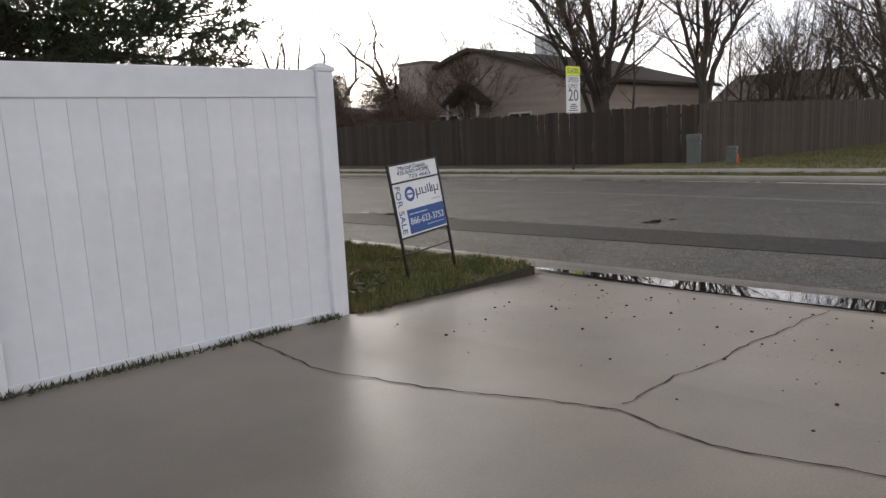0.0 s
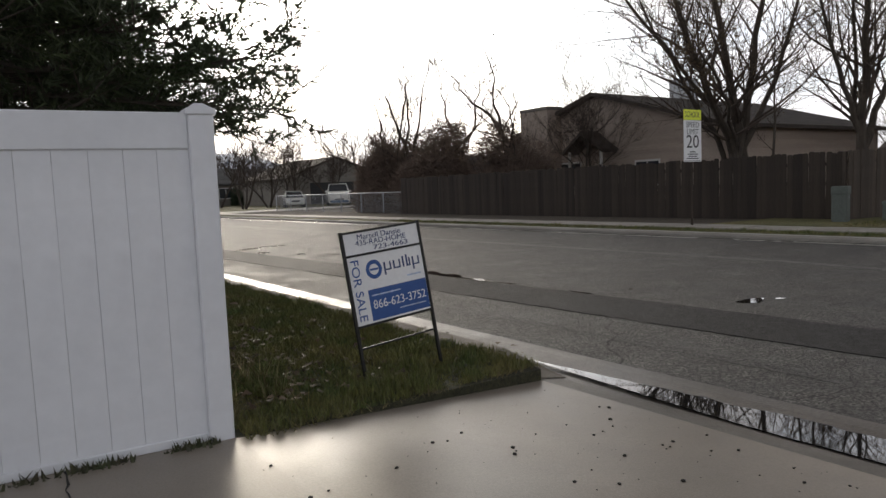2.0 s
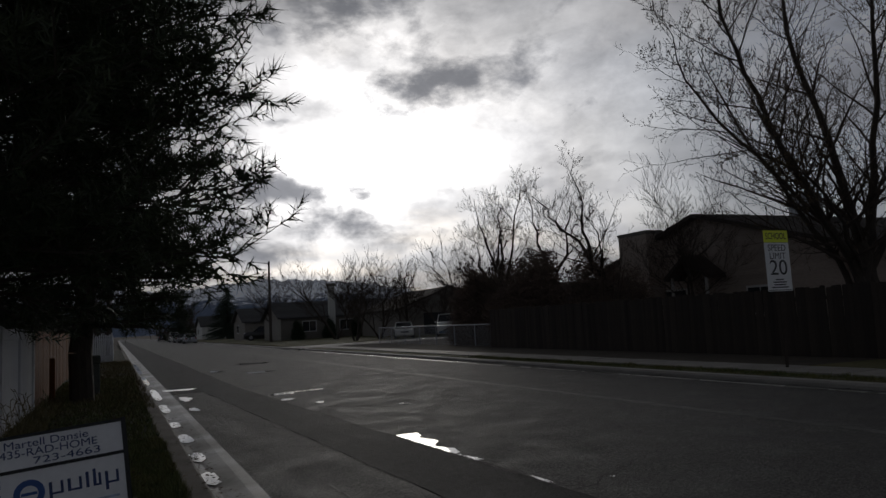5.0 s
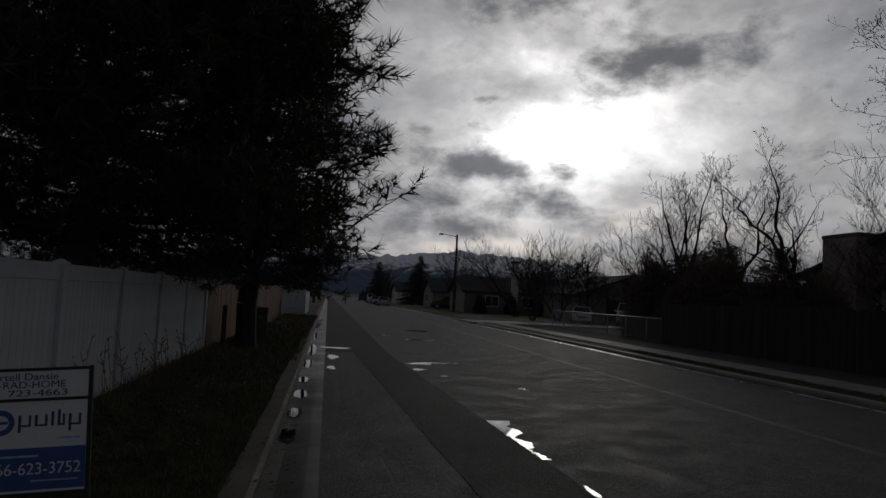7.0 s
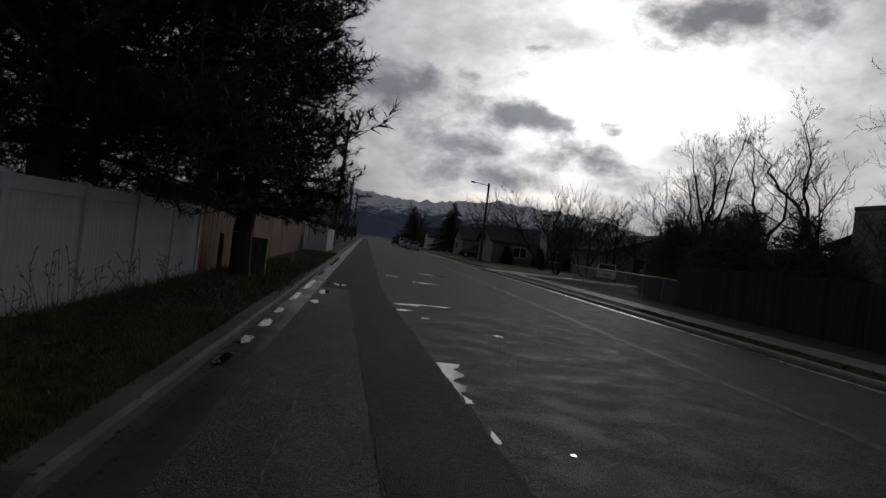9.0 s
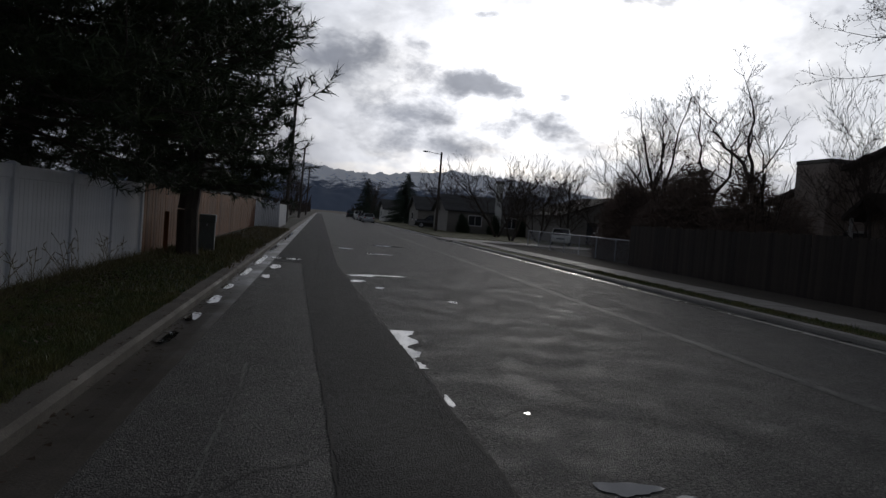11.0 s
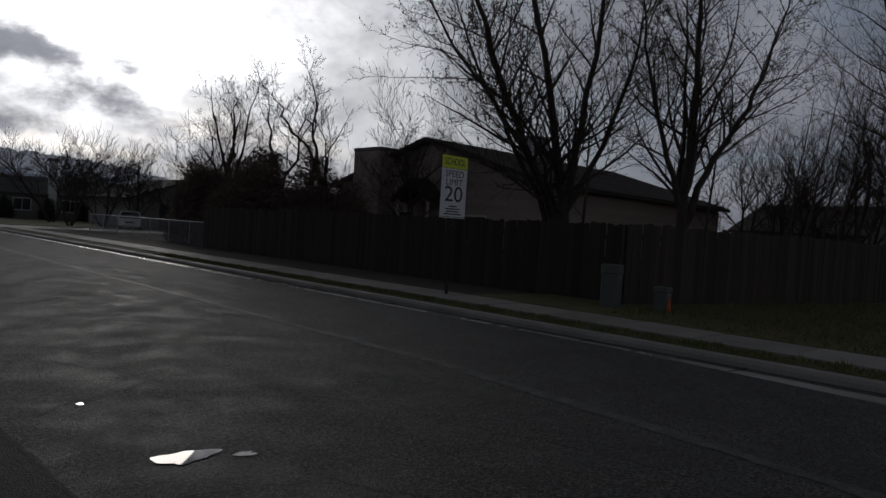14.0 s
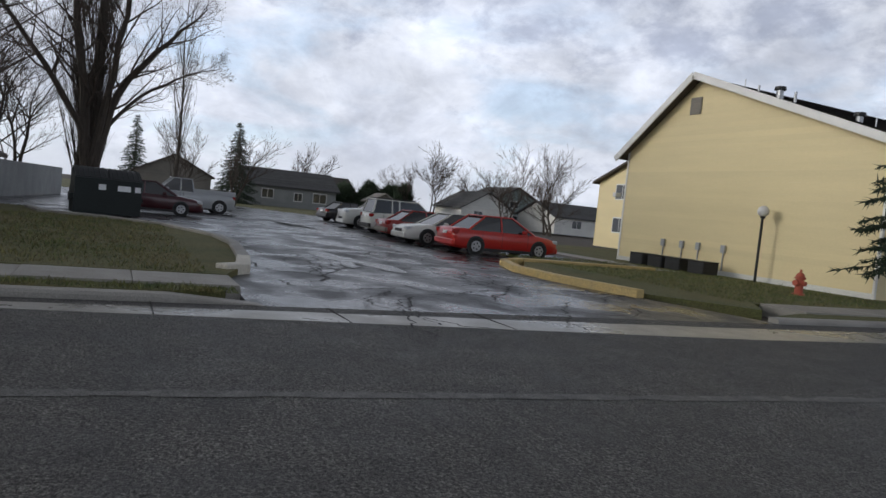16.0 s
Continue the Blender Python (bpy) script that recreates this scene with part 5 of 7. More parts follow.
limb_tree(24.0, 8.4, "tall budding bare tree behind the board fence", 23, [
    ([(0, 0, 0), (0, 0, 2.5), (0.3, 0, 5), (0.6, 0.2, 8), (0.9, 0.4, 11.5), (1, 0.5, 14)], 0.22),
    ([(0, 0, 2), (1.0, -0.3, 4), (2.6, -0.8, 6.5), (3.8, -1.2, 9), (4.5, -1.4, 12)], 0.15),
    ([(0, 0, 1.6), (0.7, 0.5, 4), (1.2, 0.9, 8), (1.5, 1.2, 12)], 0.13),
    ([(0, 0, 2.6), (-1.0, 0.4, 5), (-1.8, 0.8, 8), (-2.2, 1, 11)], 0.12)], buds=16000, reach=0.36)
limb_tree(33.0, 3.0, "large bare spreading tree beyond the fence end", 37, [
    ([(0, 0, 0), (-0.1, 0, 2.5), (-1.3, 0.4, 5), (-3, 1, 9), (-4.5, 1.5, 13)], 0.24),
    ([(0, 0, 0), (0.1, 0, 3), (0.2, 0.2, 8), (0.5, 0.3, 15)], 0.27),
    ([(0, 0, 2), (-0.6, -0.3, 6), (-1.4, -0.5, 11), (-1.8, -0.5, 15)], 0.16),
    ([(0, 0, 2.2), (0.9, -0.5, 5), (1.6, -0.9, 9), (2.0, -1.0, 13)], 0.14),
    ([(0, 0, 1.5), (-1.8, 0.5, 2.8), (-4, 1, 4.2)], 0.08)], reach=0.4)
limb_tree(37.0, 2.4, "bare spreading tree near the pale wall", 41, [
    ([(0, 0, 0), (0.1, 0, 3), (0.8, -0.2, 7), (2.6, -0.8, 11), (5, -1.5, 15)], 0.3),
    ([(0, 0, 1), (0.3, 0.2, 5), (0.6, 0.5, 10), (0.8, 0.7, 16)], 0.26),
    ([(0, 0, 2), (-0.5, 0.2, 6), (-1.0, 0.3, 12)], 0.2),
    ([(0, 0, 2.5), (1.5, -0.7, 5), (4, -1.6, 7.5)], 0.12)], reach=0.4)
for i, (x, y, h, lean) in enumerate(((26.4, 6.0, 7.5, 1.6), (27.3, 5.7, 9, 2.7), (28.1, 5.4, 8.5, 2.4), (29.1, 5.2, 9, 2.8), (30.0, 4.9, 8, 2.6), (30.9, 4.7, 8.5, 2.9), (19.5, 9.3, 7.5, -0.5), (23.0, 7.2, 7.5, 0.7))):
    limb_tree(x, y, "slim leaning bare sapling behind the fence", 60 + i, [([(0, 0, 0), (lean * 0.3, -0.1, h * 0.33), (lean * 0.65, -0.2, h * 0.66), (lean, -0.3, h)], 0.06)], reach=0.2, twiggy=0.6, bow=0.02)
limb_tree(17.0, 18.9, "crooked bare tree behind the dark fence", 51, [
    ([(0, 0, 0), (0, 0.6, 2), (0, 2.3, 4.1), (0.2, 4.4, 5.6), (0.3, 6.2, 7.2)], 0.14),
    ([(0, 1.7, 3.5), (0.3, 2.6, 5.5), (0.4, 3.1, 8.4)], 0.085),
    ([(0, 0.8, 2.2), (-0.3, 0.9, 4.2), (-0.4, 1.9, 6.0)], 0.06)], reach=0.33, bow=0.09, twiggy=0.7)
limb_tree(17.5, 29.0, "spreading bare tree above a brushy hedge", 52, [
    ([(0, 0, 0), (0, 0.3, 3), (0, 1.6, 5.4), (0, 3.2, 8.2)], 0.13),
    ([(0, 0, 2), (0, -0.9, 5), (0.2, -2.0, 8.2)], 0.1),
    ([(0, 0.3, 3), (0.2, 0.4, 6), (0, 0.3, 7.6)], 0.08)], reach=0.36, bow=0.09, twiggy=0.6)
limb_tree(18.0, 25.0, "spreading bare tree above a brushy hedge", 55, [
    ([(0, 0, 0), (0, 0.4, 3), (0, 1.3, 5.6), (0, 1.6, 7.6)], 0.11),
    ([(0, 0.2, 2), (0, -1.2, 4.8), (0, -1.8, 6.8)], 0.09)], reach=0.38, bow=0.1, twiggy=0.6)
limb_tree(19.0, 33.0, "bare tree behind the hedge", 56, [
    ([(0, 0, 0), (0, -0.3, 3), (0, -1.2, 5.6), (0, -1.6, 7.4)], 0.12), ([(0, 0, 2), (0, 1.3, 4.6), (0, 2.2, 7.0)], 0.1)], reach=0.45, bow=0.1)
bare_tree(20.2, 18.5, "small bare tree in front of the house wall", 57, 7.0, 0.09, 0.8, 2, 4, trunk_split=0.3)
for i, (x, y, h) in enumerate(((17.5, 55, 7.0), (20.5, 57, 7.5), (23.5, 58.5, 7.0), (27, 57, 6.5))):
    bare_tree(x, y, "small brown bare tree beside a driveway", 140 + i, h, 0.13, 0.85, 3, 3, kids=(4, 5), trunk_split=0.5)
for i, (x, y, h) in enumerate(((31.5, 9.6, 7), (33.5, 8.4, 7.5), (36.0, 9.5, 8))):
    bare_tree(x, y, "small bare tree between two houses", 160 + i, h, 0.12, 0.8, 2, 3, kids=(4, 5), trunk_split=0.4)
for i, (x, y, h) in enumerate(((39.5, 4.2, 11), (41.6, 3.4, 12), (46.2, 3.0, 12), (49, 1.4, 10), (44, 5.5, 12), (36.5, 7.0, 10))):
    bare_tree(x, y, "bare tree crowded behind the pale wall", 150 + i, h, 0.16, 0.7, 2, 3, kids=(4, 5), trunk_split=0.3)
bare_tree(19, 66, "bare tree in a front lawn", 71, 9, 0.16, 0.75, 2, 3, kids=(4, 5))
bare_tree(17, 84, "bare tree in a front lawn", 72, 8.5, 0.15, 0.7, 2, 3, kids=(4, 5))
bare_tree(33, 64, "pale budding tree behind a garage", 73, 11, 0.2, 0.8, 2, 3, kids=(4, 5))
bare_tree(30, 90, "bare leafless garden tree", 74, 9, 0.16, 0.8, 2, 3, kids=(4, 5))
bare_tree(40, 70, "bare leafless garden tree", 75, 10, 0.18, 0.8, 2, 3, kids=(4, 5))
for i, (x, y) in enumerate(((-4.5, 100), (-4, 125), (-5, 150), (-4, 185), (13, 190), (12.5, 160))):
    bare_tree(x, y, "bare street tree far down the road", 80 + i, 9.5, 0.18, 0.6, 1, 3, kids=(3, 4))
for i, (x, y, h) in enumerate(((43, 10.5, 8.5), (41, 7.0, 7.5), (47, 7.2, 9), (52, 6.5, 8), (38, 9.5, 8))):
    bare_tree(x, y, "bare garden tree in a back yard", 120 + i, h, 0.12, 0.8, 2, 3, kids=(4, 5), trunk_split=0.4)
far_trees = ((66, -13.6, 7), (96, -42, 8), (97, -47, 11), (96, -55, 9), (66, -42, 9), (75, -53, 8), (70, -50.5, 9.5), (110, -30, 9), (80, -10.5, 8))
for i, (x, y, h) in enumerate(far_trees):
    bare_tree(x, y, "bare rounded tree behind the car park", 90 + i, h, 0.15, 0.75, 2, 3, kids=(4, 5))


def poplar(x, y, h, r, seed, label, width):
    """A column of steep thin shoots round a short trunk."""
    rnd = random.Random(seed)
    root = thing("poplar_tree", Matrix.Translation((x, y, 0.1)), label, "tree", "bare trees")
    segs, big = [], []
    big.append((Vector((0, 0, -0.1)), Vector((0, 0, 1.5)), r, r * 0.8, 0))
    p, rr = Vector((0, 0, 1.5)), r * 0.8
    for i in range(8):
        q = p + Vector((rnd.gauss(0, 0.06), rnd.gauss(0, 0.06), (h - 1.5) / 8))
        big.append((p, q, rr, rr * 0.8, 0))
        p, rr = q, rr * 0.8
    for i in range(int(90 * width)):
        z0 = rnd.uniform(0.8, h * 0.75)
        a = rnd.uniform(0, 6.28)
        p = Vector((math.cos(a) * r * 0.7, math.sin(a) * r * 0.7, z0))
        d = Vector((math.cos(a) * 0.22, math.sin(a) * 0.22, 1)).normalized()
        ln, rr = rnd.uniform(0.2, 0.42) * h, rnd.uniform(0.012, 0.04)
        for k in range(5):
            d = (d + Vector((rnd.gauss(0, 0.05), rnd.gauss(0, 0.05), 0.06))).normalized()
            q = p + d * ln / 5
            segs.append((p, q, rr, rr * 0.75, 2))
            for j in range(3):
                a2 = rnd.uniform(0, 6.28)
                e = (d + Vector((math.cos(a2), math.sin(a2), 0.2)) * 0.35).normalized()
                segs.append((q, q + e * rnd.uniform(0.4, 1.1), rr * 0.4, 0.004, 3))
            p, rr = q, rr * 0.75
    tubes("trunk", big, bark, root, lambda lv: 9)
    tubes("crown", segs, bark, root, lambda lv: 3)


limb_tree(43.6, -2.7, "huge bare tree with wide spreading limbs by the car park", 39, [
    ([(0, 0, 0), (0, -0.8, 5), (0, -2.8, 8.5), (0.2, -5.4, 11.5)], 0.32),
    ([(0, -0.2, 3.5), (0, -2.2, 6), (0, -4.6, 7.6), (0, -6.4, 8.3)], 0.12),
    ([(0, 0, 0), (0, 0.6, 6), (0, 1.5, 12), (0, 2.5, 17)], 0.34),
    ([(0, 0, 3), (0, 2.5, 7), (0, 5.5, 11), (0, 7, 14)], 0.2),
    ([(0, 0, 2), (-0.6, -0.8, 7), (-1, -1.5, 13), (-1, -2, 17)], 0.24)], reach=0.38)
poplar(45, -2.4, 17, 0.75, 5, "massive bare poplar with dense upright shoots", 3.0)
poplar(56, -7.9, 15, 0.2, 6, "slim tall bare poplar beside the car park", 0.5)


def pine(seed, h, r_max, base_z, prof, whorl=0.26, per=8):
    """Trunk, whorls of long limbs and upturned shoots set all round with needles."""
    rnd = random.Random(seed)
    segs, shoots = [], []
    p = Vector((0, 0, -0.1))
    for i in range(12):
        q = Vector((rnd.gauss(0, 0.05), rnd.gauss(0, 0.05), h * (i + 1) / 12))
        segs.append((p, q, 0.27 * (1 - i / 12.5), 0.27 * (1 - (i + 1) / 12.5), 0))
        p = q
    z = base_z
    while z < h - 0.25:
        f = (z - base_z) / (h - base_z)
        for k in range(per):
            a = rnd.uniform(0, 6.28)
            ln = max(0.35, r_max * prof(f) * rnd.uniform(0.78, 1.0))
            p = Vector((0, 0, z))
            d = Vector((math.cos(a), math.sin(a), rnd.uniform(-0.12, 0.12) + 0.35 * f)).normalized()
            rr = 0.045 * (1 - f * 0.6)
            n = max(4, int(ln / 0.42))
            droop = -0.02 if f < 0.35 else 0.0
            for s in range(n):
                d = (d + Vector((rnd.gauss(0, 0.06), rnd.gauss(0, 0.06), droop + (0.09 if s > n * 0.65 else 0.0) + rnd.gauss(0, 0.03)))).normalized()
                q = p + d * ln / n
                segs.append((p, q, rr, rr * 0.86, 1))
                if s >= n * 0.15:
                    for side_s in (-1, 1):
                        side = d.cross(Vector((0, 0, 1))).normalized() * side_s
                        e = (d * rnd.uniform(0.5, 1.0) + side * rnd.uniform(0.2, 1.0) + Vector((0, 0, rnd.uniform(-0.55, 0.75)))).normalized()
                        o = p.lerp(q, rnd.random())
                        tl = rnd.uniform(0.45, 1.05)
                        tip = o + e * tl + Vector((0, 0, tl * 0.15))
                        segs.append((o, tip, 0.014, 0.005, 2))
                        for w in (0.3, 0.55, 0.8, 1.0):
                            b = o.lerp(tip, w)
                            e2 = (e * 0.8 + Vector((rnd.gauss(0, 0.55), rnd.gauss(0, 0.55), rnd.uniform(-0.1, 0.75)))).normalized()
                            shoots.append((b, b + e2 * rnd.uniform(0.2, 0.36), e2))
                p, rr = q, rr * 0.86
            shoots.append((p - d * 0.3, p, d))
        z += whorl * rnd.uniform(0.75, 1.2)
    rng_ = np.random.default_rng(seed)
    per_shoot = 20
    o = np.repeat(np.array([tuple(a) for a, b, d in shoots]), per_shoot, axis=0)
    t = np.repeat(np.array([tuple(b) for a, b, d in shoots]), per_shoot, axis=0)
    ax = np.repeat(np.array([tuple(d) for a, b, d in shoots]), per_shoot, axis=0)
    n = len(o)
    c = o + (t - o) * rng_.uniform(0, 1.05, (n, 1))
    v = rng_.normal(0, 1, (n, 3))
    v /= np.linalg.norm(v, axis=1, keepdims=True)
    e = ax * 0.85 + v * 0.9
    e /= np.linalg.norm(e, axis=1, keepdims=True)
    w = np.cross(e, rng_.normal(0, 1, (n, 3)))
    w /= np.linalg.norm(w, axis=1, keepdims=True)
    w *= 0.0105
    tri = np.stack([c - w, c + w, c + e * rng_.uniform(0.15, 0.28, (n, 1))], axis=1)
    return segs, tri


def pine_tree(x, y, seed, h, r, bz, label, prof, **kw):
    segs, tri = pine(seed, h, r, bz, prof, **kw)
    root = thing("pine_tree", Matrix.Translation((x, y, 0.08)), label, "tree", "pine trees")
    tubes("trunk", [s for s in segs if s[4] == 0], bark, root, lambda lv: 10)
    tubes("branchwork", [s for s in segs if s[4] > 0], bark, root, lambda lv: 4 if lv == 1 else 3)
    tri_mesh("needles", tri, needle, root)
    return root


dome = lambda f: (0.8 + 1.3 * f if f < 0.15 else 1.0) * (1 - f ** 3.0)
column = lambda f: min(1.0, 0.8 + 2.5 * f) * (1 - 0.8 * f ** 0.8)
pine_a = pine_tree(-3.5, 7.1, 5, 8.2, 4.25, 2.25, "large dark pine overhanging the white fence", dome, whorl=0.25, per=9)
pine_b = pine_tree(-2.0, 15.0, 9, 14, 2.8, 1.8, "tall dark pine on the verge with a bare lower trunk", column, whorl=0.36, per=8)
pine_tree(-9.8, 10.5, 6, 9.5, 4.2, 1.75, "dark pine in the garden behind the fence", dome, whorl=0.6, per=5)
pine_tree(-7.0, 18.0, 7, 13, 2.9, 1.8, "dark pine behind the cedar fence", column, whorl=0.5, per=7)


def spruce(x, y, h, r, seed, label, dens=1.0, bz=0.4, needle_len=0.16):
    rnd = random.Random(seed)
    root = thing("spruce_tree", Matrix.Translation((x, y, 0.1)), label, "tree", "conifers")
    bm = bmesh.new()
    rod(bm, (0, 0, -0.2), (0, 0, h * 0.95), 0.04 * r + 0.08, 0.02, 8)
    part("trunk", bm, bark, root)
    tri, segs = [], []
    z = bz
    while z < h:
        f = (z - bz) / (h - bz)
        ln0 = r * (1 - f) ** 0.9 + 0.1
        for k in range(int((9 + 5 * (1 - f)) * dens)):
            a = rnd.uniform(0, 6.28)
            ln = ln0 * rnd.uniform(0.7, 1.1)
            tip = Vector((math.cos(a) * ln, math.sin(a) * ln, z - ln * 0.28 + rnd.uniform(-0.1, 0.1)))
            o = Vector((0, 0, z))
            segs.append((o, tip, 0.02, 0.006, 1))
            n = max(3, int(ln / 0.13))
            for i in range(1, n + 1):
                c = o.lerp(tip, i / n)
                for j in range(7):
                    e = Vector((rnd.gauss(0, 1) + math.cos(a) * 0.6, rnd.gauss(0, 1) + math.sin(a) * 0.6, rnd.gauss(-0.35, 0.6))).normalized()
                    s = e.orthogonal().normalized() * 0.025
                    tri.append((tuple(c - s), tuple(c + s), tuple(c + e * needle_len * rnd.uniform(0.7, 1.6))))
        z += 0.2 + 0.012 * h
    tubes("branchwork", segs, bark, root, lambda lv: 3)
    tri_mesh("needles", tri, needle_blue, root)


spruce(13.25, -24.3, 6.8, 1.5, 3, "ragged dark spruce at the corner of the yellow apartments", 0.55, 1.3, 0.2)
spruce(84, -16.4, 9.2, 2.7, 4, "dark conical spruce between houses", 0.8, 0.4, 0.3)
spruce(100, -6, 10, 2.4, 5, "dark conical spruce behind houses", 0.7, 0.4, 0.3)
spruce(17.0, 128, 9.5, 4.6, 6, "broad dark evergreen tree by the street", 0.9, 0.8, 0.35)
spruce(12.5, 172, 10, 4.4, 8, "broad dark evergreen tree far down the street", 0.7, 0.6, 0.4)


def shrub(name, pos, size, n, material, seed, label, leaf=0.12, group="", thin=0.13):
    """A mass of thin shoots or leaf clumps with an uneven outline."""
    rnd = random.Random(seed)
    root = thing(name, Matrix.Translation(pos), label, "shrub", group)
    tri, segs = [], []
    for i in range(n):
        while True:
            p = Vector((rnd.uniform(-1, 1), rnd.uniform(-1, 1), rnd.uniform(0, 1)))
            lim = 0.75 + 0.5 * noise.noise((p.x * 1.7 + seed, p.y * 1.7, p.z * 1.7))
            if p.x * p.x + p.y * p.y + p.z * p.z < lim:
                break
        c = Vector((p.x * size[0], p.y * size[1], p.z * size[2]))
        for j in range(3):
            e = Vector((rnd.gauss(0, 1), rnd.gauss(0, 1), rnd.gauss(0.4, 0.8))).normalized()
            s = e.orthogonal().normalized() * leaf * thin
            tri.append((tuple(c - s), tuple(c + s), tuple(c + e * leaf * rnd.uniform(1, 2.5))))
    for i in range(40):
        a, b = rnd.uniform(-0.5, 0.5), rnd.uniform(-0.5, 0.5)
        segs.append((Vector((a * size[0] * 0.4, b * size[1] * 0.4, -0.1)), Vector((a * size[0] * 1.6, b * size[1] * 1.6, size[2] * rnd.uniform(0.5, 0.95))), 0.025, 0.006, 1))
    tubes("stemwork", segs, bark, root, lambda lv: 3)
    tri_mesh("foliage", tri, material, root)


shrub("brush_hedge", (17.2, 30.6, 0.1), (1.9, 3.4, 5.2), 9500, shrub_mat, 2, "tall brown leafless brushy hedge", 0.28, thin=0.06)
shrub("brush_hedge", (17.0, 25.4, 0.1), (1.8, 3.6, 5.0), 9500, shrub_mat, 3, "tall brown leafless brush behind the fence", 0.28, thin=0.06)
shrub("brush_hedge", (17.0, 20.2, 0.1), (1.6, 3.2, 4.2), 7500, shrub_mat, 4, "brown leafless brush behind the fence", 0.26, thin=0.06)
for i, (x, y) in enumerate(((96, -33), (96, -36.5), (95, -39.6), (97, -42))):
    shrub("juniper", (x, y, 0.1), (2.6, 2.3, 4.6 + 0.4 * (i % 2)), 3500, evergreen, 20 + i, "round dark green juniper bush", 0.4, "junipers")
for i, x in enumerate((17.6, 21.4, 24.6, 27.4)):
    shrub("evergreen_bush", (x, 76.8, 0.1), (0.75, 0.7, 2.3), 1200, evergreen, 30 + i, "upright dark evergreen bush by a house wall", 0.22, "bushes by the house")
for i, (x, y, h, n) in enumerate(((-2.62, 3.3, 1.0, 7), (-2.6, 4.6, 0.7, 6), (-2.6, 5.6, 1.1, 9), (-2.6, 6.9, 0.8, 6), (-2.62, 8.6, 1.0, 9), (-2.62, 10.8, 0.9, 8))):
    rnd = random.Random(200 + i)
    root = thing("dead_weed", Matrix.Translation((x, y, 0.1)), "dead brown weed stalks against the white fence", "weed", "dead weeds")
    for k in range(n):
        segs = []
        p, d = Vector((rnd.uniform(-0.15, 0.15), rnd.uniform(-0.3, 0.3), -0.01)), Vector((rnd.gauss(0, 0.2), rnd.gauss(0, 0.3), 1)).normalized()
        for q_ in range(5):
            d = (d + Vector((rnd.gauss(0, 0.12), rnd.gauss(0, 0.2), -0.03))).normalized()
            q = p + d * rnd.uniform(0.08, 0.2) * h
            segs.append((p, q, 0.0045, 0.0035, 1))
            if q_ > 1:
                segs.append((q, q + Vector((rnd.gauss(0, 0.05), rnd.gauss(0, 0.06), 0.05)), 0.009, 0.002, 1))
            p = q
        tubes("stalk", segs, blade_dry, root, lambda lv: 3)


# ---- houses ----
def lap_wall(name, length, top, material, parent, m, lap=0.18, thick=0.02, single=False):
    """Overlapping boards on a wall that runs along local x from 0 to length; top(x) is the wall's height there."""
    n = 24
    zmax = max(top(length * i / n) for i in range(n + 1))
    z, joined = 0.0, bmesh.new()
    while z < zmax - 0.02:
        xs = [length * i / 120 for i in range(121) if top(length * i / 120) > z + lap * 0.5]
        if len(xs) > 1:
            x0, x1 = xs[0], xs[-1]
            z1 = min(z + lap, zmax)
            bm = bmesh.new() if single else joined
            pts = [(x0, z), (x1, z), (x1, z1), (x0, z1)]
            fr = [bm.verts.new(m @ Vector((x, -thick if zz == z else -0.004, zz))) for x, zz in pts]
            bk = [bm.verts.new(m @ Vector((x, 0.01, zz))) for x, zz in pts]
            bm.faces.new(fr)
            for i in range(4):
                bm.faces.new((fr[i], bk[i], bk[(i + 1) % 4], fr[(i + 1) % 4]))
            if single:
                part("siding_board", bm, material, parent)
        z += lap
    if single:
        joined.free()
        return None
    return part(name, joined, material, parent)


def window(parent, m, w, h, trim=white_trim):
    """A framed window with two panes on a wall whose outside is local -y; m sets its lower left corner."""
    win = part("window", cube(-0.05, w + 0.05, -0.03, 0.03, -0.05, h + 0.05, 0, m), trim, parent)
    for i in range(2):
        part("pane", cube(i * w / 2 + 0.03, (i + 1) * w / 2 - 0.03, -0.036, -0.028, 0.04, h - 0.04, 0, m), window_glass, win)
    return win


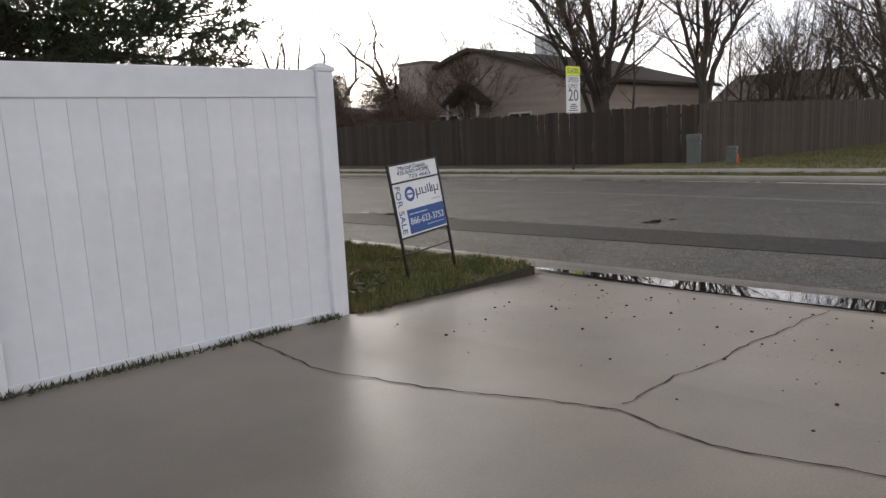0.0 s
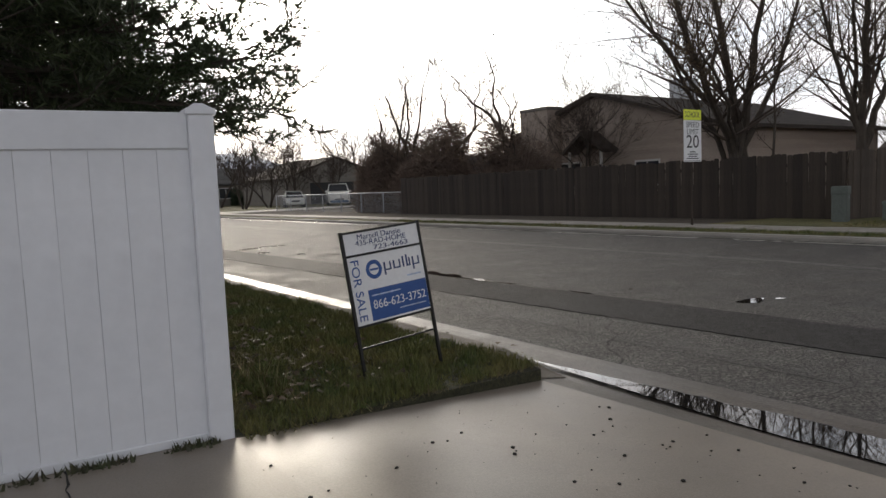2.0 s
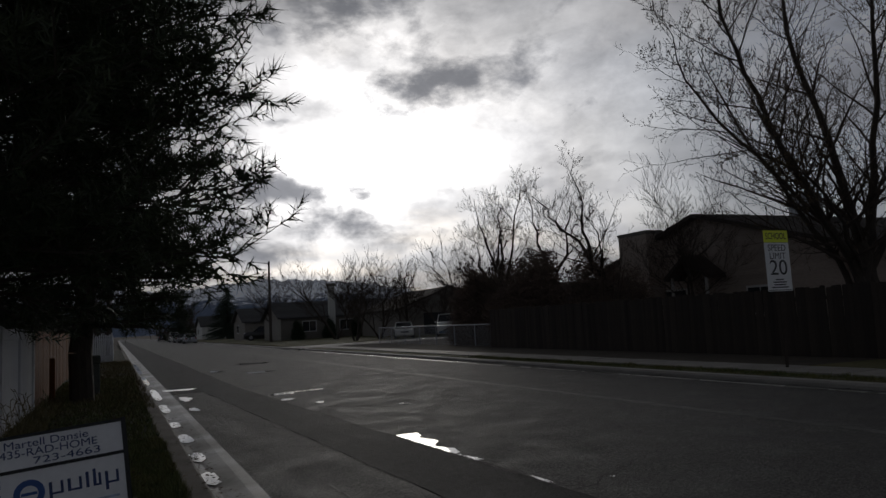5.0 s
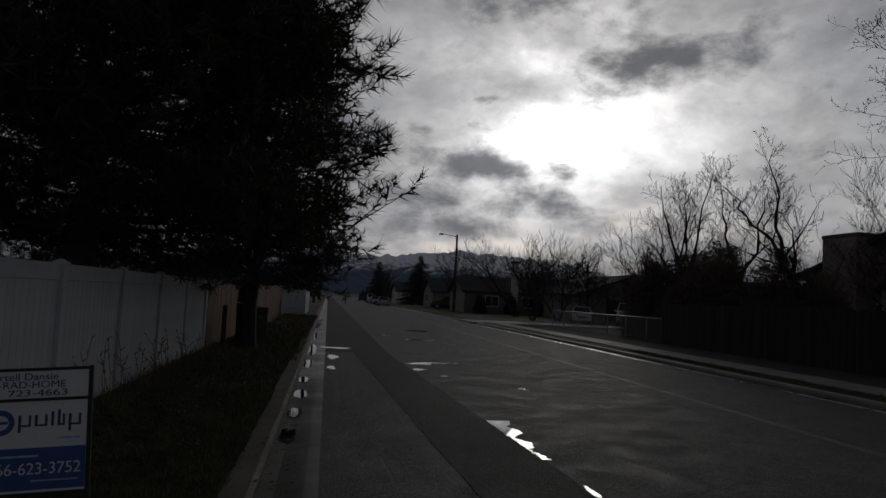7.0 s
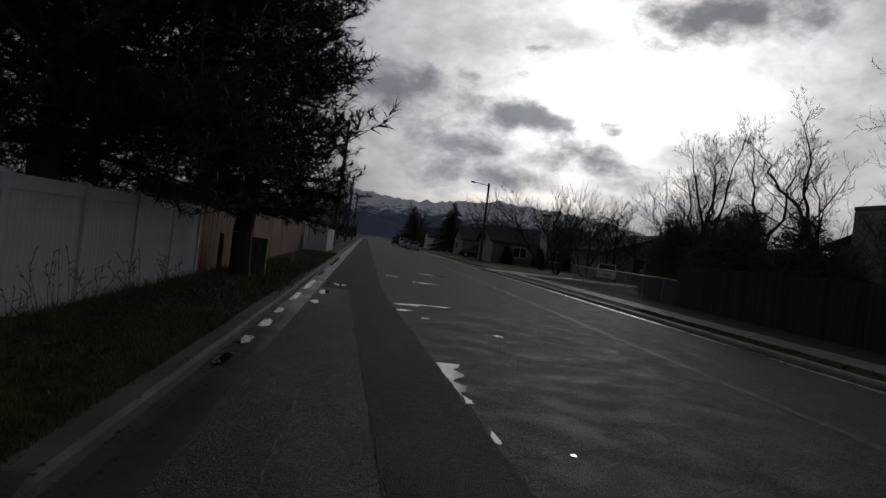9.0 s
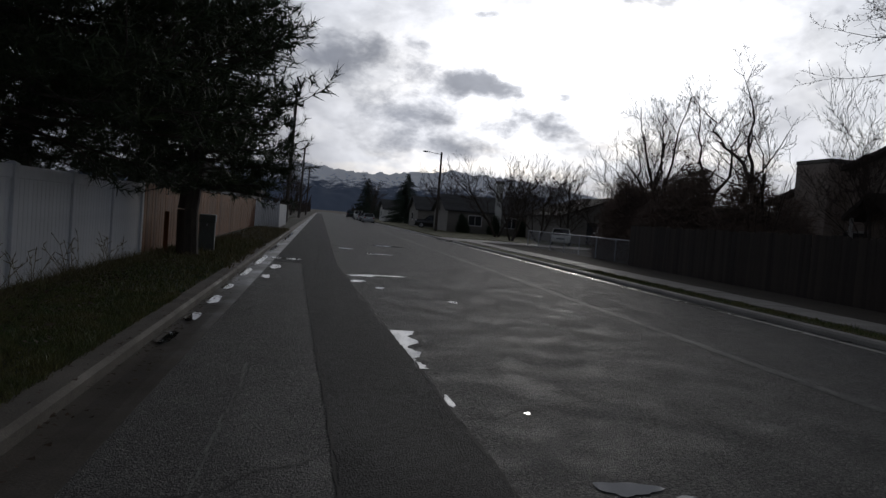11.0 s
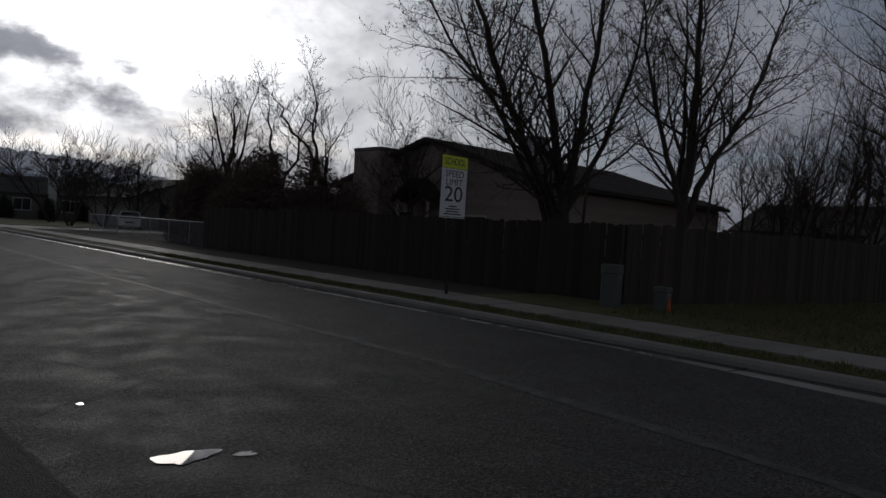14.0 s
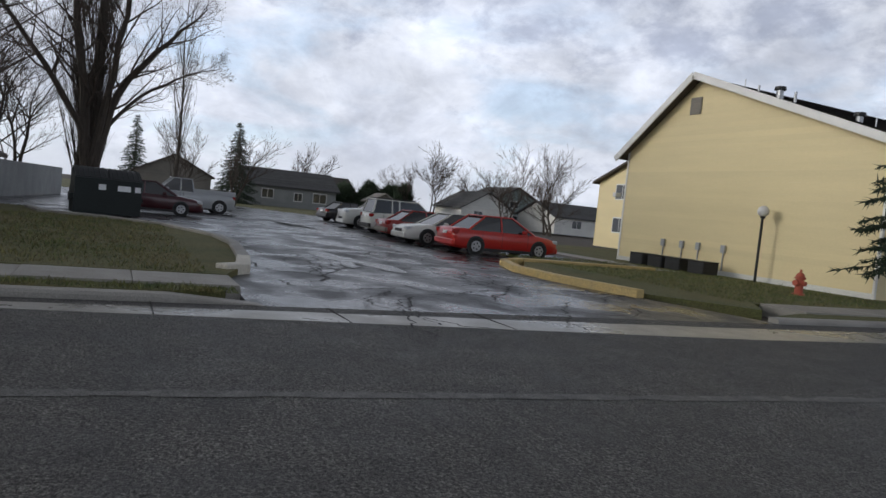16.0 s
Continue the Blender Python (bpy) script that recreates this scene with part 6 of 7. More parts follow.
def gable_roof(parent, x0, x1, y0, y1, ze, zr, material, over=0.4, along="x", thick=0.16, ridge=None):
    """Two slopes; the ridge runs along x or y."""
    r = ridge if ridge is not None else ((y0 + y1) / 2 if along == "x" else (x0 + x1) / 2)
    for s in (0, 1):
        e = (y0, y1)[s] if along == "x" else (x0, x1)[s]
        k = (zr - ze) / abs(r - e)
        o = e + (over if e > r else -over)
        zo = ze - k * over
        bm = bmesh.new()
        if along == "x":
            q = [(x0 - over, r, zr), (x1 + over, r, zr), (x1 + over, o, zo), (x0 - over, o, zo)]
        else:
            q = [(r, y0 - over, zr), (r, y1 + over, zr), (o, y1 + over, zo), (o, y0 - over, zo)]
        lo = [bm.verts.new(p) for p in q]
        hi = [bm.verts.new((p[0], p[1], p[2] + thick)) for p in q]
        bm.faces.new(hi)
        bm.faces.new(lo[::-1])
        for i in range(4):
            bm.faces.new((lo[i], lo[(i + 1) % 4], hi[(i + 1) % 4], hi[i]))
        bmesh.ops.recalc_face_normals(bm, faces=bm.faces[:])
        slope = part("roof_slope", bm, material, parent)
        # shingle courses
        n = max(4, int(abs(o - r) / 0.34))
        bm = bmesh.new()
        for i in range(n):
            a, b = i / n, (i + 1) / n - 0.004
            pa = [q[0][j] + (q[3][j] - q[0][j]) * a for j in range(3)]
            pb = [q[0][j] + (q[3][j] - q[0][j]) * b for j in range(3)]
            pc = [q[1][j] + (q[2][j] - q[1][j]) * b for j in range(3)]
            pd = [q[1][j] + (q[2][j] - q[1][j]) * a for j in range(3)]
            t0, t1 = thick + 0.004, thick + 0.022
            bm.faces.new([bm.verts.new((p[0], p[1], p[2] + t)) for p, t in ((pa, t0), (pb, t1), (pc, t1), (pd, t0))])
        part("shingle_field", bm, material, slope)


def house(name, x0, x1, y0, y1, ze, zr, wall_m, roof_m, label, along="x", group="houses", wins=(), door=None, base=0.1, ridge=None, single=False, lap=0.2, garage=None):
    root = thing(name, Matrix.Translation((0, 0, base)), label, "house", group)
    if along == "x":
        r = ridge if ridge is not None else (y0 + y1) / 2
        pts = [(y0, 0), (y1, 0), (y1, ze), (r, zr), (y0, ze)]
        bm = bmesh.new()
        a = [bm.verts.new((x0, y, z)) for y, z in pts]
        b = [bm.verts.new((x1, y, z)) for y, z in pts]
    else:
        r = ridge if ridge is not None else (x0 + x1) / 2
        pts = [(x0, 0), (x1, 0), (x1, ze), (r, zr), (x0, ze)]
        bm = bmesh.new()
        a = [bm.verts.new((x, y0, z)) for x, z in pts]
        b = [bm.verts.new((x, y1, z)) for x, z in pts]
    bm.faces.new(a)
    bm.faces.new(b[::-1])
    for i in range(5):
        bm.faces.new((a[i], a[(i + 1) % 5], b[(i + 1) % 5], b[i]))
    bmesh.ops.recalc_face_normals(bm, faces=bm.faces[:])
    part("wall_core", bm, wall_m, root)
    gable = lambda lo, hi, rr: (lambda s: ze + (zr - ze) * (s / (rr - lo) if s < rr - lo else (hi - lo - s) / (hi - rr)))
    turn = {"-y": (Matrix.Translation((x0, y0, 0)), x1 - x0), "-x": (Matrix.Translation((x0, y1, 0)) @ Matrix.Rotation(radians(-90), 4, "Z"), y1 - y0),
            "+y": (Matrix.Translation((x1, y1, 0)) @ Matrix.Rotation(radians(180), 4, "Z"), x1 - x0), "+x": (Matrix.Translation((x1, y0, 0)) @ Matrix.Rotation(radians(90), 4, "Z"), y1 - y0)}
    for side, (m, ln) in turn.items():
        if side in ("+x",):
            continue
        end = (side in ("-x", "+x")) == (along == "x")
        if end:
            lo, hi = (y0, y1) if along == "x" else (x0, x1)
            rr = r
            if side in ("-x", "+y"):
                lo, hi, rr = -hi, -lo, -r
            top = gable(lo, hi, rr)
        else:
            top = lambda s: ze
        lap_wall("siding", ln, top, wall_m, root, m, lap, single=single and end)
        for c in (0.0, ln):
            part("corner_board", cube(c - 0.05, c + 0.05, -0.035, 0.02, 0, ze - 0.02, 0, m), white_trim if single else wall_m, root)
    gable_roof(root, x0, x1, y0, y1, ze, zr, roof_m, 0.45, along, ridge=ridge)
    for side, s, z, w, h in wins:
        window(root, turn[side][0] @ Matrix.Translation((s, 0, z)), w, h)
    if door:
        side, s, w, h = door
        d = part("door", cube(s, s + w, -0.04, 0.02, 0.1, h, 0.004, turn[side][0]), white_trim, root)
        part("door_handle", cube(s + w - 0.12, s + w - 0.07, -0.07, -0.04, 1.0, 1.05, 0, turn[side][0]), steel, d)
    if garage:
        side, s, w, h = garage
        g = part("garage_door", cube(s, s + w, -0.035, 0.02, 0.0, h, 0.004, turn[side][0]), dark_plastic, root)
        for k in range(4):
            part("garage_panel", cube(s + 0.05, s + w - 0.05, -0.045, -0.034, 0.04 + k * h / 4, (k + 1) * h / 4 - 0.03, 0.003, turn[side][0]), dark_plastic, g)
    return root, turn


h1, _ = house("neighbour_house", 22.3, 36.5, 13.0, 26.4, 3.4, 5.35, beige_siding, shingle, "beige lap-sided house with a brown roof and rooftop cooler", "x", ridge=19.7,
              wins=(("-x", 4.0, 1.0, 1.6, 1.2), ("-x", 9.0, 1.0, 1.3, 1.1)))
bm = cube(21.35, 22.32, 22.1, 24.1, -0.1, 4.95, 0.02)
ch = part("chimney", bm, beige_siding, h1, "tall siding-clad chimney")
part("chimney_cap", cube(21.3, 22.37, 22.05, 24.15, 4.95, 5.12, 0.02), tan_siding, ch)
for k in range(23):
    part("siding_board", cube(21.328, 21.35, 22.1, 24.1, 0.1 + k * 0.21, 0.1 + k * 0.21 + 0.2, 0), beige_siding, ch)
bm = cube(29.9, 31.1, 20.0, 21.1, 5.0, 6.75, 0.03)
cooler = part("roof_cooler", bm, steel, h1, "grey metal evaporative cooler on the ridge")
for k in range(6):
    part("louvre", cube(29.88, 29.9, 20.1, 21.0, 5.8 + k * 0.13, 5.88 + k * 0.13), steel, cooler)
gable_roof(h1, 21.3, 22.3, 18.6, 20.8, 2.7, 3.5, shingle, 0.15, "x")
for y in (18.7, 20.7):
    bm = bmesh.new()
    rod(bm, (21.4, y, -0.1), (21.4, y, 2.72), 0.07, 0.07, 8)
    part("porch_post", bm, white_trim, h1)

# house with a chimney down the street
h2, _ = house("ranch_house", 16.0, 31.0, 78, 88, 2.6, 4.4, tan_siding, shingle_grey, "low tan ranch house with a tall chimney", "x",
              wins=(("-y", 2.5, 0.9, 1.6, 1.2), ("-y", 7.0, 0.9, 1.6, 1.2)), door=("-y", 10.0, 1.0, 2.1))
bm = cube(21.6, 22.3, 77.3, 78.0, -0.1, 6.1, 0.02)
ch = part("chimney", bm, white_siding, h2, "slender pale chimney")
part("chimney_cap", cube(21.45, 22.45, 77.2, 78.1, 6.1, 6.4, 0.02), tan_siding, ch)
house("garage_house", 24.5, 35.5, 62, 74, 2.7, 4.7, tan_siding, shingle, "tan house with an open dark garage", "y", wins=(), garage=("-y", 2.5, 5.0, 2.2))
house("back_house", 48, 58, 9.5, 17, 2.7, 4.6, tan_siding, shingle, "tan house in the next street behind the back yards", "y", wins=(("-x", 2.5, 1, 1.3, 1.1),))
house("back_house", 62, 71, 6.2, 11.5, 2.6, 4.7, white_siding, shingle, "pale gabled house in the next street", "x", wins=(("-x", 1.5, 1, 1.3, 1.1),))
house("corner_house", 38, 50, 55, 66, 2.6, 4.6, white_siding, shingle_grey, "pale house behind a driveway", "x", wins=(("-x", 3, 1, 1.5, 1.1),))
house("street_house", 15.5, 27, 100, 110, 2.6, 4.5, tan_siding, shingle_grey, "low tan house along the street", "x", wins=(("-x", 3, 1, 1.5, 1.1),))
house("street_house", 14.5, 27, 145, 156, 2.6, 4.6, white_siding, shingle_grey, "pale house far down the street", "x", wins=(("-x", 3, 1, 1.5, 1.1),))
house("side_house", -13, -4.3, 54, 64, 2.6, 4.6, tan_siding, shingle, "beige house behind a white picket fence", "y", wins=(("-y", 6.5, 1.0, 1.0, 1.1),), door=("-y", 5.2, 0.9, 2.1))
# houses behind the car park
house("grey_house", 88, 97, -29.5, -18.2, 2.6, 4.6, grey_siding, shingle_grey, "long low grey house with white-framed windows", "y", wins=(("-x", 2.0, 1.0, 1.4, 1.1), ("-x", 6.0, 0.9, 1.0, 1.0), ("-x", 8.4, 0.9, 1.7, 1.2)))
house("tan_house", 92, 102, -14.6, -6.0, 2.8, 5.0, tan_siding, shingle, "tan gabled house behind the car park", "x", wins=(("-x", 5, 1, 1.2, 1.1),))
house("tan_house", 104, 114, -37, -30, 2.8, 5.0, tan_siding, shingle, "beige house behind grey house", "y", wins=(("-x", 2, 1, 1.3, 1.1),))
house("shed", 86, 89, -37.0, -33.8, 2.0, 2.9, tan_siding, tan_siding, "small tan garden shed", "x", group="sheds")
house("white_house", 90, 99, -57, -48.6, 2.5, 4.9, white_siding, shingle_grey, "white gabled house with grey roof", "x", wins=(("-x", 2, 1, 1.4, 1.1),))
house("green_house", 97, 107, -66, -57.5, 4.4, 6.4, green_siding, shingle_grey, "two-storey green-grey house behind the car park", "x", wins=(("-x", 3, 3.2, 1.6, 1.1), ("-x", 3, 0.9, 1.6, 1.1)))
house("white_house", 84, 94, -72, -60.5, 2.5, 4.4, white_siding, shingle_grey, "small white house with a gable front", "y", wins=(("-x", 3, 1, 1.6, 1.1), ("-x", 7, 1, 1.2, 1.1)))

# yellow apartments
apt, turns = house("apartment_building", 14.7, 26.95, -46, -25.45, 5.0, 7.85, yellow_siding, shingle, "two-storey apartment building in pale yellow lap siding", "y", base=0.12, ridge=23.0, single=True, lap=0.215)
m = turns["+y"][0]
vent = part("gable_vent", cube(3.55, 4.15, -0.05, 0.0, 6.45, 7.15, 0, m), tan_siding, apt, "slatted gable vent")
for k in range(8):
    part("slat", cube(3.6, 4.1, -0.075, -0.05, 6.49 + k * 0.08, 6.54 + k * 0.08, 0, m), tan_siding, vent)
part("foundation", cube(-0.02, 12.27, -0.05, -0.015, -0.1, 0.2, 0, m), white_siding, apt)
for s, z in ((2.9, 1.05), (4.0, 1.05), (4.9, 1.05), (6.2, 1.05)):
    part("meter_box", cube(s - 0.1, s + 0.1, -0.12, -0.02, z - 0.15, z + 0.15, 0.01, m), steel, apt)
    part("conduit", cube(s - 0.02, s + 0.02, -0.06, -0.02, 0.2, z - 0.15, 0, m), steel, apt)
for (x_a, z_a, x_b, z_b) in ((26.95 + 0.45, 4.68, 23.0, 8.0), (14.7 - 0.45, 4.85, 23.0, 8.0)):
    a, b = Vector((x_a, -24.98, z_a)), Vector((x_b, -24.98, z_b))
    mm = Matrix.Translation(a) @ (b - a).to_track_quat("X", "Z").to_matrix().to_4x4()
    part("barge_board", cube(0, (b - a).length, -0.03, 0.03, -0.16, 0.12, 0.005, mm), white_trim, apt)
for x, z, r, h in ((19.9, 6.75, 0.22, 0.5), (20.9, 7.15, 0.07, 0.4), (19.2, 6.5, 0.09, 0.6), (16.6, 5.65, 0.2, 0.35), (16.0, 5.45, 0.05, 0.45), (21.6, 7.4, 0.03, 0.5)):
    bm = bmesh.new()
    rod(bm, (x, -26.4, z - 0.2), (x, -26.4, z + h), r * 0.6, r * 0.6, 10)
    v = part("roof_vent", bm, steel, apt)
    if r > 0.15:
        bm = bmesh.new()
        rod(bm, (x, -26.4, z + h), (x, -26.4, z + h + 0.12), r, r * 0.9, 12)
        part("vent_cap", bm, black_steel, v)
bm = cube(27.05, 27.3, -25.3, -25.0, 2.9, 3.1, 0.02)
part("wall_light", bm, white_trim, apt)
house("apartment_building", 33.5, 45.5, -52, -38.2, 5.0, 7.4, yellow_siding, shingle, "second yellow apartment block behind the lawn", "y", base=0.12, lap=0.3,
      wins=(("-x", 1.2, 1.2, 1.6, 1.1), ("-x", 1.2, 3.6, 1.6, 1.1), ("+y", 2.0, 1.2, 1.5, 1.1), ("+y", 2.0, 3.7, 1.5, 1.1), ("+y", 7.5, 1.2, 1.7, 1.1), ("+y", 7.5, 3.7, 1.7, 1.1)))


# ---- vehicles ----
def car(name, m, body_m, label, L=4.5, W=1.75, H=1.42, kind="sedan", trim_m=None):
    """A car along local x, nose at +x, on the ground at z 0."""
    root = thing(name, m, label, "truck" if kind == "pickup" else "car", "parked vehicles")
    g, belt = 0.2, 0.62 * H
    hood = 0.60 * H if kind == "sedan" else 0.66 * H
    tail = {"sedan": 0.64 * H, "suv": 0.6 * H, "pickup": 0.6 * H}[kind]
    x0, x1 = -L / 2, L / 2
    # lower body: sections along the length (x, half width, low, shoulder, top)
    sec = [(x0, 0.80, g + 0.14, 0.42 * H, tail - 0.16), (x0 + 0.06, 0.90, g + 0.04, 0.44 * H, tail - 0.04), (x0 + 0.35, 0.97, g, 0.46 * H, tail), (x0 + 0.9, 1.0, g, 0.47 * H, belt if kind != "pickup" else tail),
           (0.0, 1.0, g, 0.47 * H, belt), (x1 - 1.5, 1.0, g, 0.47 * H, belt - 0.01), (x1 - 1.1, 0.99, g, 0.46 * H, hood), (x1 - 0.45, 0.95, g, 0.44 * H, hood - 0.07), (x1 - 0.08, 0.86, g + 0.03, 0.4 * H, hood - 0.17), (x1, 0.74, g + 0.14, 0.36 * H, hood - 0.26)]
    bm = bmesh.new()
    rings = []
    for x, w, lo, sh, tp in sec:
        w *= W / 2
        pts = [(-w * 0.9, lo), (-w, lo + 0.1), (-w, sh), (-w * 0.95, tp - 0.03), (-w * 0.86, tp), (w * 0.86, tp), (w * 0.95, tp - 0.03), (w, sh), (w, lo + 0.1), (w * 0.9, lo)]
        rings.append([bm.verts.new((x, y, z)) for y, z in pts])
    for a, b in zip(rings, rings[1:]):
        for i in range(10):
            bm.faces.new((a[i], a[(i + 1) % 10], b[(i + 1) % 10], b[i]))
    bm.faces.new(rings[0][::-1])
    bm.faces.new(rings[-1])
    bmesh.ops.recalc_face_normals(bm, faces=bm.faces[:])
    body = part("body", bm, body_m, root, smooth=False)
    for f in body.data.polygons:
        f.use_smooth = True
    # cabin: glass house under a painted roof
    if kind == "sedan":
        cab = [(x0 + 0.55, belt), (x0 + 1.25, H - 0.03), (x1 - 2.1, H), (x1 - 1.15, belt - 0.02)]
    elif kind == "suv":
        cab = [(x0 + 0.12, belt), (x0 + 0.3, H - 0.02), (x1 - 2.0, H), (x1 - 1.2, belt)]
    else:
        cab = [(x0 + 2.3, belt), (x0 + 2.42, H - 0.02), (x1 - 2.0, H), (x1 - 1.3, belt)]
    wb, wt = W / 2 * 0.93, W / 2 * 0.74
    bm = bmesh.new()
    lo = [bm.verts.new((x, s * wb, z - 0.03)) for x, z in (cab[0], cab[3]) for s in (-1, 1)]
    hi = [bm.verts.new((x, s * wt, z - 0.035)) for x, z in (cab[1], cab[2]) for s in (-1, 1)]
    for q in ((lo[0], lo[2], hi[2], hi[0]), (lo[3], lo[1], hi[1], hi[3]), (lo[1], lo[0], hi[0], hi[1]), (lo[2], lo[3], hi[3], hi[2]), (hi[0], hi[2], hi[3], hi[1])):
        bm.faces.new(q)
    bmesh.ops.recalc_face_normals(bm, faces=bm.faces[:])
    part("glass", bm, car_glass, root)
    bm = bmesh.new()
    box(bm, cab[1][0] - 0.06, cab[2][0] + 0.08, -wt - 0.02, wt + 0.02, H - 0.06, H, 0.022)
    part("roof", bm, body_m, root)
    pil = [(cab[0], cab[1]), (cab[3], cab[2])]
    mid = (cab[1][0] + cab[2][0]) / 2 + 0.1
    pil.append(((mid, belt), (mid, H - 0.03)))
    if kind == "suv":
        q = cab[1][0] + 0.85
        pil.append(((q, belt), (q, H - 0.03)))
    for s in (-1, 1):
        for (xa, za), (xb, zb) in pil:
            bm = bmesh.new()
            rod(bm, (xa, s * (wb + 0.004), za - 0.02), (xb, s * (wt + 0.008), zb - 0.02), 0.04, 0.035, 6)
            part("pillar", bm, body_m, root)
        bm = bmesh.new()
        box(bm, x1 - 1.75, x1 - 1.58, s * (W / 2 + 0.08) - 0.08, s * (W / 2 + 0.08) + 0.08, belt - 0.02, belt + 0.12, 0.03)
        part("mirror", bm, body_m, root)
        part("headlight", cube(x1 - 0.28, x1 - 0.02, s * W * 0.34 - 0.17, s * W * 0.34 + 0.17, hood - 0.27, hood - 0.13, 0.03), lamp_clear, root)
        part("tail_light", cube(x0 - 0.012, x0 + 0.2, s * W * 0.385 - 0.12, s * W * 0.385 + 0.12, tail - 0.24, tail - 0.06, 0.02), lamp_red, root)
        part("door_handle", cube(mid - 0.45, mid - 0.27, s * (W / 2 + 0.012) - 0.012, s * (W / 2 + 0.012) + 0.012, belt - 0.14, belt - 0.11, 0.004), body_m, root)
        for xs in (mid + 0.02, x1 - 1.45, cab[0][0] + 0.55):
            part("door_seam", cube(xs, xs + 0.012, s * (W / 2 + 0.001) - 0.004, s * (W / 2 + 0.001) + 0.004, g + 0.15, belt - 0.05), dark_plastic, root)
        part("sill", cube(x0 + 0.9, x1 - 1.0, s * (W / 2 - 0.03) - 0.04, s * (W / 2 - 0.03) + 0.04, g - 0.03, g + 0.07, 0.01), dark_plastic, root)
    bt = trim_m or body_m
    part("rear_bumper", cube(x0 - 0.06, x0 + 0.12, -W * 0.45, W * 0.45, g + 0.1, g + 0.3, 0.03), bt, root)
    part("front_bumper", cube(x1 - 0.16, x1 + 0.05, -W * 0.4, W * 0.4, g + 0.06, g + 0.26, 0.03), bt, root)
    part("grille", cube(x1 - 0.02, x1 + 0.015, -W * 0.2, W * 0.2, g + 0.28, g + 0.4, 0.005), dark_plastic, root)
    part("number_plate", cube(x0 - 0.022, x0 - 0.008, -0.16, 0.16, tail - 0.26, tail - 0.14), white_plate, root)
    r = 0.32 if kind == "sedan" else 0.37
    for xw in (x0 + 0.87, x1 - 0.93):
        for s in (-1, 1):
            bm = bmesh.new()
            y = s * (W / 2 - 0.1)
            rod(bm, (xw, y - 0.115, r), (xw, y + 0.115, r), r, r, 24)
            bmesh.ops.bevel(bm, geom=[e for e in bm.edges if e.calc_length() < 0.15], offset=0.02, segments=1, affect="EDGES")
            wheel = part("wheel", bm, rubber, root)
            bm = bmesh.new()
            rod(bm, (xw, y + s * 0.1, r), (xw, y + s * 0.125, r), r * 0.64, r * 0.6, 20)
            rim = part("rim", bm, alloy, wheel)
            # dark discs on the rim stand in for the shade in its holes
            for k in range(5):
                a = k * 1.2566
                bm = bmesh.new()
                rod(bm, (xw + math.cos(a) * r * 0.35, y + s * 0.118, r + math.sin(a) * r * 0.35), (xw + math.cos(a) * r * 0.35, y + s * 0.128, r + math.sin(a) * r * 0.35), r * 0.11, r * 0.11, 8)
                part("rim_opening", bm, dark_plastic, wheel)
            bm = bmesh.new()
            rod(bm, (xw, s * (W / 2 - 0.02), r + 0.01), (xw, s * (W / 2 + 0.006), r + 0.01), r * 1.14, r * 1.14, 24)
            part("wheel_arch", bm, dark_plastic, root)
    if kind == "pickup":
        part("bed_floor", cube(x0 + 0.1, x0 + 2.2, -W * 0.4, W * 0.4, tail + 0.002, tail + 0.012), dark_plastic, root)
        for s in (-1, 1):
            part("bed_side", cube(x0 + 0.05, x0 + 2.3, s * W * 0.46 - 0.04, s * W * 0.46 + 0.04, tail - 0.05, tail + 0.2, 0.02), body_m, root)
        part("tailgate", cube(x0 + 0.0, x0 + 0.08, -W * 0.44, W * 0.44, tail - 0.1, tail + 0.2, 0.02), body_m, root)
    if kind == "suv":
        for s in (-1, 1):
            bm = bmesh.new()
            rod(bm, (cab[1][0] + 0.1, s * wt * 0.9, H + 0.05), (cab[2][0] - 0.1, s * wt * 0.9, H + 0.05), 0.02, n=6)
            part("roof_rail", bm, dark_plastic, root)
    return root


red = paint("red_car_paint", (0.50, 0.025, 0.018))
dark_red = paint("dark_red_paint", (0.30, 0.03, 0.022))
maroon = paint("maroon_paint", (0.06, 0.012, 0.016))
white_p = paint("white_car_paint", (0.66, 0.65, 0.60))
silver_p = paint("silver_car_paint", (0.42, 0.43, 0.44))
black_p = paint("black_car_paint", (0.02, 0.018, 0.02))
blue_p = paint("blue_car_paint", (0.07, 0.13, 0.22))
Z = 0.055
car("sedan", pose(24.22, -17.35, Z, 0, 0, -90), red, "bright red four-door sedan parked in the first bay", 4.5, 1.78, 1.47)
car("sedan", pose(27.75, -17.1, Z, 0, 0, 90), white_p, "older white sedan parked nose out", 4.9, 1.85, 1.42)
car("sedan", pose(31.0, -17.3, Z, 0, 0, -90), dark_red, "older dark red sedan with a tan bumper", 4.5, 1.7, 1.36, trim_m=tan_siding)
car("sport_utility", pose(35.2, -18.0, Z, 0, 0, -90), white_p, "white sport utility vehicle with dark windows and roof rails", 4.6, 1.8, 1.78, "suv", dark_plastic)
car("sport_utility", pose(40.0, -18.2, Z, 0, 0, 90), white_p, "white pickup-like vehicle parked nose out", 4.7, 1.85, 1.75, "suv")
car("sedan", pose(49.0, -19.2, Z, 0, 0, -78), black_p, "dark sedan parked across the far bays", 4.4, 1.72, 1.42)
car("sedan", pose(36.0, -5.6, Z, 0, 0, -95), maroon, "dark maroon hatchback parked behind the dumpster", 4.4, 1.75, 1.5)
car("pickup_truck", pose(43.5, -7.6, Z, 0, 0, 92), silver_p, "silver pickup truck parked behind the dumpster", 5.4, 1.9, 1.85, "pickup")
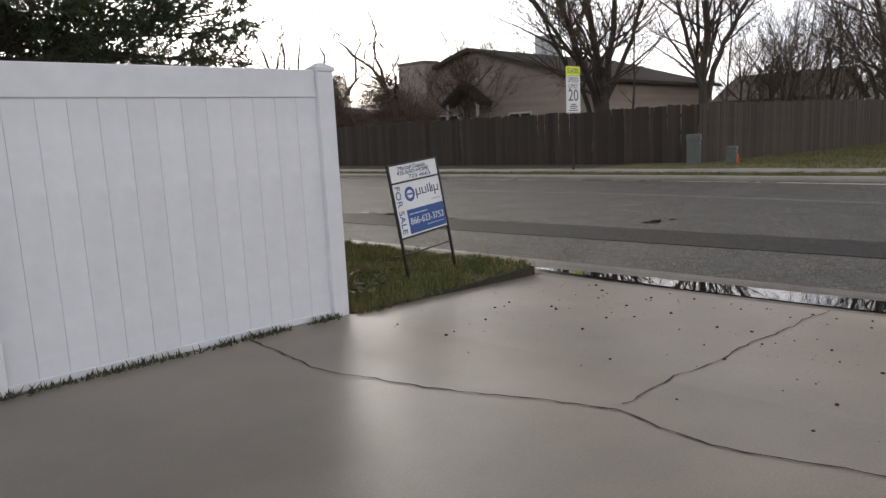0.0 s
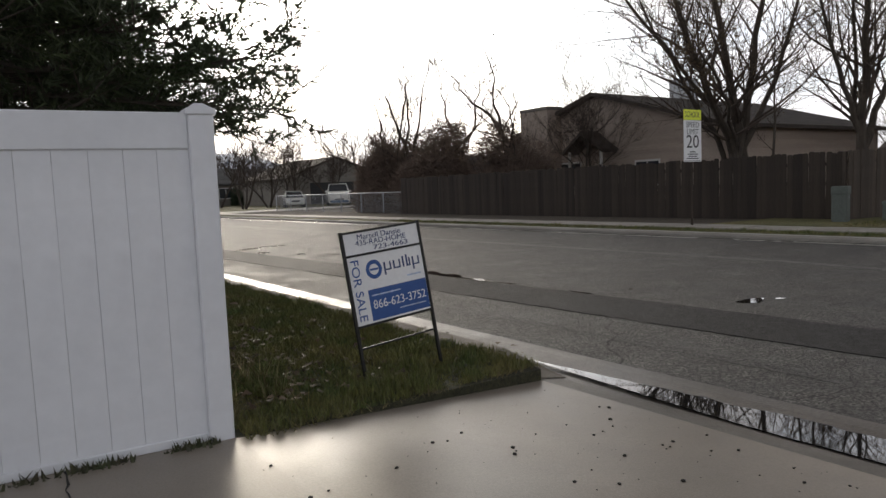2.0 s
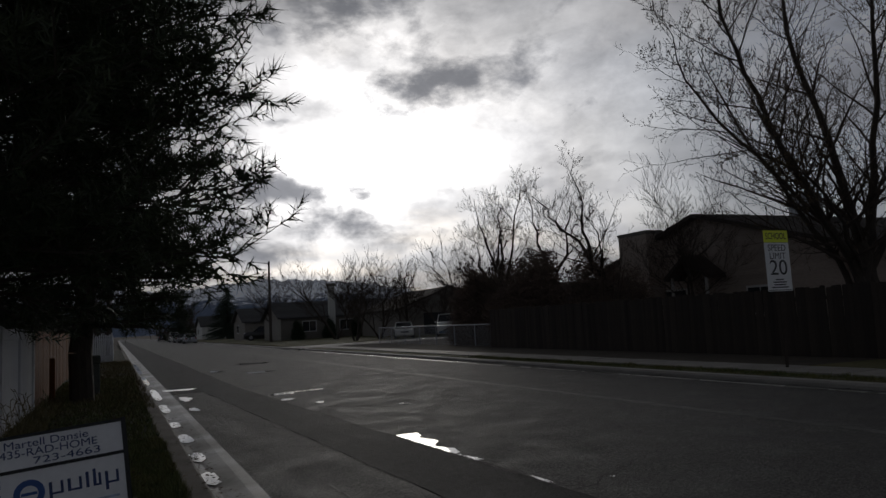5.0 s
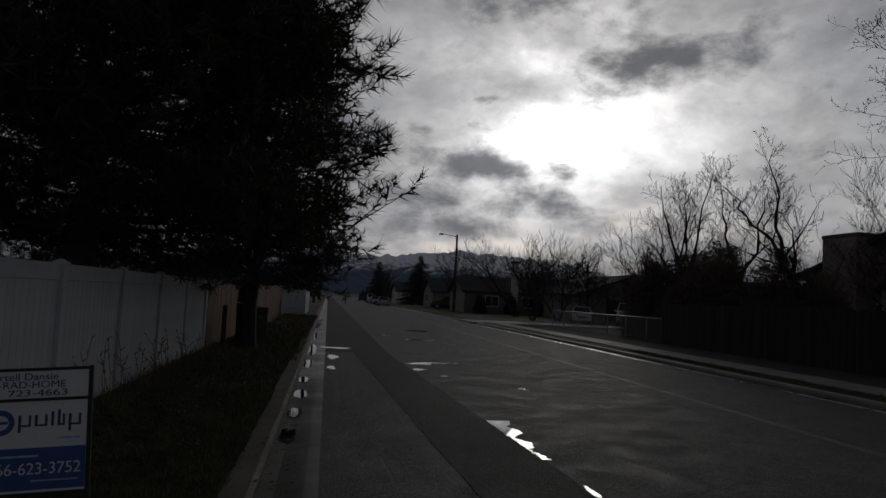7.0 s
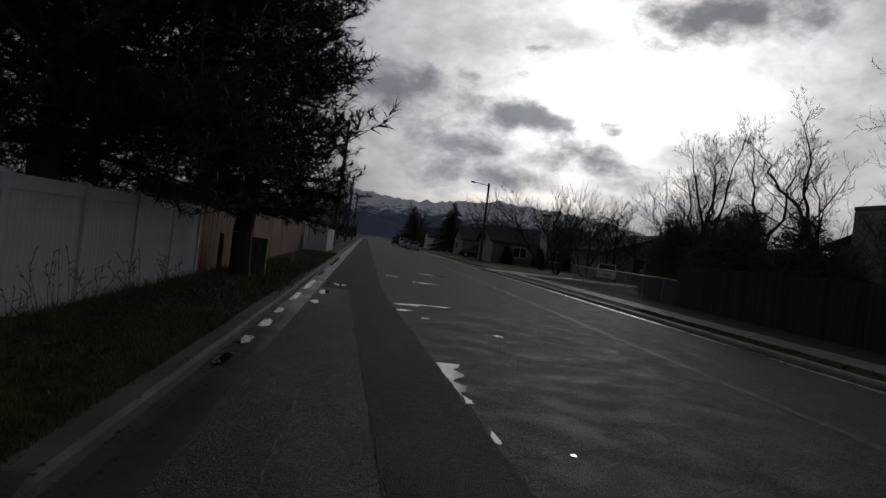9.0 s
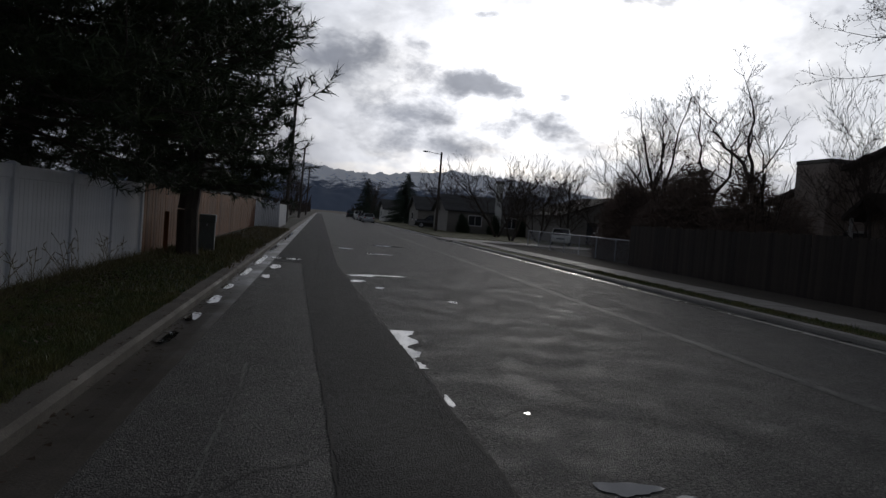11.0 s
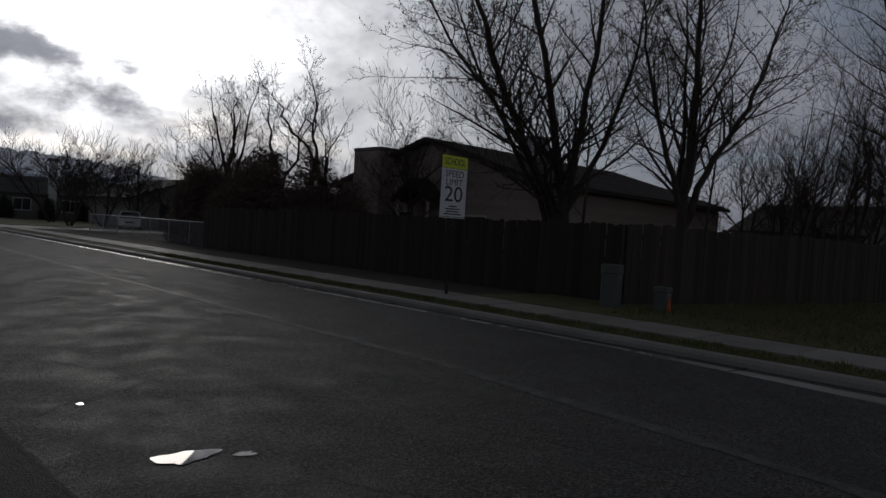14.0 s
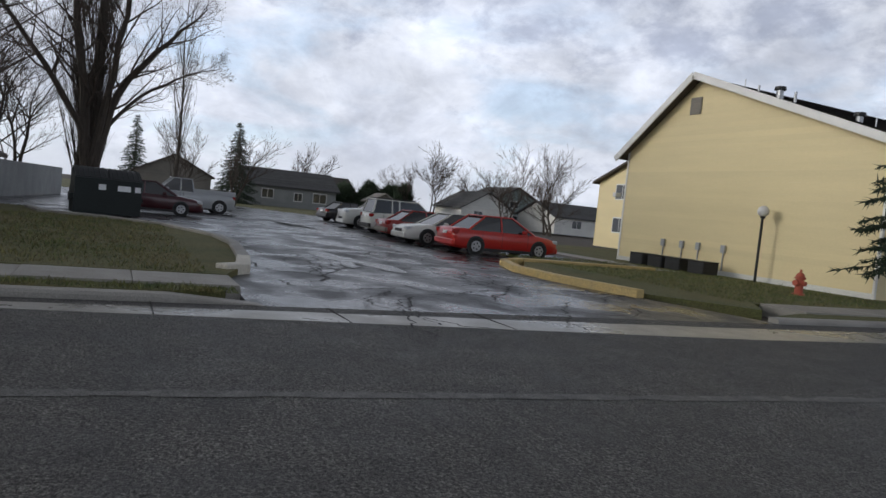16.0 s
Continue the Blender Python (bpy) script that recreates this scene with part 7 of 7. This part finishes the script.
car("pickup_truck", pose(25.2, 52.6, 0.12, 0, 0, -115), white_p, "white and blue pickup truck in a driveway", 5.4, 1.95, 1.9, "pickup", blue_p)
car("sedan", pose(21.5, 53.8, 0.12, 0, 0, -110), white_p, "small white car in a driveway", 4.2, 1.7, 1.4)
car("sport_utility", pose(16.5, 92, 0.12, 0, 0, 170), black_p, "dark van parked on a front drive", 4.9, 1.9, 1.8, "suv")
for i, (x, y, c, k) in enumerate(((8.7, 108, silver_p, "sedan"), (8.8, 118, black_p, "sedan"), (8.8, 128, silver_p, "sedan"), (8.8, 140, white_p, "suv"), (8.6, 175, black_p, "suv"))):
    car("sedan" if k == "sedan" else "sport_utility", pose(x, y, 0.0, 0, 0, -90 if i % 2 else 90), c, "car parked at the kerb far down the street", 4.5, 1.75, 1.45 if k == "sedan" else 1.8, k)


def dumpster():
    root = thing("dumpster", pose(30.6, -3.7, 0.055, 0, 0, 98), "dark green steel dumpster with ribbed black lids", "dumpster")
    L, D, H = 2.3, 1.6, 1.35
    bm = bmesh.new()
    pts = [(-D / 2 + 0.1, 0.05), (D / 2 - 0.1, 0.05), (D / 2, H), (-D / 2, H + 0.35)]
    a = [bm.verts.new((-L / 2, y, z)) for y, z in pts]
    b = [bm.verts.new((L / 2, y, z)) for y, z in pts]
    bm.faces.new(a)
    bm.faces.new(b[::-1])
    for i in range(4):
        bm.faces.new((a[i], a[(i + 1) % 4], b[(i + 1) % 4], b[i]))
    bmesh.ops.recalc_face_normals(bm, faces=bm.faces[:])
    part("bin", bm, dumpster_green, root)
    for s in (-1, 1):
        part("fork_pocket", cube(s * L / 2 - 0.09, s * L / 2 + 0.09, -0.5, 0.6, 0.55, 0.75, 0.02), dumpster_green, root)
    for k in range(2):
        bm = bmesh.new()
        n = 8
        for j in range(n):
            y0, y1 = -D / 2 + D * j / n, -D / 2 + D * (j + 1) / n
            arc = lambda y: H + 0.36 - 0.35 * (y + D / 2) / D + 0.16 * math.sin((y + D / 2) / D * math.pi)
            x0, x1 = -L / 2 + k * L / 2 + 0.02, -L / 2 + (k + 1) * L / 2 - 0.02
            v = [bm.verts.new(p) for p in ((x0, y0, arc(y0)), (x1, y0, arc(y0)), (x1, y1, arc(y1)), (x0, y1, arc(y1)))]
            w = [bm.verts.new((p.co.x, p.co.y, p.co.z + 0.03)) for p in v]
            bm.faces.new(w)
            bm.faces.new(v[::-1])
            for i in range(4):
                bm.faces.new((v[i], v[(i + 1) % 4], w[(i + 1) % 4], w[i]))
        lid = part("lid", bm, dark_plastic, root, "ribbed black plastic lid")
        for q in range(6):
            bm = bmesh.new()
            x = -L / 2 + k * L / 2 + 0.12 + q * 0.18
            for j in range(n):
                y0, y1 = -D / 2 + D * j / n, -D / 2 + D * (j + 1) / n
                rod(bm, (x, y0, arc(y0) + 0.03), (x, y1, arc(y1) + 0.03), 0.025, n=6)
            part("rib", bm, dumpster_green, lid)
    for x0, x1 in ((-0.75, -0.3), (-1.1, -0.9), (0.1, 0.35)):
        part("notice", cube(x0, x1, D / 2 - 0.03, D / 2 - 0.015, 0.95, 1.2, 0, Matrix.Identity(4)), white_plate, root)


dumpster()
shed = thing("garden_shed", Matrix.Translation((36.3, 1.9, 0.1)), "low dark wooden shed beside the fence", "shed")
part("wall", cube(-1.4, 1.4, -1.2, 1.2, -0.05, 1.9, 0.01), oldwood, shed)
gable_roof(shed, -1.4, 1.4, -1.2, 1.2, 1.9, 2.5, shingle, 0.25, "x")
